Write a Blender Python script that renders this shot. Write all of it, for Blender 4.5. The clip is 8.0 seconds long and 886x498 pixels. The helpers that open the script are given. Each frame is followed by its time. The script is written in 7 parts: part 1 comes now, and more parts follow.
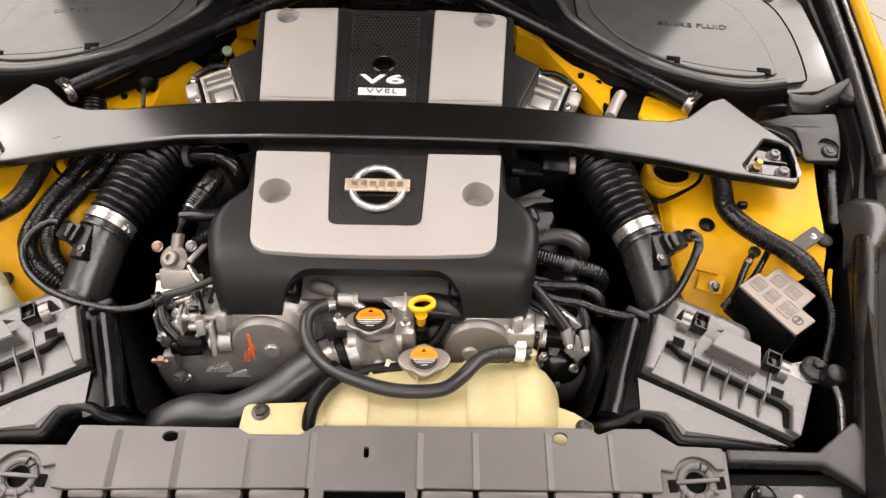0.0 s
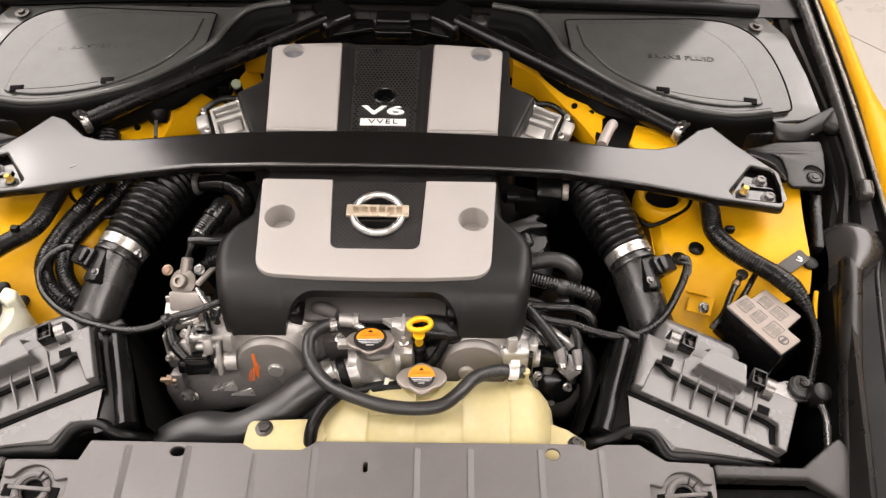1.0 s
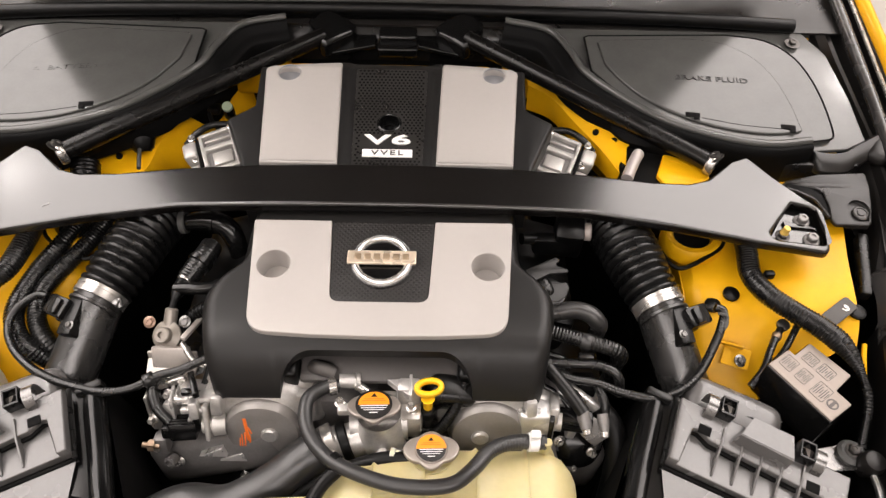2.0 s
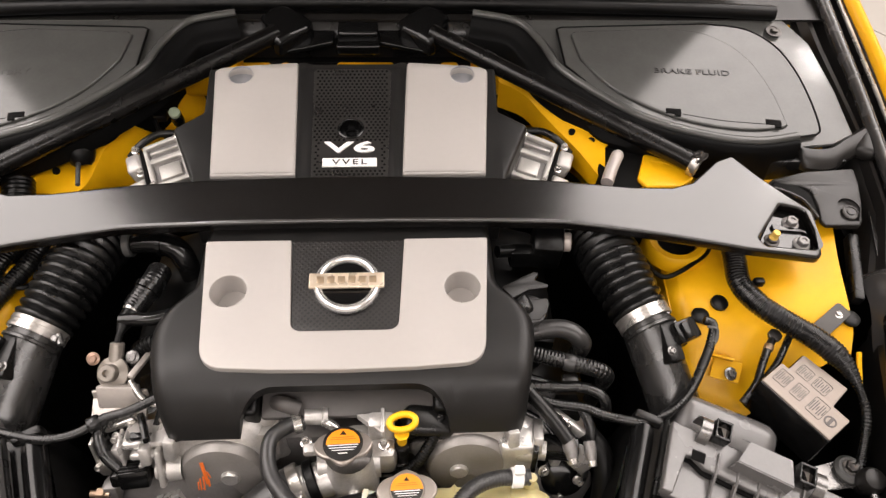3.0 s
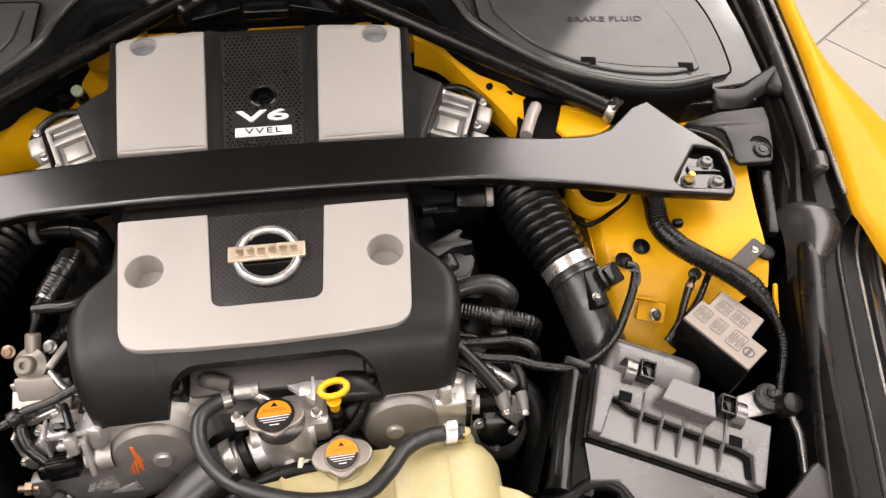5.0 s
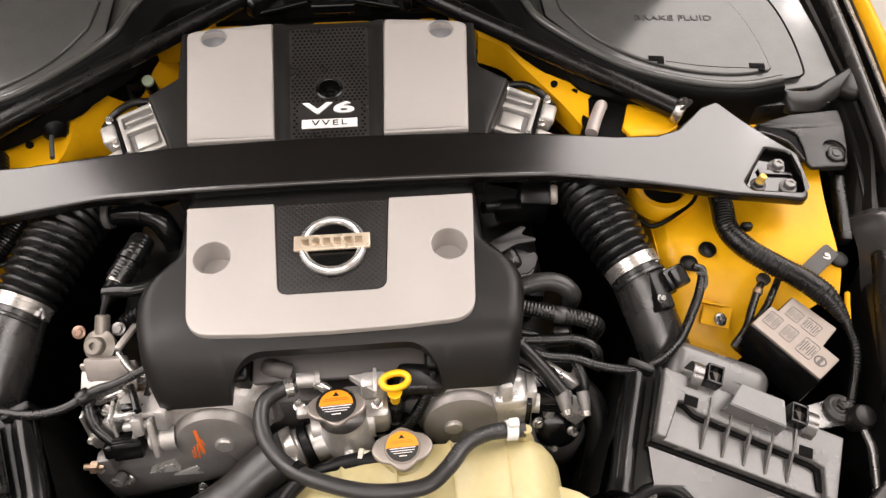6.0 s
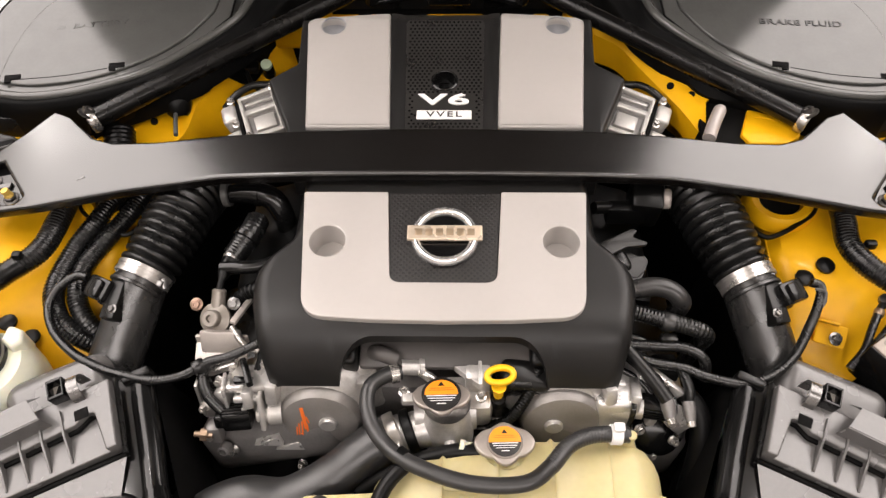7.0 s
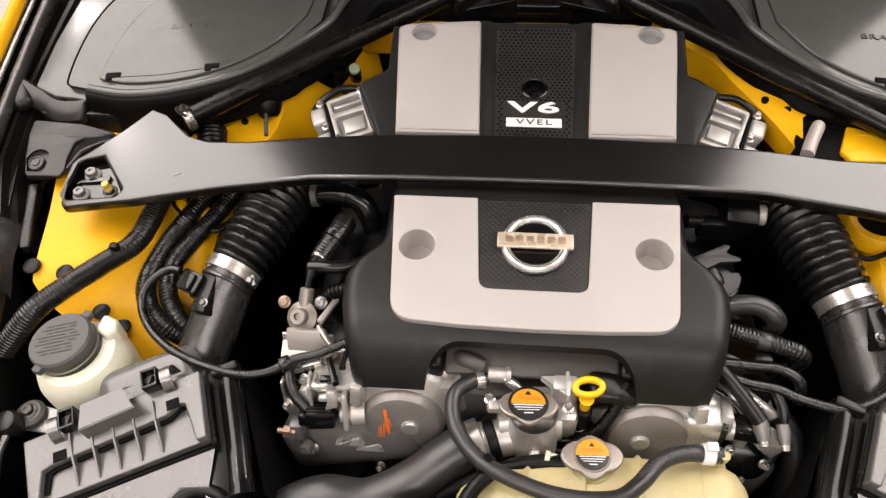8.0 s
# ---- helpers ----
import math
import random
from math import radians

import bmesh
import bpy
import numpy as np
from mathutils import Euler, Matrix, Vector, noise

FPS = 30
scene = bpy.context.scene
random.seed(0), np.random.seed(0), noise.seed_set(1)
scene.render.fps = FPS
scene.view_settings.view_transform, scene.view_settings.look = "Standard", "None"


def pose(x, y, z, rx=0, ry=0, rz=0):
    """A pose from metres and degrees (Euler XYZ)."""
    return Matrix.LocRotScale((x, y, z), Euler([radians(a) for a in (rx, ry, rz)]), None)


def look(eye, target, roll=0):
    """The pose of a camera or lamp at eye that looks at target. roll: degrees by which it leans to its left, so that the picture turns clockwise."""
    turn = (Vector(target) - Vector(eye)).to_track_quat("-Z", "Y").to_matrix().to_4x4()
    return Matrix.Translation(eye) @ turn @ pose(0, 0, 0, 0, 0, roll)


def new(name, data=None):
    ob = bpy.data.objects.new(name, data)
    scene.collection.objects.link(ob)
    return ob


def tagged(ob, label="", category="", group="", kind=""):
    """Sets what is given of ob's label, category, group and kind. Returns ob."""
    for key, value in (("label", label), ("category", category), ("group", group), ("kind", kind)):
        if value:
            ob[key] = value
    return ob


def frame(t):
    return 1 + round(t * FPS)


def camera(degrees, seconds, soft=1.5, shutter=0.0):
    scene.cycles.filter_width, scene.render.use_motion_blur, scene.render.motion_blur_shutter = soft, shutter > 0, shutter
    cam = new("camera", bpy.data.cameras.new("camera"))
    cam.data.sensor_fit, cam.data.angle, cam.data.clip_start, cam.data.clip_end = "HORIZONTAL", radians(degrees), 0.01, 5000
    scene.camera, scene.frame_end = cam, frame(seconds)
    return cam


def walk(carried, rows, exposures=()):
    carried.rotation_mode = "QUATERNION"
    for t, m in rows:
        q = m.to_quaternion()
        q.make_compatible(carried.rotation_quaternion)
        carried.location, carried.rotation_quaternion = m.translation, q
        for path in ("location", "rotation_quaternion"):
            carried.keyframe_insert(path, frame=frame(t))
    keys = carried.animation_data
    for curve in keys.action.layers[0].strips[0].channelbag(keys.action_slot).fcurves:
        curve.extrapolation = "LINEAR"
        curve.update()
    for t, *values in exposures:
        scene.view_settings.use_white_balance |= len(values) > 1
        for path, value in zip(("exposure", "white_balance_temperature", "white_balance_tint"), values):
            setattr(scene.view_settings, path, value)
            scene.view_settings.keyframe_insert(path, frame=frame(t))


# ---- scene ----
cam = camera(63.0, 8.0, soft=1.4)
PATH = [
    (0, (0.071, -0.339, 1.541), (0.118, 0.974, 0.033), 2.5),
    (0.5, (0.085, -0.373, 1.563), (0.112, 0.991, 0.102), 1.6),
    (1, (0.085, -0.372, 1.567), (0.109, 1.0, 0.111), 1.6),
    (1.5, (0.075, -0.333, 1.559), (0.097, 1.029, 0.094), 1.8),
    (1.7, (0.071, -0.297, 1.555), (0.092, 1.061, 0.086), 1.7),
    (2.8, (0.072, -0.167, 1.529), (0.143, 1.151, 0.027), 2.1),
    (3, (0.074, -0.163, 1.526), (0.176, 1.144, 0.016), 2.5),
    (3.5, (0.09, -0.163, 1.514), (0.287, 1.117, -0.01), 3.5),
    (4, (0.098, -0.168, 1.512), (0.359, 1.078, -0.031), 4.5),
    (4.2, (0.11, -0.159, 1.525), (0.364, 1.055, -0.044), 4.1),
    (5.3, (0.105, -0.168, 1.517), (0.327, 1.054, -0.051), 2.9),
    (5.5, (0.096, -0.168, 1.513), (0.299, 1.061, -0.051), 2.6),
    (6, (0.077, -0.168, 1.51), (0.207, 1.071, -0.055), 1.2),
    (6.5, (0.051, -0.165, 1.51), (0.093, 1.071, -0.062), -0.1),
    (7, (0.021, -0.166, 1.511), (-0.024, 1.066, -0.064), -1.4),
    (7.5, (-0.009, -0.166, 1.51), (-0.129, 1.068, -0.06), -2.7),
    (8, (-0.03, -0.171, 1.506), (-0.202, 1.078, -0.046), -3.6),
]
walk(cam, [(t, look(eye, target, roll)) for t, eye, target, roll in PATH])

# ---- world and lights ----
world = bpy.data.worlds.new("showroom_air")
world.use_nodes = True
world.node_tree.nodes["Background"].inputs["Color"].default_value = (0.9, 0.95, 1.0, 1)
world.node_tree.nodes["Background"].inputs["Strength"].default_value = 0.03
scene.world = world
scene.view_settings.exposure = 0.0

# two long luminous ceiling fields beside the car, a smaller one in front of it
for px, py, sx, sy, watts in ((-2.36, 1.35, 2.8, 5.1, 246), (2.5, 1.8, 2.5, 4.2, 190), (0.0, -2.5, 3.6, 1.2, 96)):
    lamp = bpy.data.lights.new("ceiling_lamp", "AREA")
    lamp.shape, lamp.size, lamp.size_y, lamp.energy, lamp.color = "RECTANGLE", sx, sy, watts, (1.0, 0.913, 0.88)
    new("ceiling_lamp", lamp).matrix_world = pose(px, py, 3.4)
# small downlights between the fields
for px, py in ((-3.6, 3.3), (-0.9, 3.0), (0.9, 3.0), (3.6, 3.3), (-0.95, 0.5), (0.95, 0.5), (3.9, 0.4), (-3.9, 0.4)):
    lamp = bpy.data.lights.new("downlight", "AREA")
    lamp.shape, lamp.size, lamp.energy, lamp.color = "DISK", 0.16, 9, (1.0, 0.93, 0.89)
    new("downlight", lamp).matrix_world = pose(px, py, 3.38)


# ---- materials ----
def surface(name, color, rough=0.5, metal=0.0, vary=0.12, scale=25.0, bump=0.0, fine=400.0, coat=0.0, rough_vary=0.08, spec=0.5, sub=0.0):
    """A procedural surface: two scales of colour variation, roughness variation and fine relief."""
    m = bpy.data.materials.new(name)
    m.use_nodes = True
    n, l = m.node_tree.nodes, m.node_tree.links
    b = n["Principled BSDF"]
    b.inputs["Metallic"].default_value = metal
    b.inputs["Coat Weight"].default_value = coat
    b.inputs["Coat Roughness"].default_value = 0.06
    b.inputs["Specular IOR Level"].default_value = spec
    if sub:
        b.inputs["Subsurface Weight"].default_value = sub
        b.inputs["Subsurface Radius"].default_value = (0.02, 0.015, 0.006)
    co = n.new("ShaderNodeTexCoord")
    big, small = n.new("ShaderNodeTexNoise"), n.new("ShaderNodeTexNoise")
    big.inputs["Scale"].default_value, small.inputs["Scale"].default_value = scale, scale * 9
    big.inputs["Detail"].default_value = 5
    mix = n.new("ShaderNodeMath")
    mix.operation = "MULTIPLY_ADD"
    mix.inputs[1].default_value = 0.4
    l.new(co.outputs["Object"], big.inputs["Vector"])
    l.new(co.outputs["Object"], small.inputs["Vector"])
    l.new(small.outputs["Fac"], mix.inputs[0])
    l.new(big.outputs["Fac"], mix.inputs[2])
    ramp = n.new("ShaderNodeMapRange")
    ramp.inputs["From Min"].default_value, ramp.inputs["From Max"].default_value = 0.35, 1.05
    ramp.inputs["To Min"].default_value, ramp.inputs["To Max"].default_value = 1 - vary, 1 + vary
    l.new(mix.outputs[0], ramp.inputs["Value"])
    tint = n.new("ShaderNodeVectorMath")
    tint.operation = "SCALE"
    tint.inputs[0].default_value = color
    l.new(ramp.outputs["Result"], tint.inputs["Scale"])
    l.new(tint.outputs["Vector"], b.inputs["Base Color"])
    rr = n.new("ShaderNodeMapRange")
    rr.inputs["From Min"].default_value, rr.inputs["From Max"].default_value = 0.3, 0.7
    rr.inputs["To Min"].default_value, rr.inputs["To Max"].default_value = max(0.02, rough - rough_vary), rough + rough_vary
    l.new(big.outputs["Fac"], rr.inputs["Value"])
    l.new(rr.outputs["Result"], b.inputs["Roughness"])
    if bump:
        grain, bp = n.new("ShaderNodeTexNoise"), n.new("ShaderNodeBump")
        grain.inputs["Scale"].default_value, grain.inputs["Detail"].default_value = fine, 3
        bp.inputs["Strength"].default_value, bp.inputs["Distance"].default_value = bump, 0.001
        l.new(co.outputs["Object"], grain.inputs["Vector"])
        l.new(grain.outputs["Fac"], bp.inputs["Height"])
        l.new(bp.outputs["Normal"], b.inputs["Normal"])
    return m


def dotted(name, color, pitch, rough):
    """Black plastic with a regular dot grid, its hollows shaded dark in the colour."""
    m = surface(name, color, rough, vary=0.1)
    n, l = m.node_tree.nodes, m.node_tree.links
    co, sc, fr, ln = n.new("ShaderNodeTexCoord"), n.new("ShaderNodeMapping"), n.new("ShaderNodeVectorMath"), n.new("ShaderNodeVectorMath")
    sc.inputs["Scale"].default_value = (1 / pitch, 1 / pitch, 0)
    sc.inputs["Rotation"].default_value = (0, 0, radians(45))
    fr.operation, ln.operation = "FRACTION", "DISTANCE"
    ln.inputs[1].default_value = (0.5, 0.5, 0)
    step, bp = n.new("ShaderNodeMapRange"), n.new("ShaderNodeBump")
    step.inputs["From Min"].default_value, step.inputs["From Max"].default_value = 0.27, 0.36
    bp.inputs["Strength"].default_value, bp.inputs["Distance"].default_value = 0.4, 0.0010
    l.new(co.outputs["Object"], sc.inputs["Vector"])
    l.new(sc.outputs["Vector"], fr.inputs[0])
    l.new(fr.outputs["Vector"], ln.inputs[0])
    l.new(ln.outputs["Value"], step.inputs["Value"])
    l.new(step.outputs["Result"], bp.inputs["Height"])
    l.new(bp.outputs["Normal"], n["Principled BSDF"].inputs["Normal"])
    # the same mask darkens the base colour, as shade inside the hollows
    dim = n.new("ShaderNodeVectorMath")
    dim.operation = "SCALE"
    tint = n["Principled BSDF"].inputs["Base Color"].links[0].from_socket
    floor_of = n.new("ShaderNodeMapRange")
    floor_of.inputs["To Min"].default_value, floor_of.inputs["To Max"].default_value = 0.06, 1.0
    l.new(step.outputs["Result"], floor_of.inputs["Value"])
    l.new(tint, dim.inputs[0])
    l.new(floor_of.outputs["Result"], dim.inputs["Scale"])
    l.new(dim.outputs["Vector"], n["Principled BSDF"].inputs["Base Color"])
    return m


COVER_BLACK = surface("satin_black_plastic", (0.0092, 0.0088, 0.0085), 0.42, bump=0.12, fine=900, spec=0.35)
SILVER = surface("silver_paint", (0.424, 0.400, 0.378), 0.4, metal=0.12, vary=0.035, scale=14, bump=0.05, fine=1500)
DOT_BLACK = surface("inlay_black_plastic", (0.020, 0.0184, 0.0172), 0.32, bump=0.05, fine=900, spec=0.6)
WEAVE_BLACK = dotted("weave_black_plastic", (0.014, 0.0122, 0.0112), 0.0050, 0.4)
CHROME = surface("chrome", (0.95, 0.95, 0.95), 0.13, metal=0.85, vary=0.02, rough_vary=0.03)
GOLDISH = surface("warm_chrome", (0.74, 0.62, 0.48), 0.26, metal=0.5, vary=0.12)
BRACE_BLACK = surface("black_brace_paint", (0.0048, 0.0040, 0.0036), 0.21, vary=0.08, scale=12, rough_vary=0.012, spec=1.0)
PLASTIC = surface("black_plastic", (0.0055, 0.0053, 0.0051), 0.3, bump=0.08, fine=700, spec=0.38)
LID = surface("grey_black_plastic", (0.063, 0.0635, 0.0605), 0.15, bump=0.03, fine=1200, rough_vary=0.015, spec=0.55)
TRIM = surface("cowl_plastic", (0.013, 0.012, 0.0113), 0.34, bump=0.12, fine=900, spec=0.42)
BOX = surface("air_box_plastic", (0.102, 0.098, 0.096), 0.25, bump=0.06, fine=800, rough_vary=0.04, spec=0.8)
SHROUD = surface("shroud_plastic", (0.102, 0.094, 0.0915), 0.4, bump=0.12, fine=900, spec=0.7)
RUBBER = surface("black_rubber", (0.003, 0.003, 0.003), 0.36, bump=0.15, fine=500, spec=0.22)
ROD_PAINT = surface("black_rod_paint", (0.0045, 0.0042, 0.004), 0.26, vary=0.1, spec=0.3)
SEAL_RUBBER = surface("matt_seal_rubber", (0.004, 0.004, 0.004), 0.5, bump=0.1, fine=500, spec=0.06)
GLOSS = surface("gloss_black", (0.0045, 0.0045, 0.0045), 0.18, rough_vary=0.05, spec=0.42)
LOOM = surface("loom_tape", (0.006, 0.006, 0.006), 0.27, vary=0.3, bump=0.45, fine=220, rough_vary=0.12, spec=0.55)
YELLOW = surface("yellow_paint", (0.68, 0.34, 0.002), 0.5, vary=0.03, scale=6, coat=0.2, rough_vary=0.03, spec=0.12)
YELLOW_BAY = surface("yellow_bay_paint", (0.78, 0.405, 0.004), 0.42, vary=0.10, scale=9, coat=0.05, spec=0.25)
ALU = surface("cast_aluminium", (0.52, 0.503, 0.483), 0.36, metal=0.62, vary=0.28, scale=45, bump=0.4, fine=420)
ALU_DARK = surface("dark_cast_aluminium", (0.20, 0.191, 0.186), 0.42, metal=0.5, vary=0.25, scale=30, bump=0.35, fine=380)
STEEL = surface("zinc_steel", (0.52, 0.50, 0.475), 0.28, metal=0.85, vary=0.2)
BOLT_DARK = surface("dark_bolt_steel", (0.075, 0.07, 0.066), 0.35, metal=0.8, vary=0.2)
TANK = surface("pale_yellow_tank", (0.51, 0.442, 0.228), 0.4, vary=0.16, scale=11, bump=0.05, fine=200, sub=0.35)
TANK_WHITE = surface("milky_tank", (0.66, 0.655, 0.53), 0.4, vary=0.1, scale=14, sub=0.35)
DIP = surface("yellow_plastic", (0.9, 0.5, 0.01), 0.3, vary=0.04)
ORANGE = surface("orange_label", (0.86, 0.28, 0.015), 0.4, vary=0.03)
MARK = surface("orange_paint_mark", (0.8, 0.16, 0.02), 0.6, vary=0.3)
LABEL_BLACK = surface("black_label", (0.015, 0.014, 0.013), 0.35)
LABEL_SILVER = surface("silver_label", (0.25, 0.21, 0.178), 0.4, metal=0.2, vary=0.08)
INK = surface("label_ink", (0.075, 0.066, 0.06), 0.5)
WHITE = surface("white_print", (0.8, 0.79, 0.77), 0.45, vary=0.03)
# near-black that puts the shade of voids, recesses and gaps into colour
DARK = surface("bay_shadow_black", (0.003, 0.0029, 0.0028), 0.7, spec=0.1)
CAPMAT = surface("grey_cap_plastic", (0.07, 0.07, 0.068), 0.5, bump=0.1)
THROTTLE = surface("sand_cast_aluminium", (0.46, 0.445, 0.42), 0.42, metal=0.45, vary=0.2, scale=60, bump=0.3, fine=500)
PALE_PIPE = surface("pale_pipe", (0.42, 0.38, 0.355), 0.45, metal=0.2, vary=0.1)
BEIGE = surface("beige_regulator", (0.24, 0.216, 0.190), 0.36, metal=0.5, vary=0.2)
WALL = surface("wall_paint", (0.5, 0.48, 0.455), 0.7, vary=0.03, scale=2)
CEIL = surface("ceiling_paint", (0.8, 0.79, 0.77), 0.8, vary=0.02, scale=2)
TILE = surface("floor_tile", (0.40, 0.375, 0.345), 0.3, vary=0.06, scale=3)
for link in list(TILE.node_tree.links):
    if link.from_node.type == "TEX_COORD":
        spot = TILE.node_tree.nodes.new("ShaderNodeNewGeometry")
        TILE.node_tree.links.new(spot.outputs["Position"], link.to_socket)
GROUT = surface("grout", (0.22, 0.21, 0.2), 0.8)
BELLOWS = surface("bellows_rubber", (0.004, 0.004, 0.004), 0.3, bump=0.1, fine=400, spec=0.42)
HOSE = surface("radiator_rubber", (0.019, 0.0188, 0.0188), 0.38, vary=0.25, bump=0.2, fine=300, spec=0.7)
LAMP_BLACK = surface("matt_lamp_black", (0.006, 0.006, 0.006), 0.45, spec=0.15)
ALU_BRIGHT = surface("bright_cast_aluminium", (0.66, 0.645, 0.625), 0.32, metal=0.7, vary=0.25, scale=50, bump=0.25, fine=500)
MESH_METAL = surface("dull_cap_metal", (0.35, 0.312, 0.28), 0.36, metal=0.6, vary=0.15)
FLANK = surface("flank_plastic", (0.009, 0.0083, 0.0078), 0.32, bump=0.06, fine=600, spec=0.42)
CAM_COVER = surface("dull_cam_cover", (0.25, 0.235, 0.222), 0.42, metal=0.35, vary=0.15, scale=30, bump=0.25, fine=500)
BRONZE = surface("bronze_mark", (0.36, 0.27, 0.18), 0.35, metal=0.6)
CLIP_METAL = surface("clip_steel", (0.2, 0.195, 0.19), 0.28, metal=0.8, vary=0.2)
DUCT = surface("duct_plastic", (0.019, 0.0185, 0.018), 0.28, bump=0.08, fine=700, spec=0.85)
INSULATION = surface("bonnet_insulation", (0.03, 0.028, 0.027), 0.9, vary=0.2, scale=20, bump=0.3, fine=300, spec=0.2)
PIPE_GREY = surface("dark_grey_pipe", (0.024, 0.0232, 0.0226), 0.28, spec=0.55)
COPPERY = surface("coppery_zinc", (0.30, 0.20, 0.15), 0.38, metal=0.7)
PALE_METAL = surface("pale_zinc_plate", (0.42, 0.385, 0.355), 0.34, metal=0.35, vary=0.12)
BLADE = surface("grey_blade_plastic", (0.012, 0.0115, 0.011), 0.36, spec=0.35)
SHELF = surface("grey_shelf_paint", (0.075, 0.069, 0.066), 0.5, vary=0.15, bump=0.1, fine=600)
CAP_METAL = surface("blue_grey_cap", (0.27, 0.272, 0.282), 0.5, metal=0.1, vary=0.06)
STRAP = surface("grey_strap_paint", (0.05, 0.046, 0.042), 0.5, vary=0.2)
CAP_INK = surface("cap_ink", (0.03, 0.03, 0.029), 0.5)
LAMP_ARM = surface("lamp_bracket_plastic", (0.028, 0.026, 0.0245), 0.28, bump=0.06, fine=800, spec=0.42)
FLANK_CAP = surface("cap_plastic", (0.032, 0.0305, 0.0295), 0.24, bump=0.05, fine=700, spec=0.7)
GLASS_DARK = surface("smoked_lens", (0.02, 0.02, 0.022), 0.06, coat=1.0)


# ---- geometry helpers ----
def finish(bm, angle=38):
    bmesh.ops.recalc_face_normals(bm, faces=bm.faces)
    for f in bm.faces:
        f.smooth = True
    for e in bm.edges:
        e.smooth = not (len(e.link_faces) == 2 and e.calc_face_angle(0) > radians(angle))
    return bm


def even_normals(me, angle):
    """Normals weighted by face area, so that broad faces shade flat and only their rounded edges turn."""
    limit = math.cos(radians(angle))
    at = [[] for _ in me.vertices]
    for p in me.polygons:
        for v in p.vertices:
            at[v].append((p.normal.copy(), p.area))
    out = []
    for p in me.polygons:
        for v in p.vertices:
            total = Vector((0, 0, 0))
            for n, a in at[v]:
                if n.dot(p.normal) > limit:
                    total += n * a
            out.append(tuple((total if total.length > 1e-12 else p.normal).normalized()))
    me.normals_split_custom_set(out)


def part(name, bm, material, parent=None, label="", m=None, angle=38, even=False):
    """Links a bmesh as one mesh object, under a thing or a part."""
    me = bpy.data.meshes.new(name)
    if m is not None:
        bm.transform(m)
    finish(bm, angle)
    bm.to_mesh(me)
    bm.free()
    if even:
        even_normals(me, angle)
    me.materials.append(material)
    ob = new(name, me)
    if parent is not None:
        ob.parent = parent
        if parent.parent is None:
            ob.matrix_parent_inverse = parent.matrix_basis.inverted()
    if label:
        ob["label"] = label
    return ob


def thing(name, label, category, at=(0, 0, 0), group="", kind=""):
    """An empty at the base of a thing, which its parts hang under."""
    ob = new(name)
    ob.location, ob.empty_display_size = at, 0.02
    return tagged(ob, label, category, group, kind)


def join(*bms):
    out = bms[0]
    for b in bms[1:]:
        me = bpy.data.meshes.new("joined")
        b.to_mesh(me)
        b.free()
        out.from_mesh(me)
        bpy.data.meshes.remove(me)
    return out


def rounded(pts, r, n=5):
    """A closed polygon with its corners rounded; r is one radius or one for each corner."""
    out, k = [], len(pts)
    for i in range(k):
        a, b, c = Vector(pts[i - 1]).to_2d(), Vector(pts[i]).to_2d(), Vector(pts[(i + 1) % k]).to_2d()
        u, v = (a - b), (c - b)
        rad = r[i] if isinstance(r, (list, tuple)) else r
        if rad <= 0:
            out.append(tuple(b))
            continue
        half = max(0.05, u.angle(v) / 2)
        d = min(rad / math.tan(half), u.length * 0.48, v.length * 0.48)
        p, q = b + u.normalized() * d, b + v.normalized() * d
        for j in range(n + 1):
            t = j / n
            w = p.lerp(b, t).lerp(b.lerp(q, t), t)
            out.append((w.x, w.y))
    return out


def circle(x, y, r, n=28):
    return [(x + r * math.cos(2 * math.pi * i / n), y + r * math.sin(2 * math.pi * i / n)) for i in range(n)]


def plate(loops, thick, bevel=0.0, res=2):
    """A flat plate from closed loops (inner loops are holes), its top at z = 0, with rounded edges."""
    cu = bpy.data.curves.new("outline", "CURVE")
    cu.dimensions, cu.fill_mode = "2D", "BOTH"
    cu.extrude, cu.bevel_depth, cu.bevel_resolution, cu.offset = max(0.0, thick / 2 - bevel), bevel, res, -bevel
    for loop in loops:
        sp = cu.splines.new("POLY")
        sp.points.add(len(loop) - 1)
        for p, q in zip(sp.points, loop):
            p.co = (q[0], q[1], 0, 1)
        sp.use_cyclic_u = True
    ob = bpy.data.objects.new("outline", cu)
    me = bpy.data.meshes.new_from_object(ob)
    bm = bmesh.new()
    bm.from_mesh(me)
    bpy.data.objects.remove(ob)
    bpy.data.curves.remove(cu)
    bpy.data.meshes.remove(me)
    bmesh.ops.remove_doubles(bm, verts=bm.verts, dist=1e-5)
    bmesh.ops.translate(bm, verts=bm.verts, vec=(0, 0, -thick / 2))
    return bm


def slice_up(bm, axis, stations):
    no = [(1, 0, 0), (0, 1, 0)][axis]
    for s in stations:
        bmesh.ops.bisect_plane(bm, geom=bm.verts[:] + bm.edges[:] + bm.faces[:], plane_co=[c * s for c in no], plane_no=no, dist=1e-6)
    return bm


def drape(bm, zf):
    """Lifts a flat mesh onto the height zf(x, y)."""
    for v in bm.verts:
        v.co.z += zf(v.co.x, v.co.y)
    return bm


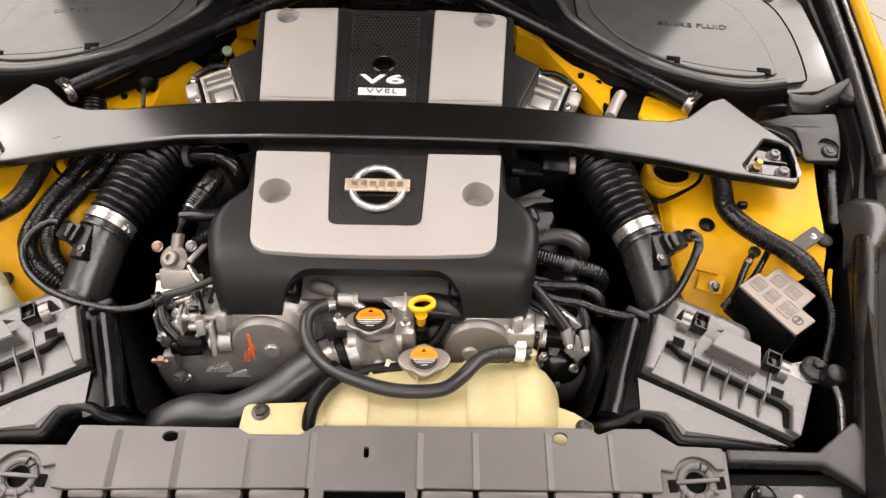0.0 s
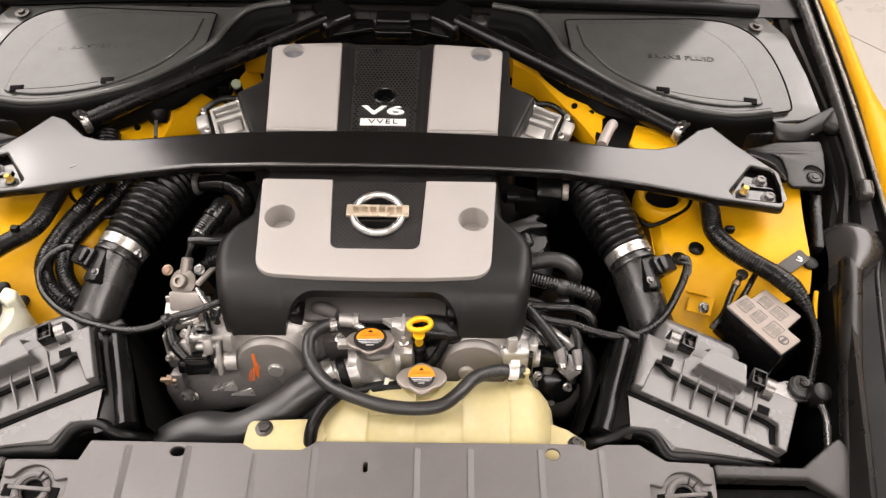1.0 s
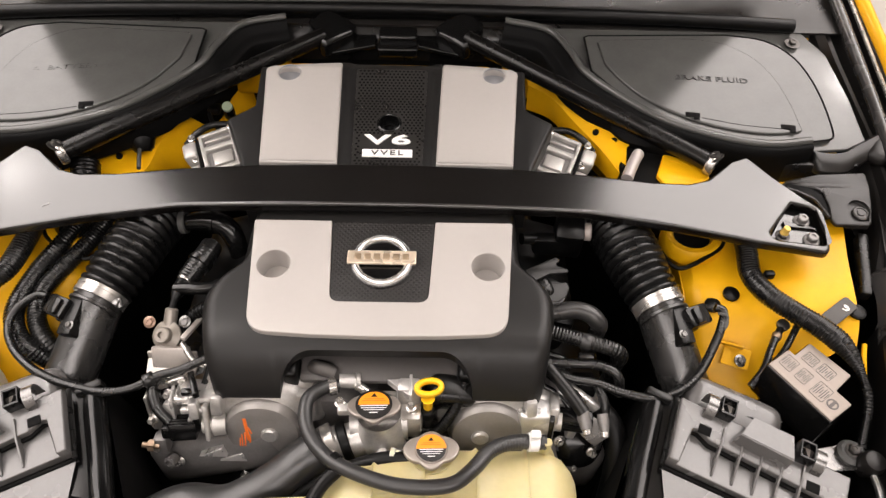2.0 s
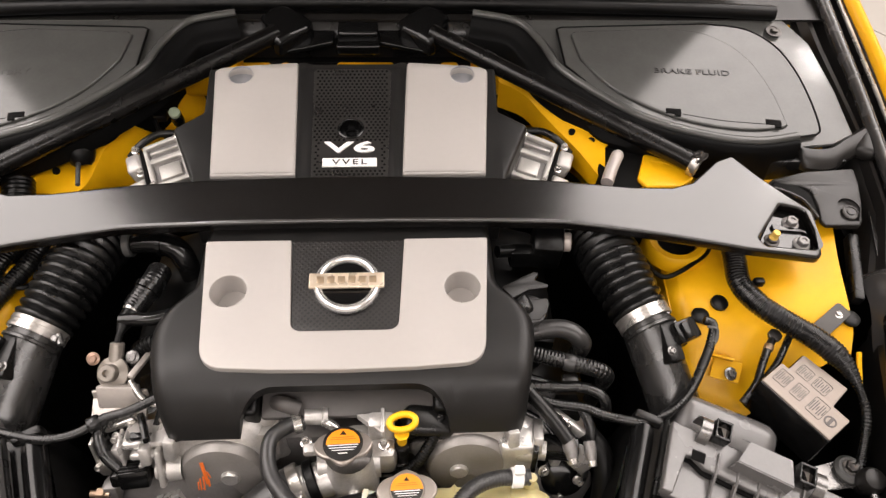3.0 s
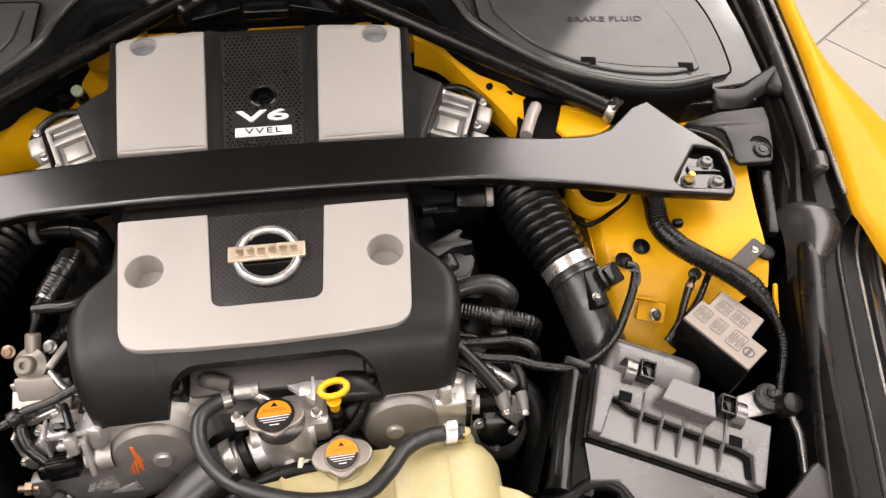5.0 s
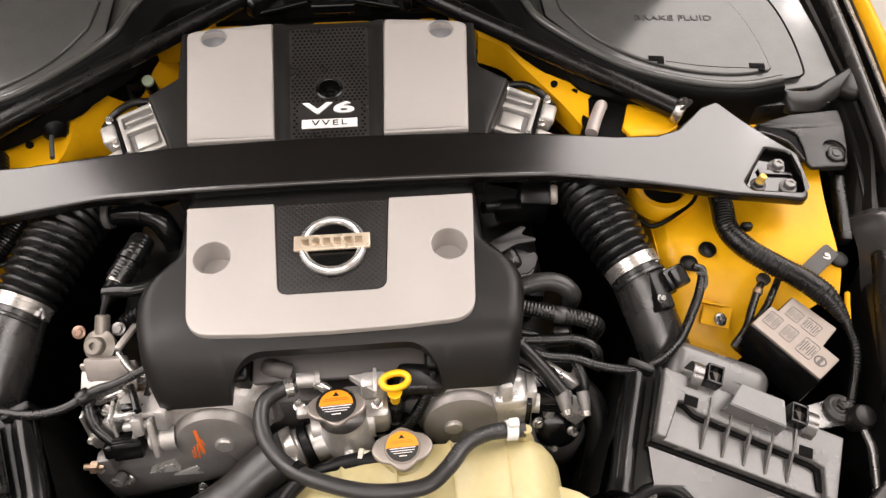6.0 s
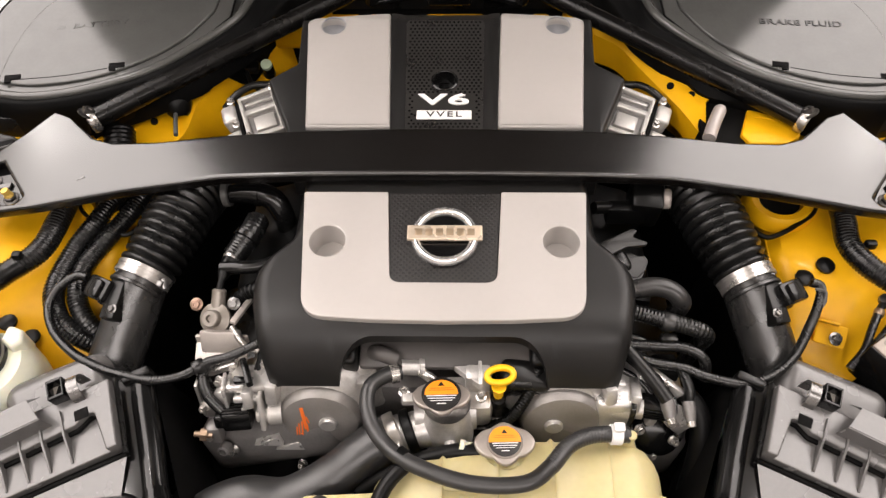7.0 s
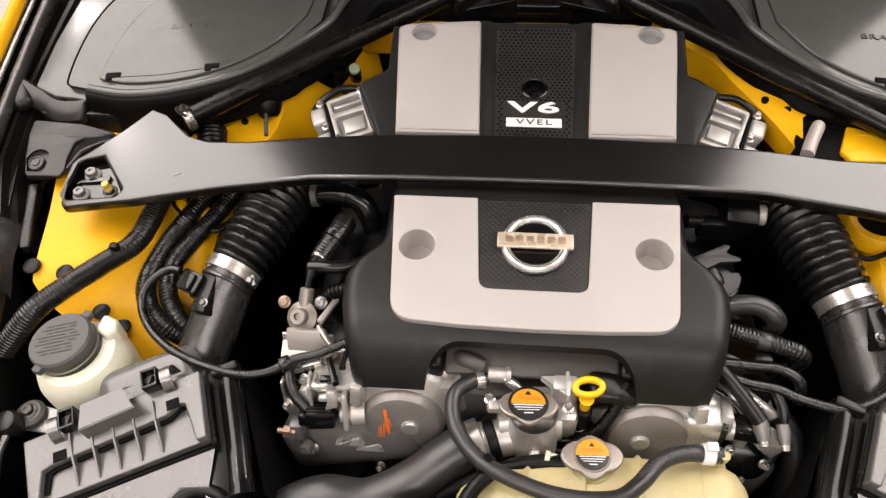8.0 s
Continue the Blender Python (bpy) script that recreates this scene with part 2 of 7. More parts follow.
def spline(pts, per=10):
    """Points along a smooth curve through pts."""
    P = [Vector(p) for p in pts]
    P = [P[0] * 2 - P[1]] + P + [P[-1] * 2 - P[-2]]
    out = []
    for i in range(1, len(P) - 2):
        a, b, c, d = P[i - 1:i + 3]
        for j in range(per):
            t = j / per
            out.append(0.5 * (2 * b + (c - a) * t + (2 * a - 5 * b + 4 * c - d) * t * t + (3 * b - a - 3 * c + d) * t ** 3))
    return out + [P[-2]]


def sweep(pts, r, seg=14, per=10, rib=0.0, pitch=0.006, cap=True, smooth=True, wobble=0.0):
    """A tube through pts. r: a radius or a function of 0..1; rib: the depth of corrugation, pitch: its spacing."""
    line = spline(pts, per) if smooth else [Vector(p) for p in pts]
    total = sum((line[i + 1] - line[i]).length for i in range(len(line) - 1))
    if rib:
        steps = 4 if pitch < 0.009 else 8
        n = max(8, int(total / pitch * steps))
        fine, acc, k = [], 0.0, 0
        lens = [(line[i + 1] - line[i]).length for i in range(len(line) - 1)]
        for i in range(n + 1):
            want = total * i / n
            while k < len(lens) - 1 and acc + lens[k] < want:
                acc += lens[k]
                k += 1
            fine.append(line[k].lerp(line[k + 1], min(1, (want - acc) / max(lens[k], 1e-9))))
        line = fine
    bm, rings, side = bmesh.new(), [], None
    n = len(line)
    for i, p in enumerate(line):
        d = (line[min(i + 1, n - 1)] - line[max(i - 1, 0)]).normalized()
        if side is None:
            side = d.orthogonal().normalized()
        side = (side - d * side.dot(d)).normalized()
        up = d.cross(side)
        t = i / (n - 1)
        rad = r(t) if callable(r) else r
        if rib:
            rad += rib * (0.5, 0.5, -0.5, -0.5)[i % 4] if pitch < 0.009 else rib * (0.5 - abs(math.cos(math.pi * (i % 8) / 8)) ** 4)
        if wobble:
            rad *= 1 + wobble * noise.noise(p * 60)
        rings.append([bm.verts.new(p + (side * math.cos(a) + up * math.sin(a)) * rad) for a in (2 * math.pi * j / seg for j in range(seg))])
    for a, b in zip(rings, rings[1:]):
        for j in range(seg):
            bm.faces.new((a[j], a[(j + 1) % seg], b[(j + 1) % seg], b[j]))
    if cap:
        bm.faces.new(rings[0][::-1])
        bm.faces.new(rings[-1])
    return bm


def lathe(profile, seg=28, m=None):
    """Turns (radius, height) points round z."""
    bm, rings = bmesh.new(), []
    for r, z in profile:
        rings.append([bm.verts.new((max(r, 1e-5) * math.cos(a), max(r, 1e-5) * math.sin(a), z)) for a in (2 * math.pi * j / seg for j in range(seg))])
    for a, b in zip(rings, rings[1:]):
        for j in range(seg):
            bm.faces.new((a[j], a[(j + 1) % seg], b[(j + 1) % seg], b[j]))
    if m is not None:
        bm.transform(m)
    return bm


def aim(p, d, twist=0.0):
    """A pose at p whose z looks along d."""
    return Matrix.Translation(p) @ Vector(d).to_track_quat("Z", "Y").to_matrix().to_4x4() @ pose(0, 0, 0, 0, 0, twist)


def block(sx, sy, sz, bevel=0.003, m=None, seg=2):
    """A box with rounded edges, centred."""
    bm = bmesh.new()
    bmesh.ops.create_cube(bm, size=1)
    bmesh.ops.scale(bm, verts=bm.verts, vec=(sx, sy, sz))
    if bevel:
        bmesh.ops.bevel(bm, geom=bm.edges[:], offset=bevel, segments=seg, affect="EDGES", profile=0.5)
    if m is not None:
        bm.transform(m)
    return bm


def grid(rows):
    """A surface through rows of points."""
    bm = bmesh.new()
    vs = [[bm.verts.new(p) for p in row] for row in rows]
    for a, b in zip(vs, vs[1:]):
        for i in range(len(a) - 1):
            q = [a[i], a[i + 1], b[i + 1], b[i]]
            bm.faces.new(q)
    return bm


def thicken(bm, t):
    bmesh.ops.recalc_face_normals(bm, faces=bm.faces)
    bmesh.ops.solidify(bm, geom=bm.faces[:], thickness=t)
    return bm


def hexbolt(r, h, washer=1.45):
    """A flanged hexagon bolt head, its seat at z = 0."""
    a = lathe([(r * washer, 0), (r * washer, h * 0.2), (r * 1.1, h * 0.32), (0, h * 0.32)], 20)
    b = lathe([(r, h * 0.3), (r, h * 0.9), (r * 0.85, h), (r * 0.45, h), (r * 0.4, h * 0.85), (0, h * 0.85)], 6)
    return join(a, b)


def letters(text, size, thick, spacing=1.0, shear=0.0, bold=0.0):
    cu = bpy.data.curves.new("lettering", "FONT")
    cu.body, cu.size, cu.extrude, cu.align_x, cu.align_y, cu.space_character, cu.shear = text, size, thick / 2, "CENTER", "CENTER", spacing, shear
    cu.offset = bold
    ob = bpy.data.objects.new("lettering", cu)
    me = bpy.data.meshes.new_from_object(ob)
    bm = bmesh.new()
    bm.from_mesh(me)
    bpy.data.objects.remove(ob)
    bpy.data.curves.remove(cu)
    bpy.data.meshes.remove(me)
    return bm


def lerp_table(table, x):
    """Linear reading of (x, value) pairs."""
    if x <= table[0][0]:
        return table[0][1]
    for (a, u), (b, v) in zip(table, table[1:]):
        if x <= b:
            return u + (v - u) * (x - a) / (b - a)
    return table[-1][1]


def bay(y):
    """The height of the bay's rim plane."""
    return 0.736 + 0.18 * y


def mirror(pts, s):
    return [(p[0] * s, *p[1:]) for p in pts]

# ---- the showroom ----
def room():
    for name, sx, sy, sz, x, y, z in (("wall_south", 10.4, 0.2, 3.6, 0, -4.1, 1.8), ("wall_north", 10.4, 0.2, 3.6, 0, 6.1, 1.8),
                                      ("wall_west", 0.2, 10.0, 3.6, -5.1, 1, 1.8), ("wall_east", 0.2, 10.0, 3.6, 5.1, 1, 1.8)):
        tagged(part(name, block(sx, sy, sz, 0, pose(x, y, z)), WALL), "plain off-white showroom wall", "wall", kind="structure")
    tagged(part("ceiling", block(10.4, 10.4, 0.2, 0, pose(0, 1, 3.71)), CEIL), "plain white showroom ceiling", "ceiling", kind="structure")
    return tagged(part("floor", block(10.4, 10.4, 0.1, 0, pose(0, 1, -0.056)), GROUT), "pale beige stone tile showroom floor", "floor", kind="structure")


def floor_tiles(ground):
    """Large pale tiles in half bond, turned against the car."""
    me = bpy.data.meshes.new("tile")
    bm = block(0.652, 0.652, 0.012, 0.0015, seg=1)
    finish(bm)
    bm.to_mesh(me)
    bm.free()
    me.materials.append(TILE)
    turn = pose(2.10, 2.006, 0, 0, 0, 36.5)
    for i in range(-14, 12):
        for j in range(-14, 12):
            m = turn @ pose((i + 0.5) * 0.66 + (0.33 if j % 2 else 0.0), (j + 0.5) * 0.66, -0.006)
            if abs(m.translation.x) < 5.05 and abs(m.translation.y - 1) < 5.05:
                ob = new("tile", me)
                ob.matrix_basis = m
                ob.parent = ground


ground = room()

# ---- the car's body round the engine bay ----
car = thing("car_body", "yellow sports car body with its bonnet raised", "car", (0, 0.9, 0), kind="structure")
XIN = [(-0.1, 0.60), (0.413, 0.694), (0.512, 0.737), (0.633, 0.745), (0.827, 0.733), (1.1, 0.735)]
XOUT = [(0.30, 0.752), (0.406, 0.764), (0.48, 0.771), (0.55, 0.778), (0.688, 0.787), (0.909, 0.795), (1.1, 0.80)]


FENDER_IN = [(0.12, 0.875), (0.22, 0.835), (0.311, 0.790), (0.35, 0.776), (0.378, 0.767), (0.48, 0.780), (0.59, 0.793), (0.65, 0.800), (0.80, 0.808), (1.3, 0.815)]
FENDER_OUT = [(0.12, 1.0), (0.30, 0.985), (0.42, 0.960), (0.52, 0.915), (0.58, 0.880), (0.64, 0.850), (0.70, 0.842), (0.95, 0.848), (1.3, 0.86)]


def fender(s):
    """The front wing: a narrow shoulder at the back that swells into the wheel arch."""
    rows = []
    for i in range(60):
        y = 0.12 + i * 0.02
        x, w = lerp_table(FENDER_IN, y), lerp_table(FENDER_OUT, y)
        w = (w * 2 + lerp_table(FENDER_OUT, y - 0.03) + lerp_table(FENDER_OUT, y + 0.03)) / 4
        z = bay(y) + 0.012 - 0.25 * max(0, 0.36 - y)
        rows.append([(s * px, y, pz) for px, pz in ((x, z - 0.006), (x + 0.003, z + 0.003), (x + 0.012, z + 0.007), (x + (w - x) * 0.45, z + 0.006), (x + (w - x) * 0.75, z - 0.006),
                                                   (x + (w - x) * 0.93, z - 0.024), (w, z - 0.055), (w + 0.004, z - 0.11), (w - 0.004, z - 0.22), (w - 0.03, 0.35))])
    part("edge_rubber", thicken(grid([[(r[0][0], r[0][1], r[0][2] - d) for r in rows[13:]] for d in (0.001, 0.025, 0.06)]), 0.002), TRIM, car, "black rubber lining inside the wing edge")
    part("fender", grid(rows), YELLOW, car, "glossy yellow front wing", angle=60)


HOOD_HALF = [(0.0, 0.668), (0.09, 0.632), (0.16, 0.592), (0.29, 0.530), (0.6, 0.48), (1.12, 0.44)]

HOOD_LEFT = [(0.0, 0.685), (0.18, 0.678), (0.30, 0.650), (0.45, 0.607), (1.12, 0.55)]


def hood():
    """The raised bonnet: a dark underside and a yellow skin, leaning back over the bay."""
    a = radians(72)
    for name, lift, mat, label in (("hood_lining", 0.0, INSULATION, "dark felt lining under the bonnet"), ("hood_skin", 0.03, YELLOW, "yellow bonnet skin")):
        rows = []
        for i in range(15):
            t = i / 14
            d = 1.12 * t * t
            w = lerp_table(HOOD_HALF, d)
            rows.append([((w if u > 0 else lerp_table(HOOD_LEFT, d)) * u, 0.99 - d * math.cos(a) + lift * math.sin(a), 0.96 + d * math.sin(a) + lift * math.cos(a) + 0.04 * (1 - u * u)) for u in (-1, -0.75, -0.4, 0, 0.4, 0.75, 1)])
        part(name, thicken(grid(rows), 0.012), mat, car, label)


def apron(s):
    """The yellow inner wing with its strut tower."""
    def z(x, y):
        fall = max(0.0, 0.385 - y - 0.25 * (x - 0.49))
        return 0.762 + 0.10 * (x - 0.5) + 0.14 * (y - 0.4) - 0.62 * fall + 0.002 * math.sin(x * 40) * math.cos(y * 35)
    edge = [(0.43, 0.240), (0.47, 0.252), (0.52, 0.275), (0.58, 0.300), (0.62, 0.316), (0.70, 0.326)] if s > 0 else [(0.44, 0.248), (0.50, 0.272), (0.56, 0.293), (0.60, 0.308), (0.63, 0.324), (0.66, 0.358), (0.70, 0.40)]
    rows = []
    for i in range(31):
        y = 0.24 + 0.40 * i / 30
        xa = 0.428 + max(0, 0.30 - y) * 0.6
        line = []
        for j in range(15):
            x = xa + 0.015 + (0.655 + 0.13 * (y - 0.32) - xa - 0.015) * j / 14
            front = lerp_table(edge, x)
            yy = front + (0.64 - front) * i / 30
            line.append((s * x, yy, z(x, yy)))
        rows.append([(s * (xa + 0.004), line[0][1], z(xa, line[0][1]) - 0.014)] + line)
    if s > 0:
        part("wing_edge", sweep([(0.652, 0.318, 0.754), (0.645, 0.300, 0.752), (0.636, 0.272, 0.748)], 0.0034, 8), YELLOW_BAY, car, "narrow yellow edge of the inner wing")
    # lower part of the yellow side, painted near-black for its deep shadow
    part("inner_wall", thicken(grid([[(r[0][0], r[0][1], h) for r in rows] for h in (0.37, 0.55, 0.62 if s > 0 else 0.648)]), 0.002), DARK, car, "lower side of the bay with deep shadow in its colour")
    part("wing_side", thicken(grid([[(r[0][0], r[0][1], h) for r in rows] for h in (0.62 if s > 0 else 0.648, 0.66)] + [[(r[0][0], r[0][1], max(0.668, r[0][2])) for r in rows]]), 0.002), YELLOW_BAY, car, "yellow side of the inner wing")
    part("inner_wing", thicken(grid(rows), 0.003), YELLOW_BAY, car, "yellow painted inner wing panel", angle=50)
    ring = lathe([(0.027, -0.02), (0.027, 0.004), (0.030, 0.009), (0.038, 0.009), (0.043, 0.004), (0.046, -0.012)], 32, aim((s * 0.452, 0.492, 0.777), (s * -0.1, -0.05, 1)))
    part("strut_ring", ring, YELLOW_BAY, car, "yellow pressed ring round a dark hole")
    part("ring_seal", sweep([(s * x, y, zz) for x, y, zz in ((0.400, 0.462, 0.776), (0.409, 0.442, 0.774), (0.422, 0.432, 0.774), (0.442, 0.438, 0.776), (0.461, 0.449, 0.778), (0.486, 0.466, 0.782), (0.50, 0.49, 0.784))], 0.0034, 10), RUBBER, car, "thin black drain hose round the ring")
    part("strut_hole", lathe([(0.0, 0.0), (0.0265, 0.0)], 24, aim((s * 0.452, 0.492, 0.776), (s * -0.1, -0.05, 1))), DARK, car, "dark opening")
    for x, y in (((0.489, 0.395), (0.463, 0.383), (0.648, 0.357)) if s > 0 else ((0.649, 0.358), (0.606, 0.356), (0.531, 0.310), (0.558, 0.322))):
        part("rubber_plug", lathe([(0.0115, -0.002), (0.0115, 0.0015), (0.009, 0.003), (0, 0.003)], 20, aim((s * x, y, z(x, y) + 0.0028), (0, -0.15, 1))), RUBBER, car, "round black rubber plug")
    # the folded rail behind the brace: a flange, a crease and a face that drops to the engine
    if s > 0:
        top = [(0.221, 0.793, 0.846), (0.269, 0.760, 0.843), (0.315, 0.726, 0.840), (0.330, 0.690, 0.838), (0.344, 0.654, 0.836), (0.366, 0.628, 0.834)]
        fold = [(0.225, 0.780, 0.838), (0.262, 0.755, 0.832), (0.286, 0.712, 0.828), (0.307, 0.672, 0.826), (0.332, 0.624, 0.824), (0.356, 0.566, 0.820)]
        low = [(x + 0.001, y + 0.006, 0.785) for x, y, z in fold]
    else:
        top = [(0.470, 0.665, 0.800), (0.405, 0.672, 0.802), (0.372, 0.680, 0.812), (0.345, 0.708, 0.822), (0.322, 0.765, 0.826), (0.270, 0.850, 0.826)]
        fold = [(0.452, 0.585, 0.795), (0.384, 0.590, 0.795), (0.366, 0.660, 0.806), (0.340, 0.698, 0.816), (0.317, 0.757, 0.820), (0.264, 0.842, 0.820)]
        low = [(0.448, 0.575, 0.700), (0.378, 0.585, 0.680), (0.345, 0.640, 0.700), (0.322, 0.682, 0.720), (0.300, 0.742, 0.730), (0.250, 0.825, 0.730)]
    back = [(x + 0.02, y + 0.016, z + 0.004) for x, y, z in top]
    curves = [spline(line, 5) for line in (back, top, [tuple((a + b) / 2 for a, b in zip(p, q)) for p, q in zip(top, fold)], fold, [tuple(a * 0.8 + b * 0.2 for a, b in zip(p, q)) for p, q in zip(fold, low)], low)]
    part("side_rail", thicken(grid([[(s * p.x, p.y, p.z + (0.003 if k == 2 else 0)) for p in line] for k, line in enumerate(curves)]), 0.003), YELLOW_BAY, car, "yellow folded inner rail beside the bulkhead", angle=24)
    for x, y, zz in ((0.323, 0.663, 0.833), (0.349, 0.643, 0.833)) if s > 0 else ((0.433, 0.646, 0.804), (0.424, 0.622, 0.802)):
        part("drain_hole", lathe([(0.0052, -0.001), (0.0052, 0.0022), (0, 0.0022)], 16, aim((s * x, y, zz), (-s * 0.3, -0.3, 1))), DARK, car, "small dark hole")
    if s > 0:
        pad = rounded([(0.420, 0.613), (0.456, 0.603), (0.478, 0.584), (0.480, 0.560), (0.458, 0.545), (0.408, 0.545), (0.400, 0.563)], [0.004, 0.006, 0.006, 0.01, 0.004, 0.004, 0.006])
        part("rail_pad", plate([pad], 0.010, 0.003, 3), YELLOW_BAY, car, "yellow pressed pad beside the recess", pose(0, 0, 0.834))
        part("pad_crease", sweep([(0.424, 0.596, 0.8338), (0.440, 0.594, 0.8338), (0.463, 0.586, 0.8338)], 0.0014, 8), YELLOW_BAY, car, "pressed crease")


def rail_filler(s):
    """Wall below the yellow side rail, near-black for the unlit gap."""
    low = spline([(s * 0.205, 0.84, 0.80), (s * 0.25, 0.765, 0.80), (s * 0.285, 0.705, 0.795), (s * 0.325, 0.655, 0.788), (s * 0.36, 0.61, 0.78), (s * 0.41, 0.56, 0.77), (s * 0.47, 0.52, 0.77)], 4)
    low = [p - Vector((0, 0, 0.085 if s < 0 else 0.022)) for p in low]
    part("lower_wall", thicken(grid([[tuple(p) for p in low], [(p.x * 1.04, p.y + 0.01, 0.6) for p in low], [(p.x * 1.04, p.y + 0.01, 0.38) for p in low]]), 0.002), DARK, car, "wall below the rail, blackened for the unlit gap")


def rail_flap(s):
    """Black flap between the brace rod and the yellow rail; its near-black also holds the rod's shade."""
    if s > 0:
        hem = [(0.262, 0.770, 0.854), (0.318, 0.731, 0.848), (0.333, 0.692, 0.846), (0.348, 0.657, 0.843), (0.368, 0.634, 0.840), (0.420, 0.614, 0.838), (0.482, 0.582, 0.834)]
    else:
        hem = [(0.311, 0.750, 0.832), (0.316, 0.728, 0.830), (0.340, 0.697, 0.830), (0.354, 0.664, 0.830), (0.386, 0.642, 0.830), (0.440, 0.617, 0.830), (0.488, 0.566, 0.830)]
    inner = 0.22 if s > 0 else 0.30
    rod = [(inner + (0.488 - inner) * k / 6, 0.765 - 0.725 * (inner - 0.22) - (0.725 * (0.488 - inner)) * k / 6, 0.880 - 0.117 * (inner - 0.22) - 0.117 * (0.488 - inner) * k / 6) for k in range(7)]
    part("rail_flap", thicken(grid([[(s * x, y, z) for x, y, z in spline(rod, 6)], [(s * x, y, z) for x, y, z in spline(hem, 6)], [(s * x, y + 0.004, z - 0.012) for x, y, z in spline(hem, 6)]]), 0.002), DARK, car, "black flap below the rod, with the rod's shade in its colour")


def rails(s):
    """Black rubber and plastic channel between the bay and the wing."""
    ys = [0.40 + 0.03 * i for i in range(24)]
    rows = []
    for y in ys:
        a, b, z = lerp_table(XIN, y), lerp_table(XOUT, y), bay(y)
        rows.append([(s * (a + (b - a) * u), y, z + h) for u, h in ((-0.25, -0.07), (-0.1, -0.05), (0.0, -0.035), (0.12, -0.03), (0.2, -0.012), (0.3, -0.010), (0.36, -0.028), (0.5, -0.03), (0.62, -0.012), (0.9, -0.006), (1.1, -0.012), (1.22, -0.05))])
    part("wing_channel", grid(rows), TRIM, car, "black plastic wing channel", angle=30)
    tip = [(s * (lerp_table(XOUT, y) - 0.022), y, bay(y) + 0.006) for y in (0.465, 0.52, 0.60, 0.70, 0.80, 0.90, 1.0)]
    part("wing_seal", sweep(tip, 0.010, 12), FLANK_CAP, car, "black rubber bonnet seal")
    part("seal_nub", block(0.022, 0.035, 0.024, 0.008, pose(s * 0.749, 0.462, 0.828, 10, 0, -s * 12), 4), FLANK_CAP, car, "rounded end of the seal")
    edge = [(s * (lerp_table(XOUT, y) + 0.004), y, bay(y) + 0.008) for y in (0.41, 0.5, 0.6, 0.7, 0.8, 0.9, 1.0)]
    part("edge_strip", sweep(edge, 0.0035, 8), STEEL, car, "thin bright wing edge")


def side_trim(s):
    """Moulded black plastic flank in front of the strut tower, with the lamp's upper shroud beside it."""
    L = [(-0.08, 0.566), (0.06, 0.602), (0.17, 0.628), (0.31, 0.664), (0.37, 0.686), (0.42, 0.700)]
    R = [(-0.08, 0.60), (0.10, 0.645), (0.25, 0.682), (0.35, 0.712), (0.39, 0.735), (0.42, 0.778), (0.45, 0.782)]
    rows = []
    for i in range(27):
        y = -0.08 + 0.425 * i / 26
        a, b = lerp_table(L, y), lerp_table(R, y)
        z = 0.752 + 0.10 * y + 0.020 * max(0, min(1, (y - 0.33) / 0.07)) - 0.03 * max(0, (y - 0.42) / 0.03)
        rows.append([(s * (a + (b - a) * u), y, z + h) for u, h in ((0, -0.22), (0.02, -0.10), (0.06, -0.045), (0.15, -0.02), (0.3, -0.004), (0.5, 0.006), (0.7, 0.004), (0.88, -0.004), (0.97, -0.014), (1.02, -0.03))])
    # inner columns of the same moulding, coloured shadow black for the dark gap
    part("flank_wall", grid([row[:4] for row in rows]), DARK, car, "inner wall of the flank, blackened for the shaded gap", angle=55)
    part("flank_moulding", grid([row[3:] for row in rows]), FLANK, car, "smooth gloss black moulding", angle=55)
    rows = []
    for i in range(21):
        y = -0.10 + 0.50 * i / 20
        b = lerp_table(R, y)
        z = 0.735 + 0.12 * y
        rows.append([(s * (b + d), y, z + h) for d, h in ((-0.02, -0.06), (-0.010, -0.014), (0.0, -0.004), (0.03, 0.0), (0.058, 0.0), (0.064, -0.006), (0.08, -0.03), (0.10, -0.10))])
    part("lamp_shroud", grid(rows), LAMP_BLACK, car, "flat black lamp shroud with a seam", angle=25)
    rows = []
    for i in range(17):
        t = i / 16
        y = 0.424 - 0.120 * t
        k = max(0.0, (t - 0.30) / 0.70)
        k = k * k * (3 - 2 * k)
        xl, xr = 0.684 - 0.014 * k, 0.774 - 0.066 * k - 0.02 * max(0, 0.12 - t)
        top = 0.8155 - 0.021 * t - 0.012 * max(0, 0.14 - t) / 0.14
        rows.append([(s * (xl + (xr - xl) * u), y - 0.012 * u * (1 - t), top - (0.034 + 0.01 * k) * abs(2 * u - 1) ** 2.6 - 0.006 * (1 - k) * u) for u in (j / 14 for j in range(15))])
    rows.insert(0, [(x, y + 0.003, z - 0.03) for x, y, z in rows[0]])
    part("flank_cap", grid(rows), FLANK_CAP, car, "rounded cap at the end of the flank", angle=70)
    ridge = [(s * x, y, z) for x, y, z in ((0.712, 0.380, 0.772), (0.700, 0.342, 0.782), (0.684, 0.298, 0.779), (0.664, 0.232, 0.765), (0.644, 0.160, 0.750), (0.622, 0.080, 0.734), (0.600, 0.0, 0.718))]
    part("flank_ridge", sweep(ridge, lambda t: (0.0175 - 0.004 * t) * min(1, 0.3 + 5 * t), 18), FLANK, car, "rounded ridge along the flank")
    rib = [(s * (lerp_table(R, y) + 0.034), y, 0.735 + 0.12 * y - 0.0015) for y in (-0.09, 0.0, 0.1, 0.2, 0.28, 0.34, 0.385)]
    part("lamp_rib", sweep(rib, 0.0048, 10), FLANK, car, "raised rib along the lamp shroud")
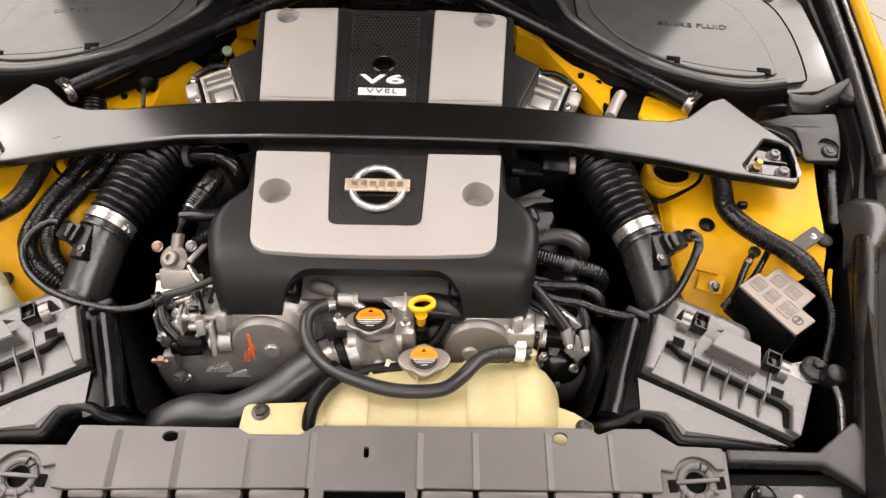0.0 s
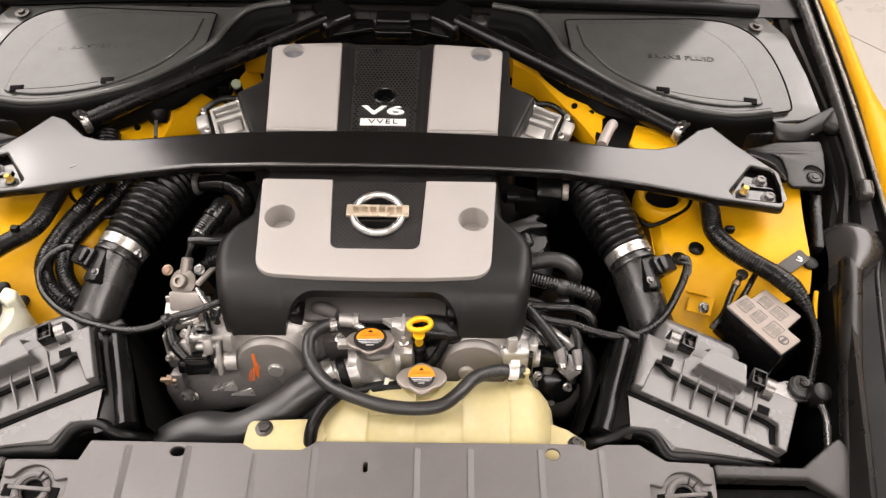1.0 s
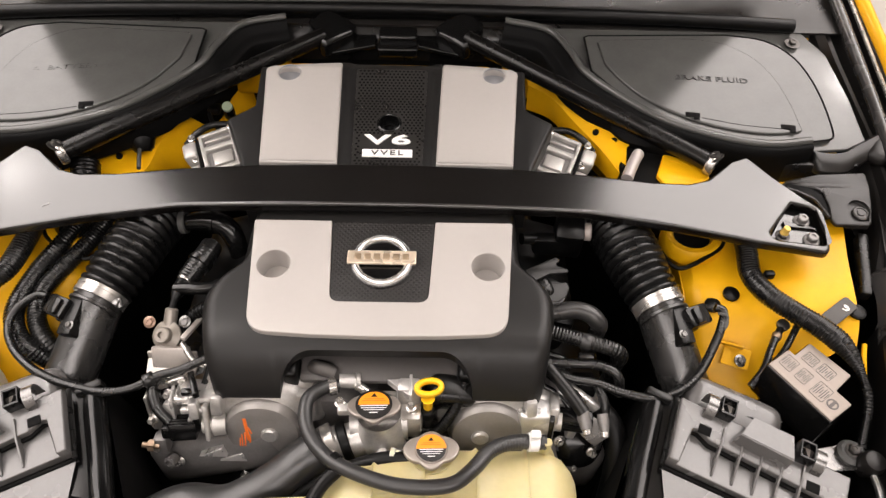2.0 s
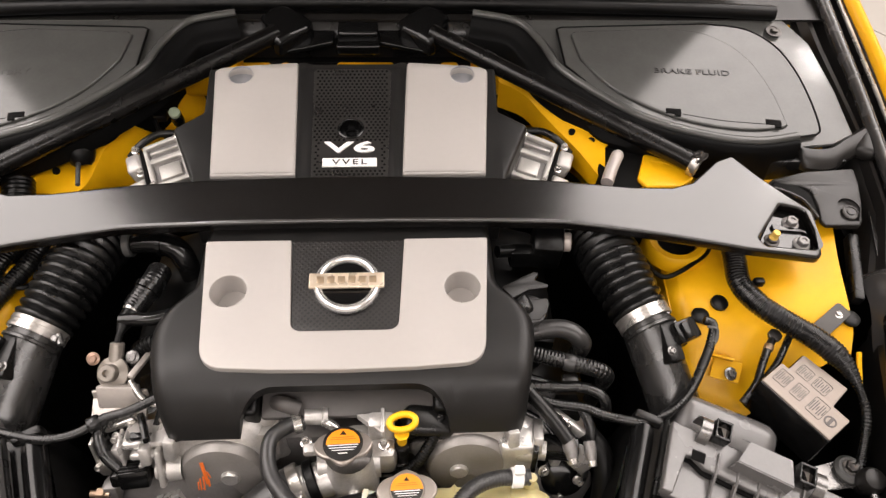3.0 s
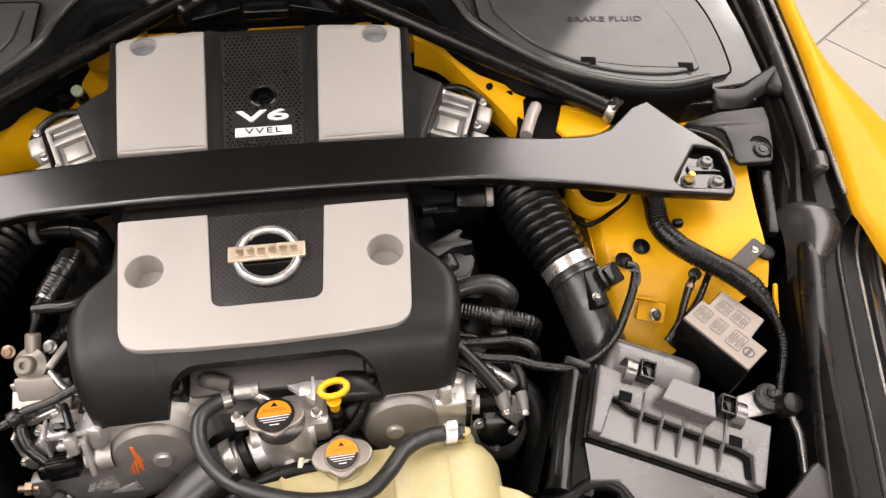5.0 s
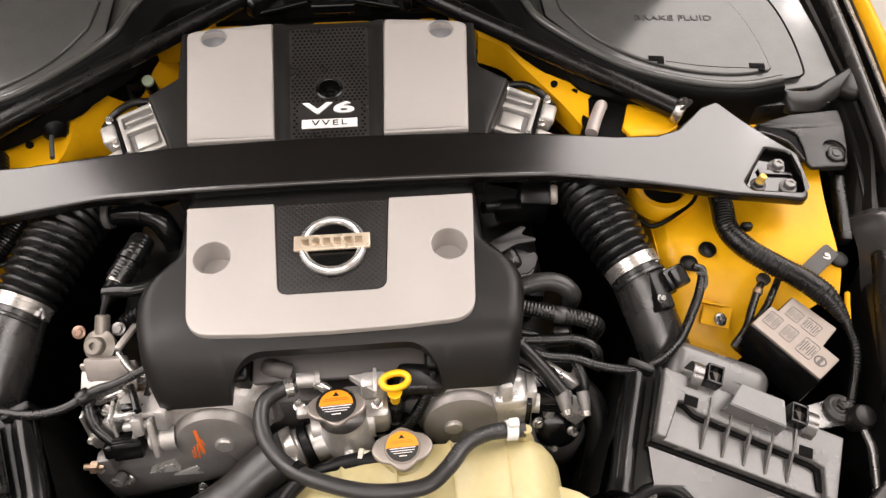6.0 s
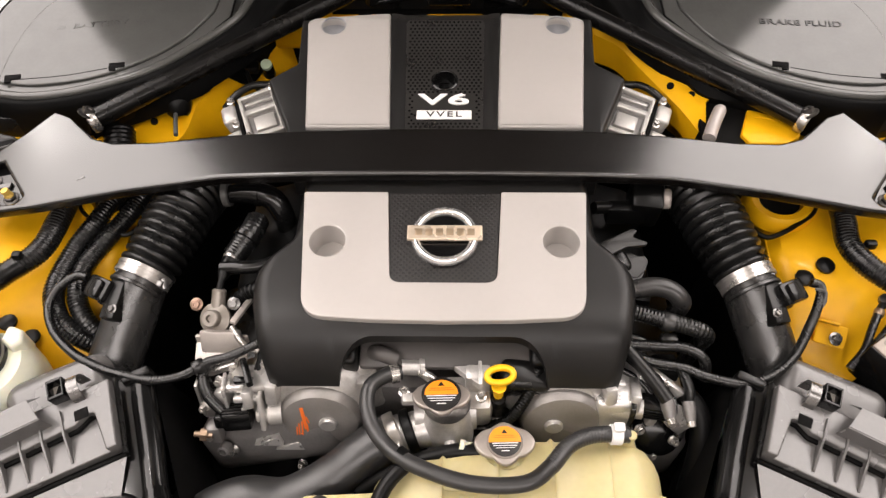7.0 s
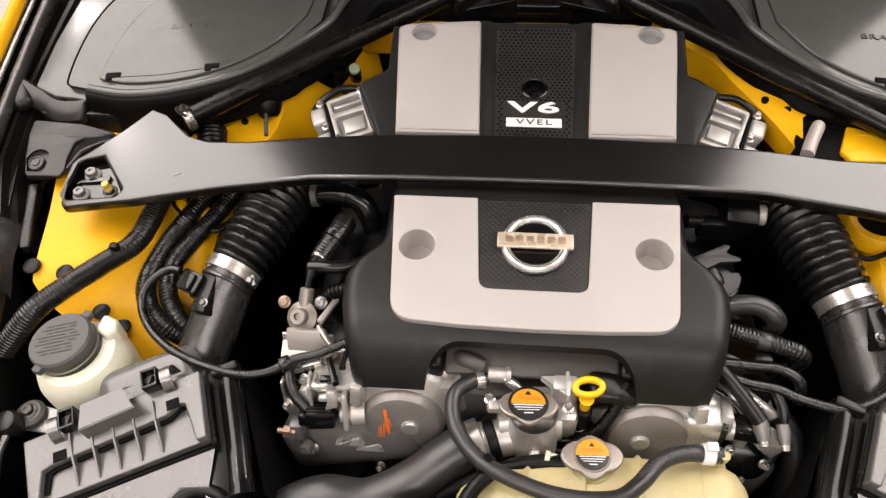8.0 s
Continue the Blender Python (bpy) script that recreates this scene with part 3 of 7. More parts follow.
    rim = [(s * (lerp_table(R, y) + 0.062), y, 0.735 + 0.12 * y - 0.002) for y in (-0.09, 0.0, 0.1, 0.2, 0.28, 0.34, 0.39)]
    part("lamp_rim", sweep(rim, 0.0024, 8), STEEL, car, "thin bright lamp rim")
    rows = []
    for i in range(13):
        y = -0.12 + 0.50 * i / 12
        b = lerp_table(R, y) + 0.064
        z = 0.735 + 0.12 * y
        rows.append([(s * (b + d), y, z + h) for d, h in ((0, -0.02), (0.012, -0.004), (0.04, -0.012), (0.08, -0.05), (0.11, -0.12), (0.12, -0.22))])
    # thin chrome strips added on the lens in place of its bright reflections
    for d, h, r in ((0.030, -0.006, 0.0022), (0.058, -0.026, 0.0030)):
        trim = [(s * (lerp_table(R, y) + 0.064 + d), y, 0.735 + 0.12 * y + h) for y in (0.0, 0.06, 0.12, 0.18, 0.24, 0.30, 0.36)]
        part("lens_glint", sweep(trim, r, 8, wobble=0.25), CHROME, car, "chrome strip laid on the lens for its glints")
    part("headlight", grid(rows), GLASS_DARK, car, "smoked glossy headlamp lens")


def bulkhead():
    rows = [[(x, 0.885, z) for x in (-0.72, -0.4, -0.2, 0, 0.2, 0.4, 0.72)] for z in (0.35, 0.6, 0.80, 0.875)]
    part("bulkhead", thicken(grid(rows), 0.004), YELLOW_BAY, car, "yellow bulkhead behind the engine")
    # floor and sides: the shade of the bay's depth is their colour
    part("bay_floor", block(1.5, 1.05, 0.02, 0, pose(0, 0.43, 0.36)), DARK, car, "underside of the bay in a shadow black")
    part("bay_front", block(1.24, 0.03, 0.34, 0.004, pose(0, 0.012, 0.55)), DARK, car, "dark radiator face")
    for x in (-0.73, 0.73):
        part("bay_side", block(0.02, 1.05, 0.40, 0, pose(x, 0.42, 0.55)), DARK, car, "inner side of the bay in a shadow black")
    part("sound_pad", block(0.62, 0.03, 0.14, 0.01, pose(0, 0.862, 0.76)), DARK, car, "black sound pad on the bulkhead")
    for x, w in ((0.012, 0.095), (-0.165, 0.050), (-0.118, 0.016), (0.150, 0.030)):
        part("bulkhead_ledge", block(w, 0.046, 0.030, 0.006, pose(x, 0.838, 0.810, 8), 3), YELLOW_BAY, car, "yellow ledge behind the engine")
    for x, w in ((-0.235, 0.10), (0.235, 0.10)):
        part("bulkhead_step", block(w, 0.05, 0.06, 0.012, pose(x, 0.835, 0.815), 3), YELLOW_BAY, car, "yellow pressed step")


for side in (-1, 1):
    fender(side)
    apron(side)
    rail_filler(side)
    rail_flap(side)
    rails(side)
    side_trim(side)
hood()
bulkhead()


# ---- the cowl ----
SEAL = [(0.185, 0.862), (0.254, 0.842), (0.287, 0.796), (0.308, 0.746), (0.361, 0.692), (0.422, 0.647), (0.502, 0.616), (0.574, 0.604), (0.636, 0.612)]


def cowl_side(s):
    tray = thing("cowl_tray", "black plastic cowl tray beneath the service lid", "cowl panel", (s * 0.5, 0.75, 0.85), group="cowl trays")
    loop = [(0.19, 0.885), (0.69, 0.885), (0.725, 0.82), (0.735, 0.72), (0.735, 0.635), (0.70, 0.618), (0.64, 0.612)] + [(x, y) for x, y in SEAL[::-1][1:]]
    bm = slice_up(plate([mirror(loop, s)], 0.006, 0.0015), 1, [0.62 + 0.03 * i for i in range(9)])
    part("tray", drape(bm, lambda x, y: bay(y) - 0.002), LID, tray)
    curtain = spline([(s * x, y, bay(y) + 0.012) for x, y in SEAL], 6)
    part("curtain", thicken(grid([[tuple(p) for p in curtain], [(p.x, p.y - 0.004, p.z - 0.05) for p in curtain], [(p.x, p.y + 0.004, p.z - 0.11) for p in curtain]]), 0.003), SEAL_RUBBER, tray, "black wall below the seal")
    lip = spline([(s * 0.643, 0.630, 0.850), (s * 0.645, 0.610, 0.847), (s * 0.654, 0.600, 0.845), (s * 0.690, 0.600, 0.844), (s * 0.720, 0.616, 0.848), (s * 0.756, 0.634, 0.856)], 5)
    part("lip", thicken(grid([[(p.x, p.y + dy, p.z + dz) for p in lip] for dy, dz in ((0.014, -0.004), (0.006, 0.003), (-0.001, 0.002), (-0.012, -0.005), (-0.018, -0.014), (-0.017, -0.021), (-0.006, -0.03), (-0.002, -0.07))]), 0.003), TRIM, tray, "raised lip at the tray's corner")
    part("lip_end", block(0.034, 0.046, 0.026, 0.0125, pose(s * 0.752, 0.616, 0.842, 14, 0, -s * 35), 5), TRIM, tray, "rounded end of the lip")
    part("corner_wall", block(0.125, 0.010, 0.075, 0.003, pose(s * 0.652, 0.596, 0.798)), PLASTIC, tray, "plain wall below the lip")
    part("screw", hexbolt(0.007, 0.006, 1.8), BOLT_DARK, tray, "dark screw", aim((s * 0.672, 0.842, bay(0.842) + 0.002), (0, -0.18, 1)))

    seal = thing("cowl_seal", "black rubber seal along the cowl edge", "seal", (s * 0.42, 0.65, 0.86), group="cowl seals")
    path = spline([(s * x, y, bay(y)) for x, y in SEAL], 6)
    rows = []
    for k, p in enumerate(path):
        d = (path[min(k + 1, len(path) - 1)] - path[max(k - 1, 0)]).to_2d().normalized()
        nx, ny = (-d.y, d.x) if s > 0 else (d.y, -d.x)
        wide = max(0.0, min(1.0, (0.48 - abs(p.x)) / 0.10))
        rows.append([(p.x + nx * (o if o > -0.015 else -0.015 + (o + 0.015) * wide), p.y + ny * (o if o > -0.015 else -0.015 + (o + 0.015) * wide), p.z + h - (1 - wide) * max(0, -0.015 - o)) for o, h in ((0.012, 0.004), (0.011, 0.016), (0.006, 0.021), (0.0, 0.021), (-0.004, 0.017), (-0.009, 0.018), (-0.013, 0.015), (-0.016, 0.006), (-0.022, 0.002), (-0.030, 0.0), (-0.034, -0.006), (-0.035, -0.03))])
    part("flange", grid(rows), SEAL_RUBBER, seal, "", angle=50)
    part("bead", sweep([(p.x, p.y, p.z + 0.019) for p in path], 0.0062, 10, smooth=False), LID, seal, "raised grey bead")

    words = "BRAKE FLUID" if s > 0 else "BATTERY"
    kind = "brake_fluid_lid" if s > 0 else "battery_lid"
    lid = thing(kind, "grey-black plastic lid embossed " + words.lower(), "service lid", (s * 0.5, 0.73, 0.87), group="service lids")
    arc = lambda pts: [(p.x, p.y) for p in spline([(x, y, 0) for x, y in pts], 5)]
    outer = mirror([(0.318, 0.842), (0.325, 0.846)] + arc([(0.56, 0.854), (0.622, 0.842), (0.660, 0.808), (0.678, 0.76), (0.685, 0.70), (0.683, 0.640), (0.674, 0.628)]) + arc([(0.639, 0.622), (0.574, 0.619), (0.502, 0.632), (0.43, 0.662), (0.372, 0.706), (0.322, 0.765)]), s)
    inner = mirror([(0.338, 0.826), (0.345, 0.832)] + arc([(0.49, 0.839), (0.548, 0.829), (0.592, 0.797), (0.617, 0.752), (0.630, 0.695), (0.634, 0.642)]) + arc([(0.628, 0.638), (0.575, 0.634), (0.502, 0.647), (0.437, 0.676), (0.384, 0.718), (0.346, 0.775)]), s)
    cuts = [0.64 + 0.03 * i for i in range(8)]
    top = lambda x, y: bay(y) + 0.008
    part("frame", drape(slice_up(plate([outer], 0.006, 0.0015), 1, cuts), lambda x, y: bay(y) + 0.006), LID, lid, angle=50, even=True)
    part("panel", drape(slice_up(plate([inner], 0.006, 0.0025), 1, cuts), lambda x, y: bay(y) + 0.0105), LID, lid, "raised lid panel", angle=50, even=True)
    tilt = pose(0, 0, 0, 10.2, 0, 0)
    if s > 0:
        m = pose(0.513, 0.745, bay(0.745) + 0.0108) @ tilt @ pose(0, 0, 0, 0, 0, -3.5)
    else:
        m = pose(-0.511, 0.747, bay(0.747) + 0.0108) @ tilt @ pose(0, 0, 0, 0, 0, 6)
    part("lettering", letters(words, 0.0155 if s > 0 else 0.0150, 0.0014 if s > 0 else 0.0008, 1.08, bold=0.0002), TRIM if s > 0 else LID, lid, "raised lettering", m @ Matrix.Diagonal((1.2 if s > 0 else 1.25, 0.92, 1, 1)))
    if s < 0:
        for dx in (-0.058, 0.058):
            part("pictogram", plate([rounded([(-0.006, -0.0035), (0.006, -0.0035), (0.006, 0.0035), (-0.006, 0.0035)], 0.002), rounded([(-0.004, -0.0018), (0.004, -0.0018), (0.004, 0.0018), (-0.004, 0.0018)], 0.001)], 0.0014), LID, lid, "small raised mark", m @ pose(dx, 0, 0))
    for x, y in ((0.469, 0.668), (0.613, 0.646)):
        part("latch_slot", join(block(0.022, 0.009, 0.003, 0.0005, pose(0, 0, 0)), block(0.009, 0.006, 0.003, 0.0005, pose(s * 0.006, -0.006, 0))), DARK, lid, "black latch slot", pose(s * x, y, bay(y) + 0.0105, 10.2, 0, -s * 8))
    part("gap", sweep([(x, y, bay(y) + 0.0058) for x, y in outer + outer[:1]], 0.0016, 6, smooth=False, cap=False), DARK, lid, "dark gap round the lid")
    part("seam", sweep([(s * 0.482, 0.663, bay(0.663) + 0.0102), (s * 0.54, 0.650, bay(0.65) + 0.0102), (s * 0.602, 0.643, bay(0.643) + 0.0102)], 0.0008, 6), DARK, lid, "thin seam")

    br = thing("corner_bracket", "grey-black plastic corner bracket held by a bolt", "bracket", (s * 0.68, 0.53, 0.82), group="corner brackets")
    loop = rounded(mirror([(0.594, 0.567), (0.603, 0.573), (0.650, 0.578), (0.722, 0.582), (0.721, 0.556), (0.713, 0.520), (0.700, 0.486), (0.651, 0.487), (0.646, 0.496), (0.649, 0.519), (0.647, 0.545), (0.636, 0.553)], s), 0.005)
    arch = [(0.692 + 0.0185 * math.cos(radians(a)), 0.514 + 0.0190 * math.sin(radians(a))) for a in range(0, 181, 15)]
    pocket = mirror([(0.7035, 0.4905)] + arch + [(0.6735, 0.4895)], s)
    rise = lambda x, y: bay(y) - 0.011 - 0.012 * max(0, min(1, (0.640 - abs(x)) / 0.05))
    part("bracket", drape(slice_up(plate([loop, pocket], 0.007, 0.0022), 1, [0.53, 0.55, 0.56, 0.57, 0.58]), rise), TRIM, br)
    part("pocket_floor", drape(plate([mirror([(0.668, 0.4875), (0.700, 0.4875), (0.715, 0.518), (0.715, 0.540), (0.668, 0.540)], s)], 0.003, 0), lambda x, y: bay(y) - 0.0175), TRIM, br, "sunken floor of the bolt pocket")
    under = [(0.590, 0.548), (0.598, 0.566), (0.636, 0.556), (0.652, 0.540), (0.652, 0.505), (0.641, 0.505), (0.637, 0.528), (0.620, 0.536)]
    part("loop_edge", sweep([(s * x, y, bay(y) - 0.012) for x, y in ((0.592, 0.551), (0.606, 0.547), (0.622, 0.538), (0.633, 0.529), (0.640, 0.512), (0.644, 0.500))], 0.0024, 8), LAMP_ARM, br, "folded edge of the flap")
    part("under_flap", drape(plate([rounded(mirror(under, s), 0.008)], 0.012, 0.004), lambda x, y: bay(y) - 0.014), SEAL_RUBBER, br, "curved black flap under the bracket")
    part("leg", block(0.015, 0.105, 0.02, 0.004, pose(s * 0.683, 0.436, bay(0.436) - 0.034, 10, 0, -s * 14)), PLASTIC, br, "narrow strip below the bracket")
    part("blade", drape(plate([mirror([(0.731, 0.522), (0.729, 0.480), (0.727, 0.415), (0.711, 0.418)], s)], 0.004, 0.001), lambda x, y: bay(y) - 0.026), TRIM, br, "tapered grey blade beside the channel")
    part("clip_head", lathe([(0.0122, 0.0), (0.0122, 0.003), (0.0105, 0.0042), (0.0088, 0.0042), (0.0082, 0.003), (0.0058, 0.003), (0.005, 0.0046), (0, 0.0046)], 28), LAMP_ARM, br, "dark round push clip", aim((s * 0.695, 0.511, bay(0.511) - 0.0175), (0, -0.18, 1)))


def cowl_centre():
    c = thing("cowl_centre", "black plastic cowl centre with rod shells", "cowl panel", (0, 0.87, 0.87))
    rows = [[(x, y, z) for x in (-0.30, -0.2, -0.1, 0, 0.1, 0.2, 0.30)] for y, z in ((0.852, 0.835), (0.858, 0.868), (0.872, 0.886), (0.90, 0.895), (0.96, 0.90))]
    part("panel", thicken(grid(rows), 0.004), PLASTIC, c)
    part("box", join(block(0.064, 0.030, 0.026, 0.006, pose(0.004, 0.846, 0.884, 10), 3), block(0.068, 0.024, 0.018, 0.004, pose(0.004, 0.826, 0.874, 10), 3)), GLOSS, c, "small black stepped box")
    for s in (-1, 1):
        shell = [(0.150, 0.866), (0.134, 0.877), (0.109, 0.879), (0.083, 0.870), (0.066, 0.857), (0.072, 0.840), (0.095, 0.820), (0.114, 0.806), (0.124, 0.812), (0.137, 0.838)]
        bm = slice_up(slice_up(plate([rounded(mirror(shell, s), 0.006)], 0.030, 0.008, 4), 0, [s * (0.07 + 0.01 * k) for k in range(8)]), 1, [0.815 + 0.01 * k for k in range(7)])
        part("rod_shell", drape(bm, lambda x, y: bay(y) + 0.010 + 0.012 * math.exp(-((abs(x) - 0.112) / 0.028) ** 2) * max(0, min(1, (y - 0.80) / 0.05))), GLOSS, c, "scooped black shell over the rod end", angle=50, even=True)
        wedge = [(0.074, 0.858), (0.034, 0.858), (0.034, 0.832), (0.112, 0.810)]
        part("wedge", drape(plate([rounded(mirror(wedge, s), 0.003)], 0.008, 0.002), lambda x, y: bay(y) - 0.008), GLOSS, c, "flat black wedge plate")
        part("vent_box", block(0.056, 0.036, 0.025, 0.004, pose(s * 0.238, 0.845, 0.868, 8)), PLASTIC, c, "black slotted box")
        for k in range(3):
            part("slot", block(0.048, 0.003, 0.004, 0, pose(s * 0.238, 0.835 + 0.009 * k, 0.880 + 0.0012 * k)), DARK, c)
    seal = thing("bonnet_rear_seal", "long black rubber seal behind the cowl", "seal", (0, 0.89, 0.90))
    run = [(-0.72, 0.868, 0.902), (-0.45, 0.884, 0.908), (0, 0.890, 0.912), (0.45, 0.884, 0.908), (0.68, 0.876, 0.902)]
    part("bead", sweep(run, 0.012, 12), RUBBER, seal)
    part("foot", sweep([(x, y + 0.003, z - 0.012) for x, y, z in run], 0.0085, 10), SEAL_RUBBER, seal, "matt black foot of the seal")
    tray = thing("windscreen_apron", "black plastic apron below the windscreen", "cowl panel", (0, 1.0, 0.9))
    for a, b in ((-0.78, -0.262), (-0.26, 0.26), (0.262, 0.78)):
        part("apron_panel", thicken(grid([[(a + (b - a) * u, y, z) for u in (0, 0.5, 1)] for y, z in ((0.872, 0.892), (0.95, 0.90), (1.1, 0.93), (1.4, 1.0))]), 0.004), TRIM, tray)


for side in (-1, 1):
    cowl_side(side)
cowl_centre()


# ---- the engine covers ----
def front_top(y):
    return 0.85 + 0.125 * (y - 0.36)


def front_cover():
    c = thing("engine_cover", "satin black engine cover with a silver U-shaped panel", "engine cover", (0.003, 0.33, 0.77), group="engine covers")
    prof = [(0.52, 0.830), (0.445, 0.851), (0.40, 0.851), (0.372, 0.848), (0.345, 0.845), (0.32, 0.842), (0.29, 0.838), (0.266, 0.833), (0.247, 0.823), (0.232, 0.806), (0.222, 0.787), (0.215, 0.766)]
    half = [0.178, 0.178, 0.178, 0.179, 0.209, 0.219, 0.217, 0.212, 0.208, 0.203, 0.199, 0.195]
    py, pz = [(i, p[0]) for i, p in enumerate(prof)], [(i, p[1]) for i, p in enumerate(prof)]
    ph = list(enumerate(half))
    rows, M, N = [], 56, 66
    for j in range(M + 3):
        row = []
        for i in range(-1, N + 2):
            u = min(1, max(-1, -1 + 2 * i / N))
            guess = abs(u) * 0.205
            k = min(1, max(0, (guess - 0.076) / 0.046))
            k = 1 - math.sqrt(max(0.0, 1 - k * k))
            end = 7.9 + 3.1 * k
            t = end * min(j, M) / M
            y, z, h = lerp_table(py, t), lerp_table(pz, t), lerp_table(ph, t)
            # smooth the profile a little
            y = (y * 2 + lerp_table(py, t - 0.4) + lerp_table(py, min(11, t + 0.4))) / 4
            z = (z * 2 + lerp_table(pz, t - 0.4) + lerp_table(pz, min(11, t + 0.4))) / 4
            h = (h * 2 + lerp_table(ph, t - 0.3) + lerp_table(ph, min(11, t + 0.3))) / 4
            e = max(0, (abs(u) - 0.94) / 0.06)
            x, z = 0.003 + u * h, z - 0.010 * e * e
            if i in (-1, N + 1):
                x, z = x + 0.003 * (1 if u > 0 else -1), z - 0.06
            if j == M + 1:
                y, z = y + 0.002, z - 0.004 - 0.012 * (1 - k)
            if j == M + 2:
                y, z = y + 0.03, z - 0.006 - 0.02 * (1 - k)
            row.append((x, y, z))
        rows.append(row)
    bm = grid(rows)
    for cx in (-0.134, 0.140):
        bmesh.ops.delete(bm, geom=[f for f in bm.faces if (f.calc_center_median().xy - Vector((cx, 0.362))).length < 0.026], context="FACES")
    part("shell", bm, COVER_BLACK, c, "", angle=50)
    mid = 0.003
    silver = rounded([(-0.172, 0.432), (-0.069, 0.432), (-0.061, 0.308), (0.061, 0.308), (0.069, 0.432), (0.172, 0.432), (0.158, 0.266), (0.08, 0.2615), (0, 0.2600), (-0.08, 0.2615), (-0.158, 0.266)], [0.003, 0.002, 0.014, 0.014, 0.002, 0.003, 0.030, 0.05, 0.05, 0.05, 0.030], 7)
    loops = [[(x + mid, y) for x, y in silver], circle(-0.134, 0.362, 0.021, 36), circle(0.140, 0.362, 0.021, 36)]
    part("silver_panel", drape(plate(loops, 0.009, 0.0016), lambda x, y: front_top(y) + 0.001), SILVER, c, "silver painted U-shaped panel", angle=50, even=True)
    for cx in (-0.134, 0.140):
        well = part("bolt_well", lathe([(0.0225, -0.001), (0.0212, -0.0012), (0.0195, -0.012), (0.0185, -0.033), (0, -0.033)], 36), SILVER, c, "deep round bolt well", pose(cx, 0.362, front_top(0.362), 7.1, 0, 0))
        part("bolt", hexbolt(0.007, 0.010, 1.3), BOLT_DARK, well, "dark bolt", pose(cx - 0.003, 0.352, 0.8165))
    panel = rounded([(-0.0685, 0.4325), (-0.0605, 0.309), (0.0605, 0.309), (0.0685, 0.4325)], [0.003, 0.013, 0.013, 0.003], 7)
    part("centre_panel", drape(plate([[(x + mid, y) for x, y in panel]], 0.006, 0.001), lambda x, y: front_top(y) - 0.002), WEAVE_BLACK, c, "black panel with a fine woven relief, its hollows shaded in colour")
    # plain badge: a ring crossed by a bar
    tilt = pose(0.004, 0.368, front_top(0.368) + 0.001, 7.1, 0, 0)
    emb = part("badge_ring", lathe([(0.0398, 0.0), (0.0396, 0.0022), (0.0384, 0.0048), (0.0366, 0.0066), (0.0345, 0.0073), (0.0322, 0.0066), (0.0304, 0.0048), (0.0292, 0.0022), (0.029, 0.0)], 56), CHROME, c, "round chrome badge ring", tilt)
    bar = rounded([(-0.0440, -0.0100), (0.0440, -0.0100), (0.0440, 0.0100), (-0.0440, 0.0100)], 0.0015)
    part("badge_bar", plate([bar], 0.005, 0.0015), GOLDISH, emb, "warm chrome bar across the ring", tilt @ pose(0, 0.001, 0.0085))
    for k in range(6):
        part("badge_mark", block(0.0084, 0.0092, 0.0008, 0.0002, tilt @ pose(-0.0305 + 0.0122 * k, 0.001, 0.0088)), BRONZE, emb, "plain dark bar in the badge")
    # added blocks whose black stands for the dark recess under the arch
    for x in (-0.105, 0.112):
        part("arch_shade", block(0.020, 0.034, 0.05, 0.006, pose(x, 0.254, 0.770, 10, 0, 0), 3), RUBBER, c, "black block added for the shade under the arch")
    part("badge_disc", lathe([(0.0292, -0.001), (0.0292, 0.0012), (0, 0.0012)], 40), GLOSS, emb, "gloss black disc", tilt)


def rear_top(y):
    return 0.895 + 0.17 * (y - 0.72)


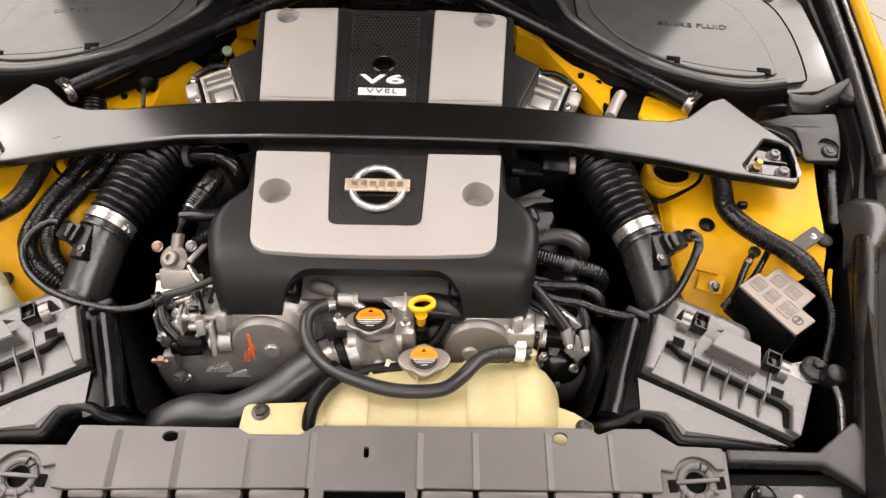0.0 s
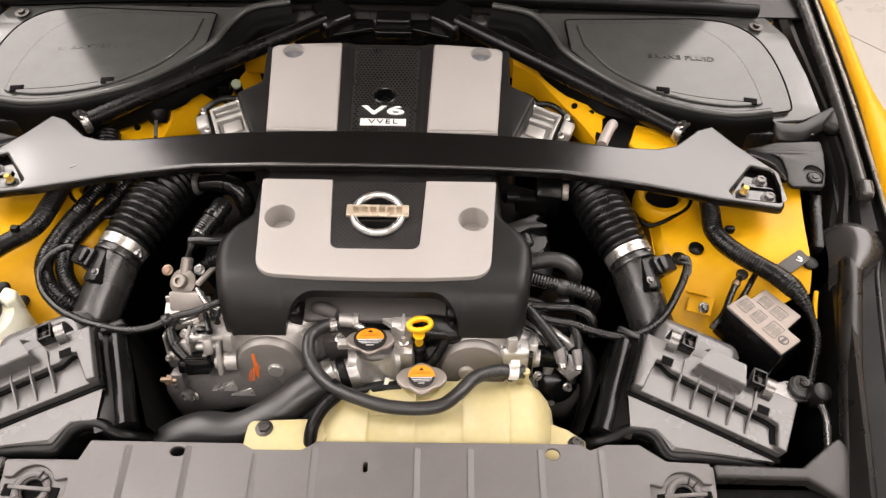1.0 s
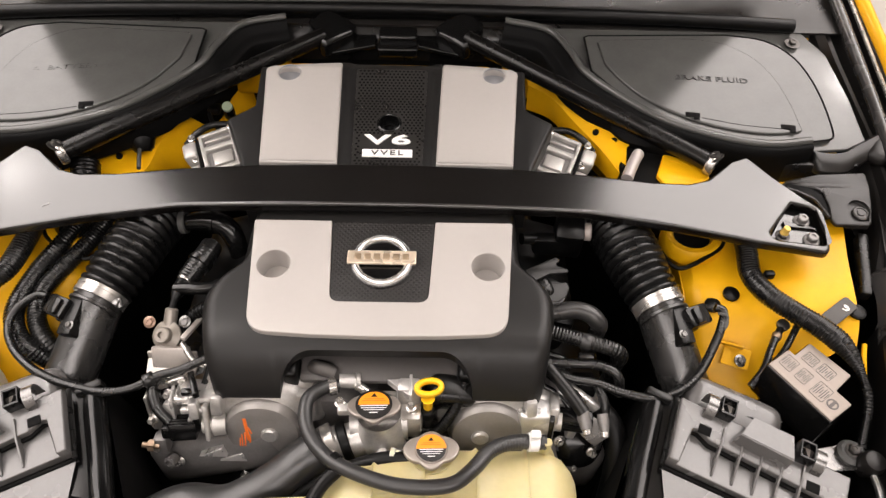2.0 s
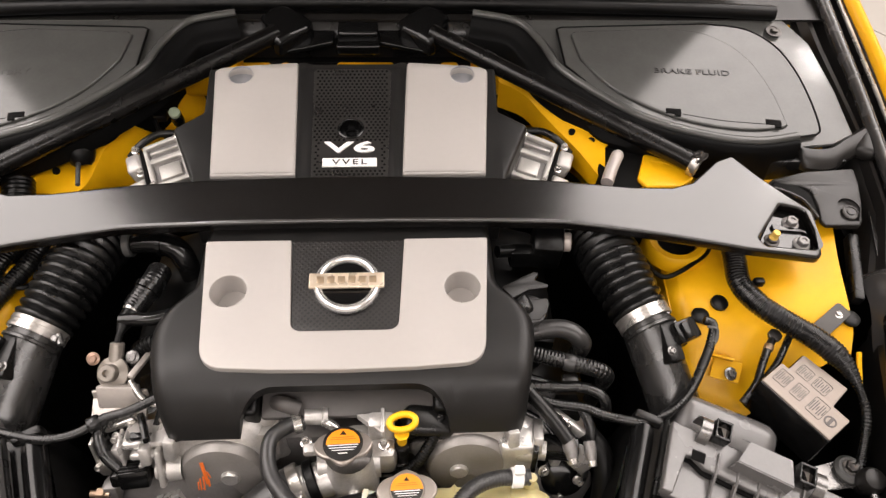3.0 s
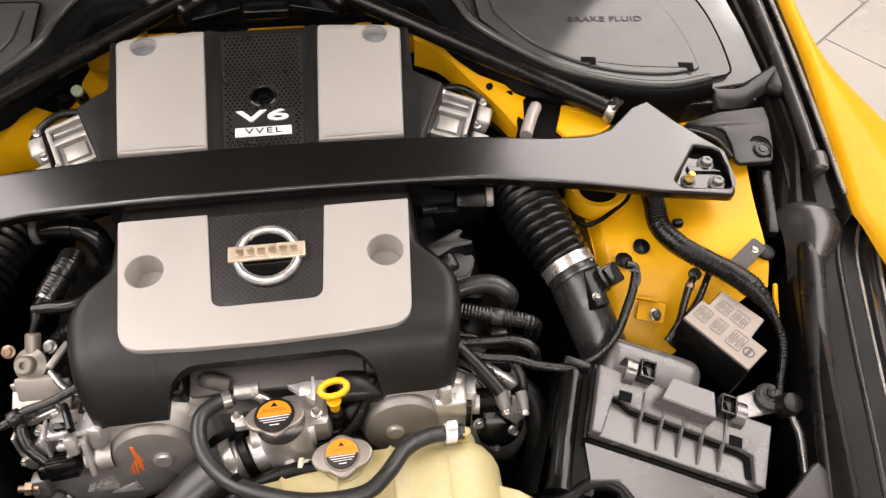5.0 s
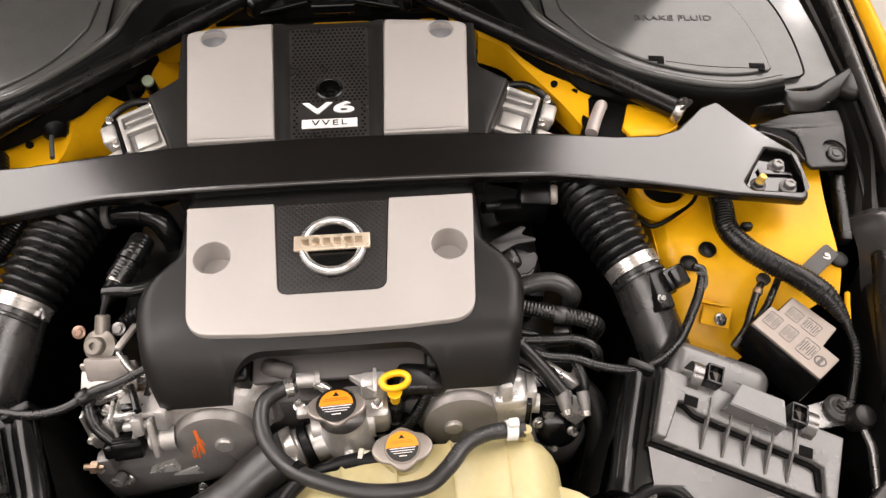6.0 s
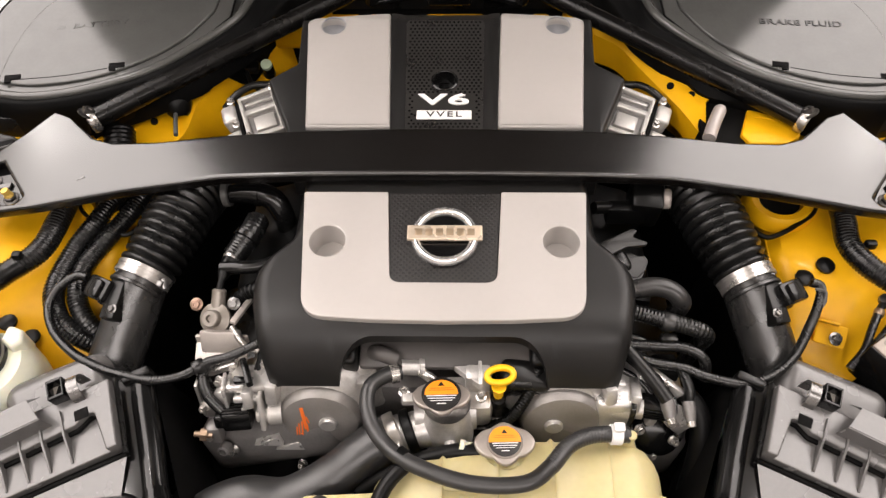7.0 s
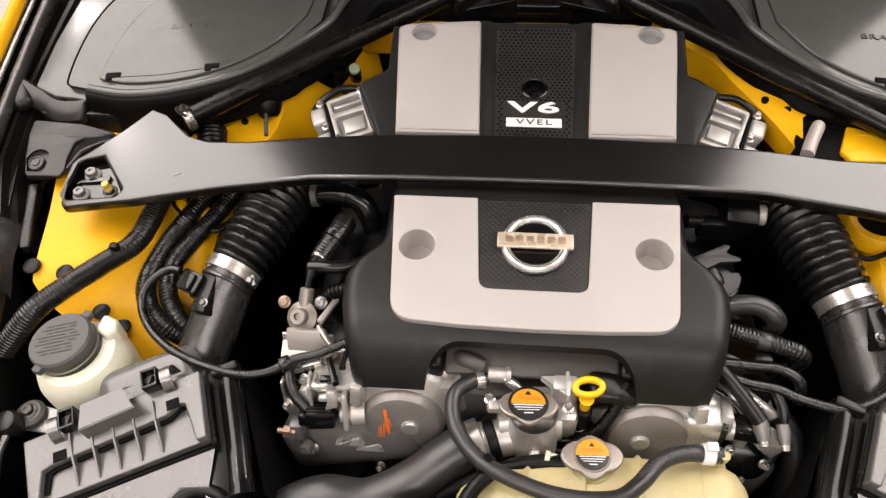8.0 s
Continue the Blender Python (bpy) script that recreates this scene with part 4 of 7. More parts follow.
def rear_cover():
    c = thing("engine_cover", "black engine cover with two silver panels and lettering", "engine cover", (0, 0.63, 0.84), group="engine covers")
    outline = rounded([(-0.195, 0.48), (-0.209, 0.545), (-0.247, 0.637), (-0.206, 0.658), (-0.209, 0.748), (0, 0.757), (0.211, 0.748), (0.208, 0.658), (0.250, 0.639), (0.212, 0.547), (0.198, 0.48)], [0.002, 0.01, 0.006, 0.006, 0.012, 0, 0.012, 0.006, 0.006, 0.01, 0.002])
    drop = lambda x, y: rear_top(y) - 0.006 - 0.18 * max(0, abs(x) - 0.205) - 0.9 * max(0, y - 0.738) - (0.014 if abs(x) < 0.0675 else 0)
    holes = [circle(-0.160, 0.721, 0.018, 24), circle(0.160, 0.721, 0.018, 24), circle(0, 0.627, 0.0172, 24)]
    bm = slice_up(slice_up(plate([outline] + holes, 0.05, 0.005, 3), 0, [-0.23, -0.205, -0.0685, -0.0665, 0.0665, 0.0685, 0.205, 0.23]), 1, [0.52 + 0.03 * i for i in range(8)] + [0.738, 0.748])
    part("shell", drape(bm, drop), COVER_BLACK, c, "", angle=50, even=True)
    crown = lambda x, y: rear_top(y) - 0.35 * max(0, y - 0.73) - 0.12 * max(0, abs(x) - 0.19) + 0.0015
    for s in (-1, 1):
        loop = rounded([(s * x, y) for x, y in ((0.0705, 0.542), (0.1822, 0.542), (0.198, 0.729), (0.188, 0.738), (0.14, 0.747), (0.0795, 0.754))], [0.002, 0.002, 0.008, 0.004, 0, 0.006])
        bm = slice_up(plate([loop, circle(s * 0.160, 0.721, 0.0165, 32)], 0.014, 0.004, 3), 1, [0.73, 0.74])
        part("silver_panel", drape(bm, crown), SILVER, c, "silver painted panel", angle=50, even=True)
        part("dished_cap", lathe([(0.0178, -0.001), (0.0168, -0.0012), (0.0162, -0.008), (0.0140, -0.019), (0.007, -0.024), (0, -0.0245)], 36), CAP_METAL, c, "dished grey cap in the panel", pose(s * 0.160, 0.721, rear_top(0.721) + 0.001, 9.6, 0, 0), angle=70)
    # the centre is dished: its sides and its back edge rise to the silver panels
    dish = lambda x, y: crown(x, y) - 0.0085 + 1.9 * max(0, min(y, 0.735) - 0.675) ** 2 + 0.0075 * min(1, max(0, abs(x) - 0.050 - 0.02 * (y - 0.5)) / 0.014) ** 2 * (1 - 0.6 * max(0, min(1, (y - 0.70) / 0.035)))
    cross = [k * 0.003 for k in range(-25, 26) if abs(k) > 15]
    rises = [0.675 + 0.009 * k for k in range(7)] + [0.735, 0.745]
    part("centre_panel", drape(slice_up(slice_up(plate([[(-0.0685, 0.48), (0.0685, 0.48), (0.079, 0.752), (-0.079, 0.752)], circle(0, 0.627, 0.0172, 30)], 0.02, 0.002), 1, rises), 0, cross), lambda x, y: dish(x, y) - 0.001), COVER_BLACK, c, "dished black centre panel")
    dots = rounded([(-0.050, 0.50), (0.050, 0.50), (0.056, 0.733), (-0.056, 0.733)], 0.008)
    part("inlay", drape(slice_up(plate([dots, circle(0, 0.627, 0.017, 30)], 0.003, 0.0004), 1, rises[:7]), lambda x, y: dish(x, y)), DOT_BLACK, c, "black inlay round the dimples")
    # staggered flat discs over the inlay, their dark colour standing for dimple shade
    bm = bmesh.new()
    for i in range(43):
        y = 0.506 + 0.0053 * i
        for j in range(-8, 9):
            x = (j + 0.5 * (i % 2)) * 0.0062
            if abs(x) > 0.0475 + 0.02 * (y - 0.5) or math.hypot(x, y - 0.627) < 0.021 or (abs(x) < 0.041 and 0.555 < y < 0.606):
                continue
            ring = [bm.verts.new((x + 0.0018 * math.cos(a), y + 0.0018 * math.sin(a), dish(x, y + 0.0018 * math.sin(a)) + 0.0004)) for a in (math.pi * k / 4 for k in range(8))]
            bm.faces.new(ring)
    part("dimple_shade", bm, DARK, c, "rows of flat dark discs, shaded like small dimples")
    tilt = pose(0, 0.627, rear_top(0.627) - 0.007, 9.6, 0, 0)
    part("oil_port", lathe([(0.0185, -0.002), (0.0185, 0.001), (0.0165, 0.002), (0.0155, 0.001), (0.0145, -0.02), (0, -0.02)], 32), GLOSS, c, "dark round port with a raised rim", tilt)
    part("lettering", letters("V6", 0.0265, 0.002, 1.06, bold=0.0006), WHITE, c, "silver-white letters", pose(0, 0.592, rear_top(0.592) - 0.0055, 9.6, 0, 0) @ Matrix.Diagonal((2.25, 0.95, 1, 1)))
    badge = part("badge_plate", plate([rounded([(-0.0365, -0.0073), (0.0365, -0.0073), (0.0365, 0.0073), (-0.0365, 0.0073)], 0.001)], 0.002, 0.0004), WHITE, c, "white rectangular plate", pose(0, 0.5655, rear_top(0.5655) - 0.0032, 9.6, 0, 0))
    part("lettering", letters("VVEL", 0.0122, 0.0008, 1.3, bold=0.0001), LABEL_BLACK, badge, "black letters", pose(0, 0.5655, rear_top(0.5655) - 0.0029, 9.6, 0, 0) @ Matrix.Diagonal((1.45, 1, 1, 1)))


front_cover()
rear_cover()


# ---- the strut brace and its rods ----
def brace_z(x, y):
    return 0.877 - 0.032 * (abs(x) / 0.55) ** 2 + (0.2 - 0.13 * min(1, abs(x) / 0.5)) * (y - 0.487)


def strut_brace():
    b = thing("strut_brace", "satin black strut brace spanning the engine bay", "strut brace", (0, 0.48, 0.84))
    half = [(0.177, 0.4525), (0.278, 0.4515), (0.405, 0.4365), (0.512, 0.4195), (0.609, 0.413), (0.626, 0.492), (0.596, 0.518), (0.566, 0.548), (0.535, 0.587), (0.507, 0.573), (0.485, 0.551), (0.462, 0.529), (0.430, 0.517), (0.373, 0.514), (0.285, 0.519), (0.19, 0.521)]
    rad = [0, 0, 0, 0, 0.014, 0.02, 0, 0, 0.004, 0.003, 0, 0.012, 0.012, 0, 0, 0]
    loop = rounded([(0, 0.453)] + half + [(0, 0.521)] + [(-x, y) for x, y in half[::-1]], [0] + rad + [0] + rad[::-1])
    pocket = rounded([(0.529, 0.438), (0.580, 0.501), (0.611, 0.495), (0.613, 0.434), (0.602, 0.4265), (0.535, 0.4275)], [0.006, 0.008, 0.008, 0.008, 0.008, 0.006])
    cuts = [-0.60 + 0.03 * i for i in range(41)]
    bm = slice_up(plate([loop, pocket, [(-x, y) for x, y in pocket]], 0.016, 0.0042, 4), 0, cuts)
    part("beam", drape(bm, brace_z), BRACE_BLACK, b, "", angle=60, even=True)
    for s in (-1, 1):
        fl = rounded([(s * x, y) for x, y in ((0.524, 0.425), (0.568, 0.489), (0.598, 0.484), (0.603, 0.428), (0.598, 0.422))], 0.004)
        base_loop = rounded([(s * x, y) for x, y in ((0.526, 0.428), (0.576, 0.508), (0.617, 0.502), (0.617, 0.430), (0.606, 0.424))], 0.004)
        # added plate in shadow black, standing for the void round the floor
        part("pocket_base", drape(plate([base_loop], 0.004, 0), lambda x, y: brace_z(x, y) - 0.0172), DARK, b, "black plate for the unlit gap round the pocket floor")
        part("pocket_floor", drape(plate([fl], 0.004, 0), lambda x, y: brace_z(x, y) - 0.013), BRACE_BLACK, b, "recessed triangular pocket")
        part("step", drape(plate([rounded([(s * x, y) for x, y in ((0.56, 0.462), (0.604, 0.462), (0.607, 0.458), (0.607, 0.466), (0.56, 0.472))], 0.002)], 0.004, 0.001), lambda x, y: brace_z(x, y) - 0.009), BRACE_BLACK, b)
        for x, y in ((0.590, 0.477), (0.594, 0.443)):
            part("mount_bolt", hexbolt(0.0080, 0.011, 1.4), ALU_DARK, b, "zinc flanged nut", aim((s * x, y, brace_z(x, y) - 0.013), (0, -0.1, 1)))
        part("pin_seat", hexbolt(0.0075, 0.007, 1.35), BOLT_DARK, b, "", aim((s * 0.553, 0.446, brace_z(0.553, 0.446) - 0.013), (0, -0.1, 1)))
        part("locating_pin", lathe([(0.0060, 0.0), (0.0060, 0.003), (0.0046, 0.005), (0.0052, 0.0095), (0.0044, 0.0125), (0, 0.013)], 14), surface_pin, b, "yellow locating pin", aim((s * 0.553, 0.446, brace_z(0.553, 0.446) - 0.008), (s * 0.12, -0.05, 1)))
    for x, y, w, turn in ((-0.458, 0.4595, 0.011, 25), (-0.4562, 0.4608, 0.005, 62)):
        part("scratch", block(w, 0.0008, 0.0005, 0, pose(x, y, brace_z(x, y) + 0.0003, 3, -5.5, turn)), CLIP_METAL, b, "small pale scratch")


surface_pin = surface("yellow_zinc", (0.78, 0.52, 0.12), 0.4, metal=0.4)


def brace_rod(s):
    r = thing("brace_rod", "black painted tube running from the brace to the cowl", "brace rod", (s * 0.3, 0.7, 0.85), group="brace rods")
    a, b = Vector((s * 0.488, 0.566, 0.849)), Vector((s * 0.12, 0.832, 0.893))
    d = (b - a).normalized()
    part("tube", sweep([a + d * 0.01, a.lerp(b, 0.33), a.lerp(b, 0.66), b], 0.0142, 20), ROD_PAINT, r)
    part("collar", lathe([(0.012, 0), (0.017, 0.001), (0.0185, 0.004), (0.0185, 0.010), (0.0165, 0.013)], 24, aim(a + d * 0.004, d)), STEEL, r, "bright metal collar")
    part("end_bolt", hexbolt(0.009, 0.01), BOLT_DARK, r, "", aim(a + Vector((-s * 0.006, 0.004, 0.012)), (-s * 0.5, 0.4, 0.7)))


strut_brace()
for side in (-1, 1):
    brace_rod(side)

surface_copper = surface("dull_brass", (0.32, 0.23, 0.16), 0.38, metal=0.8)


# ---- the engine's front ----
def casting(s):
    """One bank's cam housing: body, round cover, fins, bolts."""
    c = thing("cam_housing", "cast aluminium cam housing with a round front cover", "engine casting", (s * 0.16, 0.24, 0.6), group="cam housings")
    body = join(block(0.16, 0.08, 0.08, 0.012, pose(s * 0.150, 0.270, 0.708, -14, s * 12, 0), 3), block(0.06, 0.05, 0.05, 0.008, pose(s * 0.222, 0.246, 0.716, -14, s * 22, 0), 2),
                block(0.05, 0.045, 0.045, 0.008, pose(s * 0.10, 0.243, 0.732, -10, 0, 0), 2), block(0.012, 0.06, 0.05, 0.003, pose(s * 0.252, 0.238, 0.712, -20, s * 18, 0)),
                block(0.014, 0.055, 0.028, 0.003, pose(s * 0.192, 0.232, 0.748, -22, 0, s * 6)), block(0.012, 0.05, 0.024, 0.003, pose(s * 0.225, 0.225, 0.742, -26, 0, -s * 8)))
    part("body", body, ALU, c)
    if s < 0:
        part("bracket", join(block(0.004, 0.05, 0.055, 0.001, pose(s * 0.286, 0.240, 0.722, -12, 0, 0)), block(0.03, 0.004, 0.03, 0.001, pose(s * 0.272, 0.215, 0.710, -12, 0, 0)), block(0.04, 0.014, 0.012, 0.003, pose(s * 0.262, 0.252, 0.748, 0, s * 14, 12))), STEEL, c, "folded bright bracket")
    part("recess", block(0.03, 0.03, 0.03, 0.004, pose(s * 0.268, 0.262, 0.728)), DARK, c)
    if s < 0:
        part("stud", join(lathe([(0.0040, 0), (0.0040, 0.022), (0, 0.022)], 12, aim((s * 0.272, 0.186, 0.698), (s, 0.05, 0.05))), lathe([(0.008, 0.006), (0.008, 0.014), (0.0045, 0.014)], 6, aim((s * 0.272, 0.186, 0.698), (s, 0.05, 0.05)))), surface_copper, c, "brassy stud")
        part("lug", join(block(0.018, 0.018, 0.030, 0.005, pose(s * 0.272, 0.194, 0.692, -10, 0, 0), 2), lathe([(0.0075, 0), (0.0075, 0.012), (0.0045, 0.013), (0.0045, 0.006), (0, 0.006)], 18, aim((s * 0.262, 0.186, 0.668), (s * 0.2, -0.9, 0.4)))), ALU_DARK, c)
    if s > 0:
        part("dark_dome", lathe([(0.036, -0.03), (0.036, 0.0), (0.032, 0.012), (0.022, 0.02), (0, 0.024)], 30, aim((0.262, 0.212, 0.676), (0.25, -0.6, 0.7))), GLOSS, c, "smooth black rounded housing")
        fan = plate([rounded([(-0.020, -0.016), (0.014, -0.022), (0.024, 0.004), (0.010, 0.024), (-0.018, 0.022)], 0.004)], 0.004, 0.001)
        part("fan_bracket", join(fan, block(0.004, 0.034, 0.016, 0.001, pose(-0.018, 0.004, -0.006)), block(0.03, 0.004, 0.012, 0.001, pose(0.0, -0.018, -0.006, 0, 0, -8))), CLIP_METAL, c, "dull folded bracket", pose(0.276, 0.200, 0.722, 48, 14, -30) @ Matrix.Diagonal((0.72, 0.72, 0.72, 1)))
        part("seat", block(0.048, 0.05, 0.052, 0.008, pose(0.202, 0.222, 0.724, -12, 0, 0), 3), ALU_BRIGHT, c, "bright cast seat")
        part("rear_casting", join(block(0.075, 0.05, 0.05, 0.014, pose(0.250, 0.248, 0.712, -20, 20, -12), 4), block(0.05, 0.012, 0.020, 0.004, pose(0.262, 0.238, 0.738, -20, 20, -30), 2)), ALU_BRIGHT, c, "smooth bright casting behind the leads")
    else:
        part("top_pad", join(block(0.060, 0.040, 0.010, 0.004, pose(-0.222, 0.236, 0.748, -18, 0, 4), 2), block(0.030, 0.016, 0.008, 0.003, pose(-0.226, 0.214, 0.744, -24, 0, 4), 2), block(0.004, 0.030, 0.030, 0.001, pose(-0.252, 0.222, 0.744, -20, 0, 10))), ALU_BRIGHT, c, "bright ribbed top pad")
        web = plate([[(-0.243, 0.768), (-0.262, 0.728), (-0.247, 0.722)]], 0.012, 0.001)
        web.transform(pose(0, 0.222, 0, 90, 0, 0))
        part("corner_web", web, ALU_BRIGHT, c, "bright triangular web")
        part("clip", join(block(0.008, 0.040, 0.010, 0.002, pose(-0.224, 0.232, 0.770, -10, 0, 24)), block(0.016, 0.008, 0.010, 0.002, pose(-0.229, 0.222, 0.768))), GLOSS, c, "black cable clip")
    for a in (35, 75, 115, 150):
        x, z = s * 0.142 + 0.072 * math.cos(radians(a)), 0.712 + 0.070 * math.sin(radians(a))
        part("web", block(0.004, 0.022, 0.020, 0.001, pose(x, 0.246, z, -12, 90 - a, 0)), ALU, c, "casting web")
    hub, out, up = Vector((s * 0.142, 0.245, 0.706)), Vector((0, -1, 0.22)).normalized(), Vector((0, 0.22, 1)).normalized()
    band = []
    for r, d in ((0.0475, 0.020), (0.0485, 0.036), (0.0510, 0.038), (0.0560, 0.036), (0.0640, 0.026), (0.0720, 0.008), (0.080, -0.012), (0.09, -0.03)):
        band.append([tuple(hub + Vector((r * math.cos(radians(a)), 0, 0)) + up * (r * math.sin(radians(a))) + out * d) for a in range(0, 181, 6)])
    part("cover_housing", grid(band), ALU, c, "cast housing rising behind the round cover", angle=35)
    turn = aim((s * 0.142, 0.245, 0.706), (0, -1, 0.22))
    disc = part("round_cover", lathe([(0.049, 0.0), (0.049, 0.038), (0.0475, 0.046), (0.0445, 0.0505), (0.036, 0.052), (0, 0.0525)], 48, turn), CAM_COVER, c, "round dull metal cover")
    part("flange", lathe([(0.048, 0.028), (0.0512, 0.030), (0.0512, 0.037), (0.048, 0.039)], 48, turn), ALU, disc, "bright rim")
    part("boss", lathe([(0.011, 0.049), (0.011, 0.055), (0.009, 0.057), (0, 0.057)], 20, turn @ pose(-s * 0.010, 0, 0)), ALU, disc, "round centre boss")
    low = join(block(0.19, 0.10, 0.075, 0.02, pose(s * 0.205, 0.232, 0.650, -18, s * 20, 0), 3), block(0.11, 0.06, 0.06, 0.015, pose(s * 0.11, 0.235, 0.628), 3))
    part("lower_casting", low, ALU_DARK, c, "dark lower casting")
    for k in range(3):
        fin = plate([[(0, 0), (0.035, 0.0), (0.03, 0.014)]], 0.012, 0.001)
        part("fin", fin, ALU_BRIGHT, c, "bright casting fin", pose(s * (0.225 - 0.024 * k), 0.180, 0.682 - 0.012 * k, 70, 0, 0) @ Matrix.Diagonal((-s, 1, 1, 1)))
    for x, y, z in ((0.262, 0.236, 0.742), (0.205, 0.250, 0.762), (0.276, 0.190, 0.690), (0.255, 0.185, 0.660), (0.172, 0.176, 0.640), (0.283, 0.215, 0.715)):
        part("casting_bolt", hexbolt(0.0048, 0.009, 1.4), STEEL, c, "bright flanged bolt", aim((s * x, y, z), (s * 0.25, -0.9, 0.5)))
    if s < 0:
        sol = aim((-0.192, 0.206, 0.7225), (-1, -0.10, 0.0))
        v = part("valve_solenoid", lathe([(0.0150, -0.006), (0.0150, 0.010), (0.011, 0.012), (0.011, 0.024), (0, 0.024)], 24, sol), THROTTLE, c, "round metal solenoid")
        part("flange", block(0.007, 0.018, 0.050, 0.003, pose(-0.2085, 0.203, 0.732, -28, 0, 5), 3), THROTTLE, v, "upright metal flange")
        part("plug", join(block(0.034, 0.024, 0.025, 0.004, pose(-0.238, 0.198, 0.7235, -25, 0, 5), 2), block(0.016, 0.018, 0.018, 0.004, pose(-0.258, 0.197, 0.720, -25, 0, 5), 2)), GLOSS, v, "ribbed black plug")
        for k in range(4):
            part("rib", block(0.030, 0.0024, 0.003, 0.0006, pose(-0.238, 0.198, 0.7235, -25, 0, 5) @ pose(0, -0.0085 + 0.0056 * k, 0.0128)), PLASTIC, v)
        part("plug_lock", block(0.006, 0.010, 0.004, 0.001, pose(-0.228, 0.198, 0.7235, -25, 0, 5) @ pose(0, 0, 0.014)), THROTTLE, v, "pale lock tab")
        mark = thing("paint_mark", "orange inspection paint mark on the cover", "paint mark", (-0.163, 0.19, 0.70))
        for w, dx, dz, h, a in ((0.0044, 0.002, 0.006, 0.040, 2), (0.0024, 0.004, -0.012, 0.016, -3), (0.0020, 0.006, 0.004, 0.012, 12), (0.0020, -0.002, -0.012, 0.026, -4), (0.0018, -0.006, -0.014, 0.022, -5), (0.0014, -0.009, -0.017, 0.016, -7), (0.0009, -0.001, -0.024, 0.010, 60)):
            part("stroke", block(w, h, 0.0012, 0.0004, turn @ pose(-0.020 + dx, dz + 0.002, 0.0521, 0, 0, a)), MARK, mark)
    else:
        sol = aim((0.205, 0.215, 0.730), (1, -0.16, 0.02))
        v = part("valve_solenoid", lathe([(0.018, -0.03), (0.018, 0.014), (0.013, 0.016), (0.013, 0.03), (0, 0.03)], 24, sol), ALU, c, "round metal solenoid")
        part("flange", plate([rounded([(-0.022, -0.030), (0.016, -0.026), (0.020, 0.022), (-0.018, 0.026)], 0.010)], 0.006, 0.001), GLOSS, v, "black flange plate", sol @ pose(0, 0, 0.020))
        part("flange_screw", hexbolt(0.005, 0.006), STEEL, v, "bright screw", aim((0.232, 0.193, 0.712), (0.3, -0.8, 0.5)))
        part("plug", block(0.022, 0.024, 0.045, 0.004, sol @ pose(0.004, 0, 0.046), 2), GLOSS, v, "ribbed black plug")
        for k in range(4):
            part("rib", block(0.023, 0.0022, 0.038, 0, sol @ pose(0.004, -0.0085 + 0.0055 * k, 0.048)), PLASTIC, v)
        for k in range(2):
            part("stroke", block(0.003, 0.016, 0.001, 0.0004, turn @ pose(0.036 - 0.01 * k, -0.012 + 0.02 * k, 0.0505, 0, 0, 30 - 50 * k)), MARK, v, "faint orange paint mark")
    return c


def engine_block():
    b = thing("engine_block", "dark cast engine block between the cam housings", "engine", (0, 0.4, 0.38))
    part("block", block(0.46, 0.56, 0.34, 0.03, pose(0, 0.54, 0.56)), ALU_DARK, b)
    part("timing_case", block(0.36, 0.06, 0.30, 0.02, pose(0, 0.262, 0.58)), ALU_DARK, b, "dark timing case")
    part("shelf", block(0.20, 0.05, 0.012, 0.004, pose(0.006, 0.262, 0.776, 14)), SHELF, b, "smooth grey shelf below the cover")
    part("water_outlet", join(lathe([(0.024, 0), (0.024, 0.07)], 24, aim((-0.03, 0.20, 0.735), (1, 0.1, 0.0))), block(0.06, 0.045, 0.05, 0.01, pose(0.03, 0.215, 0.735), 2)), ALU, b, "cast water outlet")
    part("pulley", lathe([(0.05, 0.0), (0.05, 0.006), (0.044, 0.008), (0.044, 0.02), (0.05, 0.022), (0.05, 0.03), (0.02, 0.03), (0, 0.03)], 36, aim((0.01, 0.225, 0.63), (0, -1, 0))), BOLT_DARK, b, "dark belt pulley")
    for k in range(5):
        part("belt_rib", block(0.09, 0.004, 0.003, 0.001, pose(0.045, 0.165 + 0.009 * k, 0.688 + 0.008 * k)), BOLT_DARK, b, "ribbed dark belt")
    part("side_lug", block(0.03, 0.02, 0.05, 0.005, pose(0.043, 0.225, 0.765)), ALU, b, "cast lug with a bolt")
    part("lug_web", plate([[(-0.018, 0.010), (0.012, 0.012), (0.012, -0.014), (0.006, -0.010)]], 0.012, 0.001), ALU, b, "cast triangular web", pose(0.034, 0.222, 0.788))
    part("lug_rib", block(0.004, 0.030, 0.014, 0.001, pose(0.045, 0.222, 0.786)), ALU, b)
    part("lug_bolt", hexbolt(0.0046, 0.009), STEEL, b, "bright bolt", pose(0.046, 0.200, 0.776))
    # dark intake runners seen beside the front cover
    for s in (-1, 1):
        part("runner", block(0.10, 0.20, 0.10, 0.02, pose(s * 0.21, 0.44, 0.72, 0, s * 18, 0)), RUBBER, b, "black intake runner")
        part("coil_cover", block(0.09, 0.16, 0.05, 0.012, pose(s * 0.265, 0.345, 0.66, 0, s * 25, 0)), PLASTIC, b, "black ignition cover")


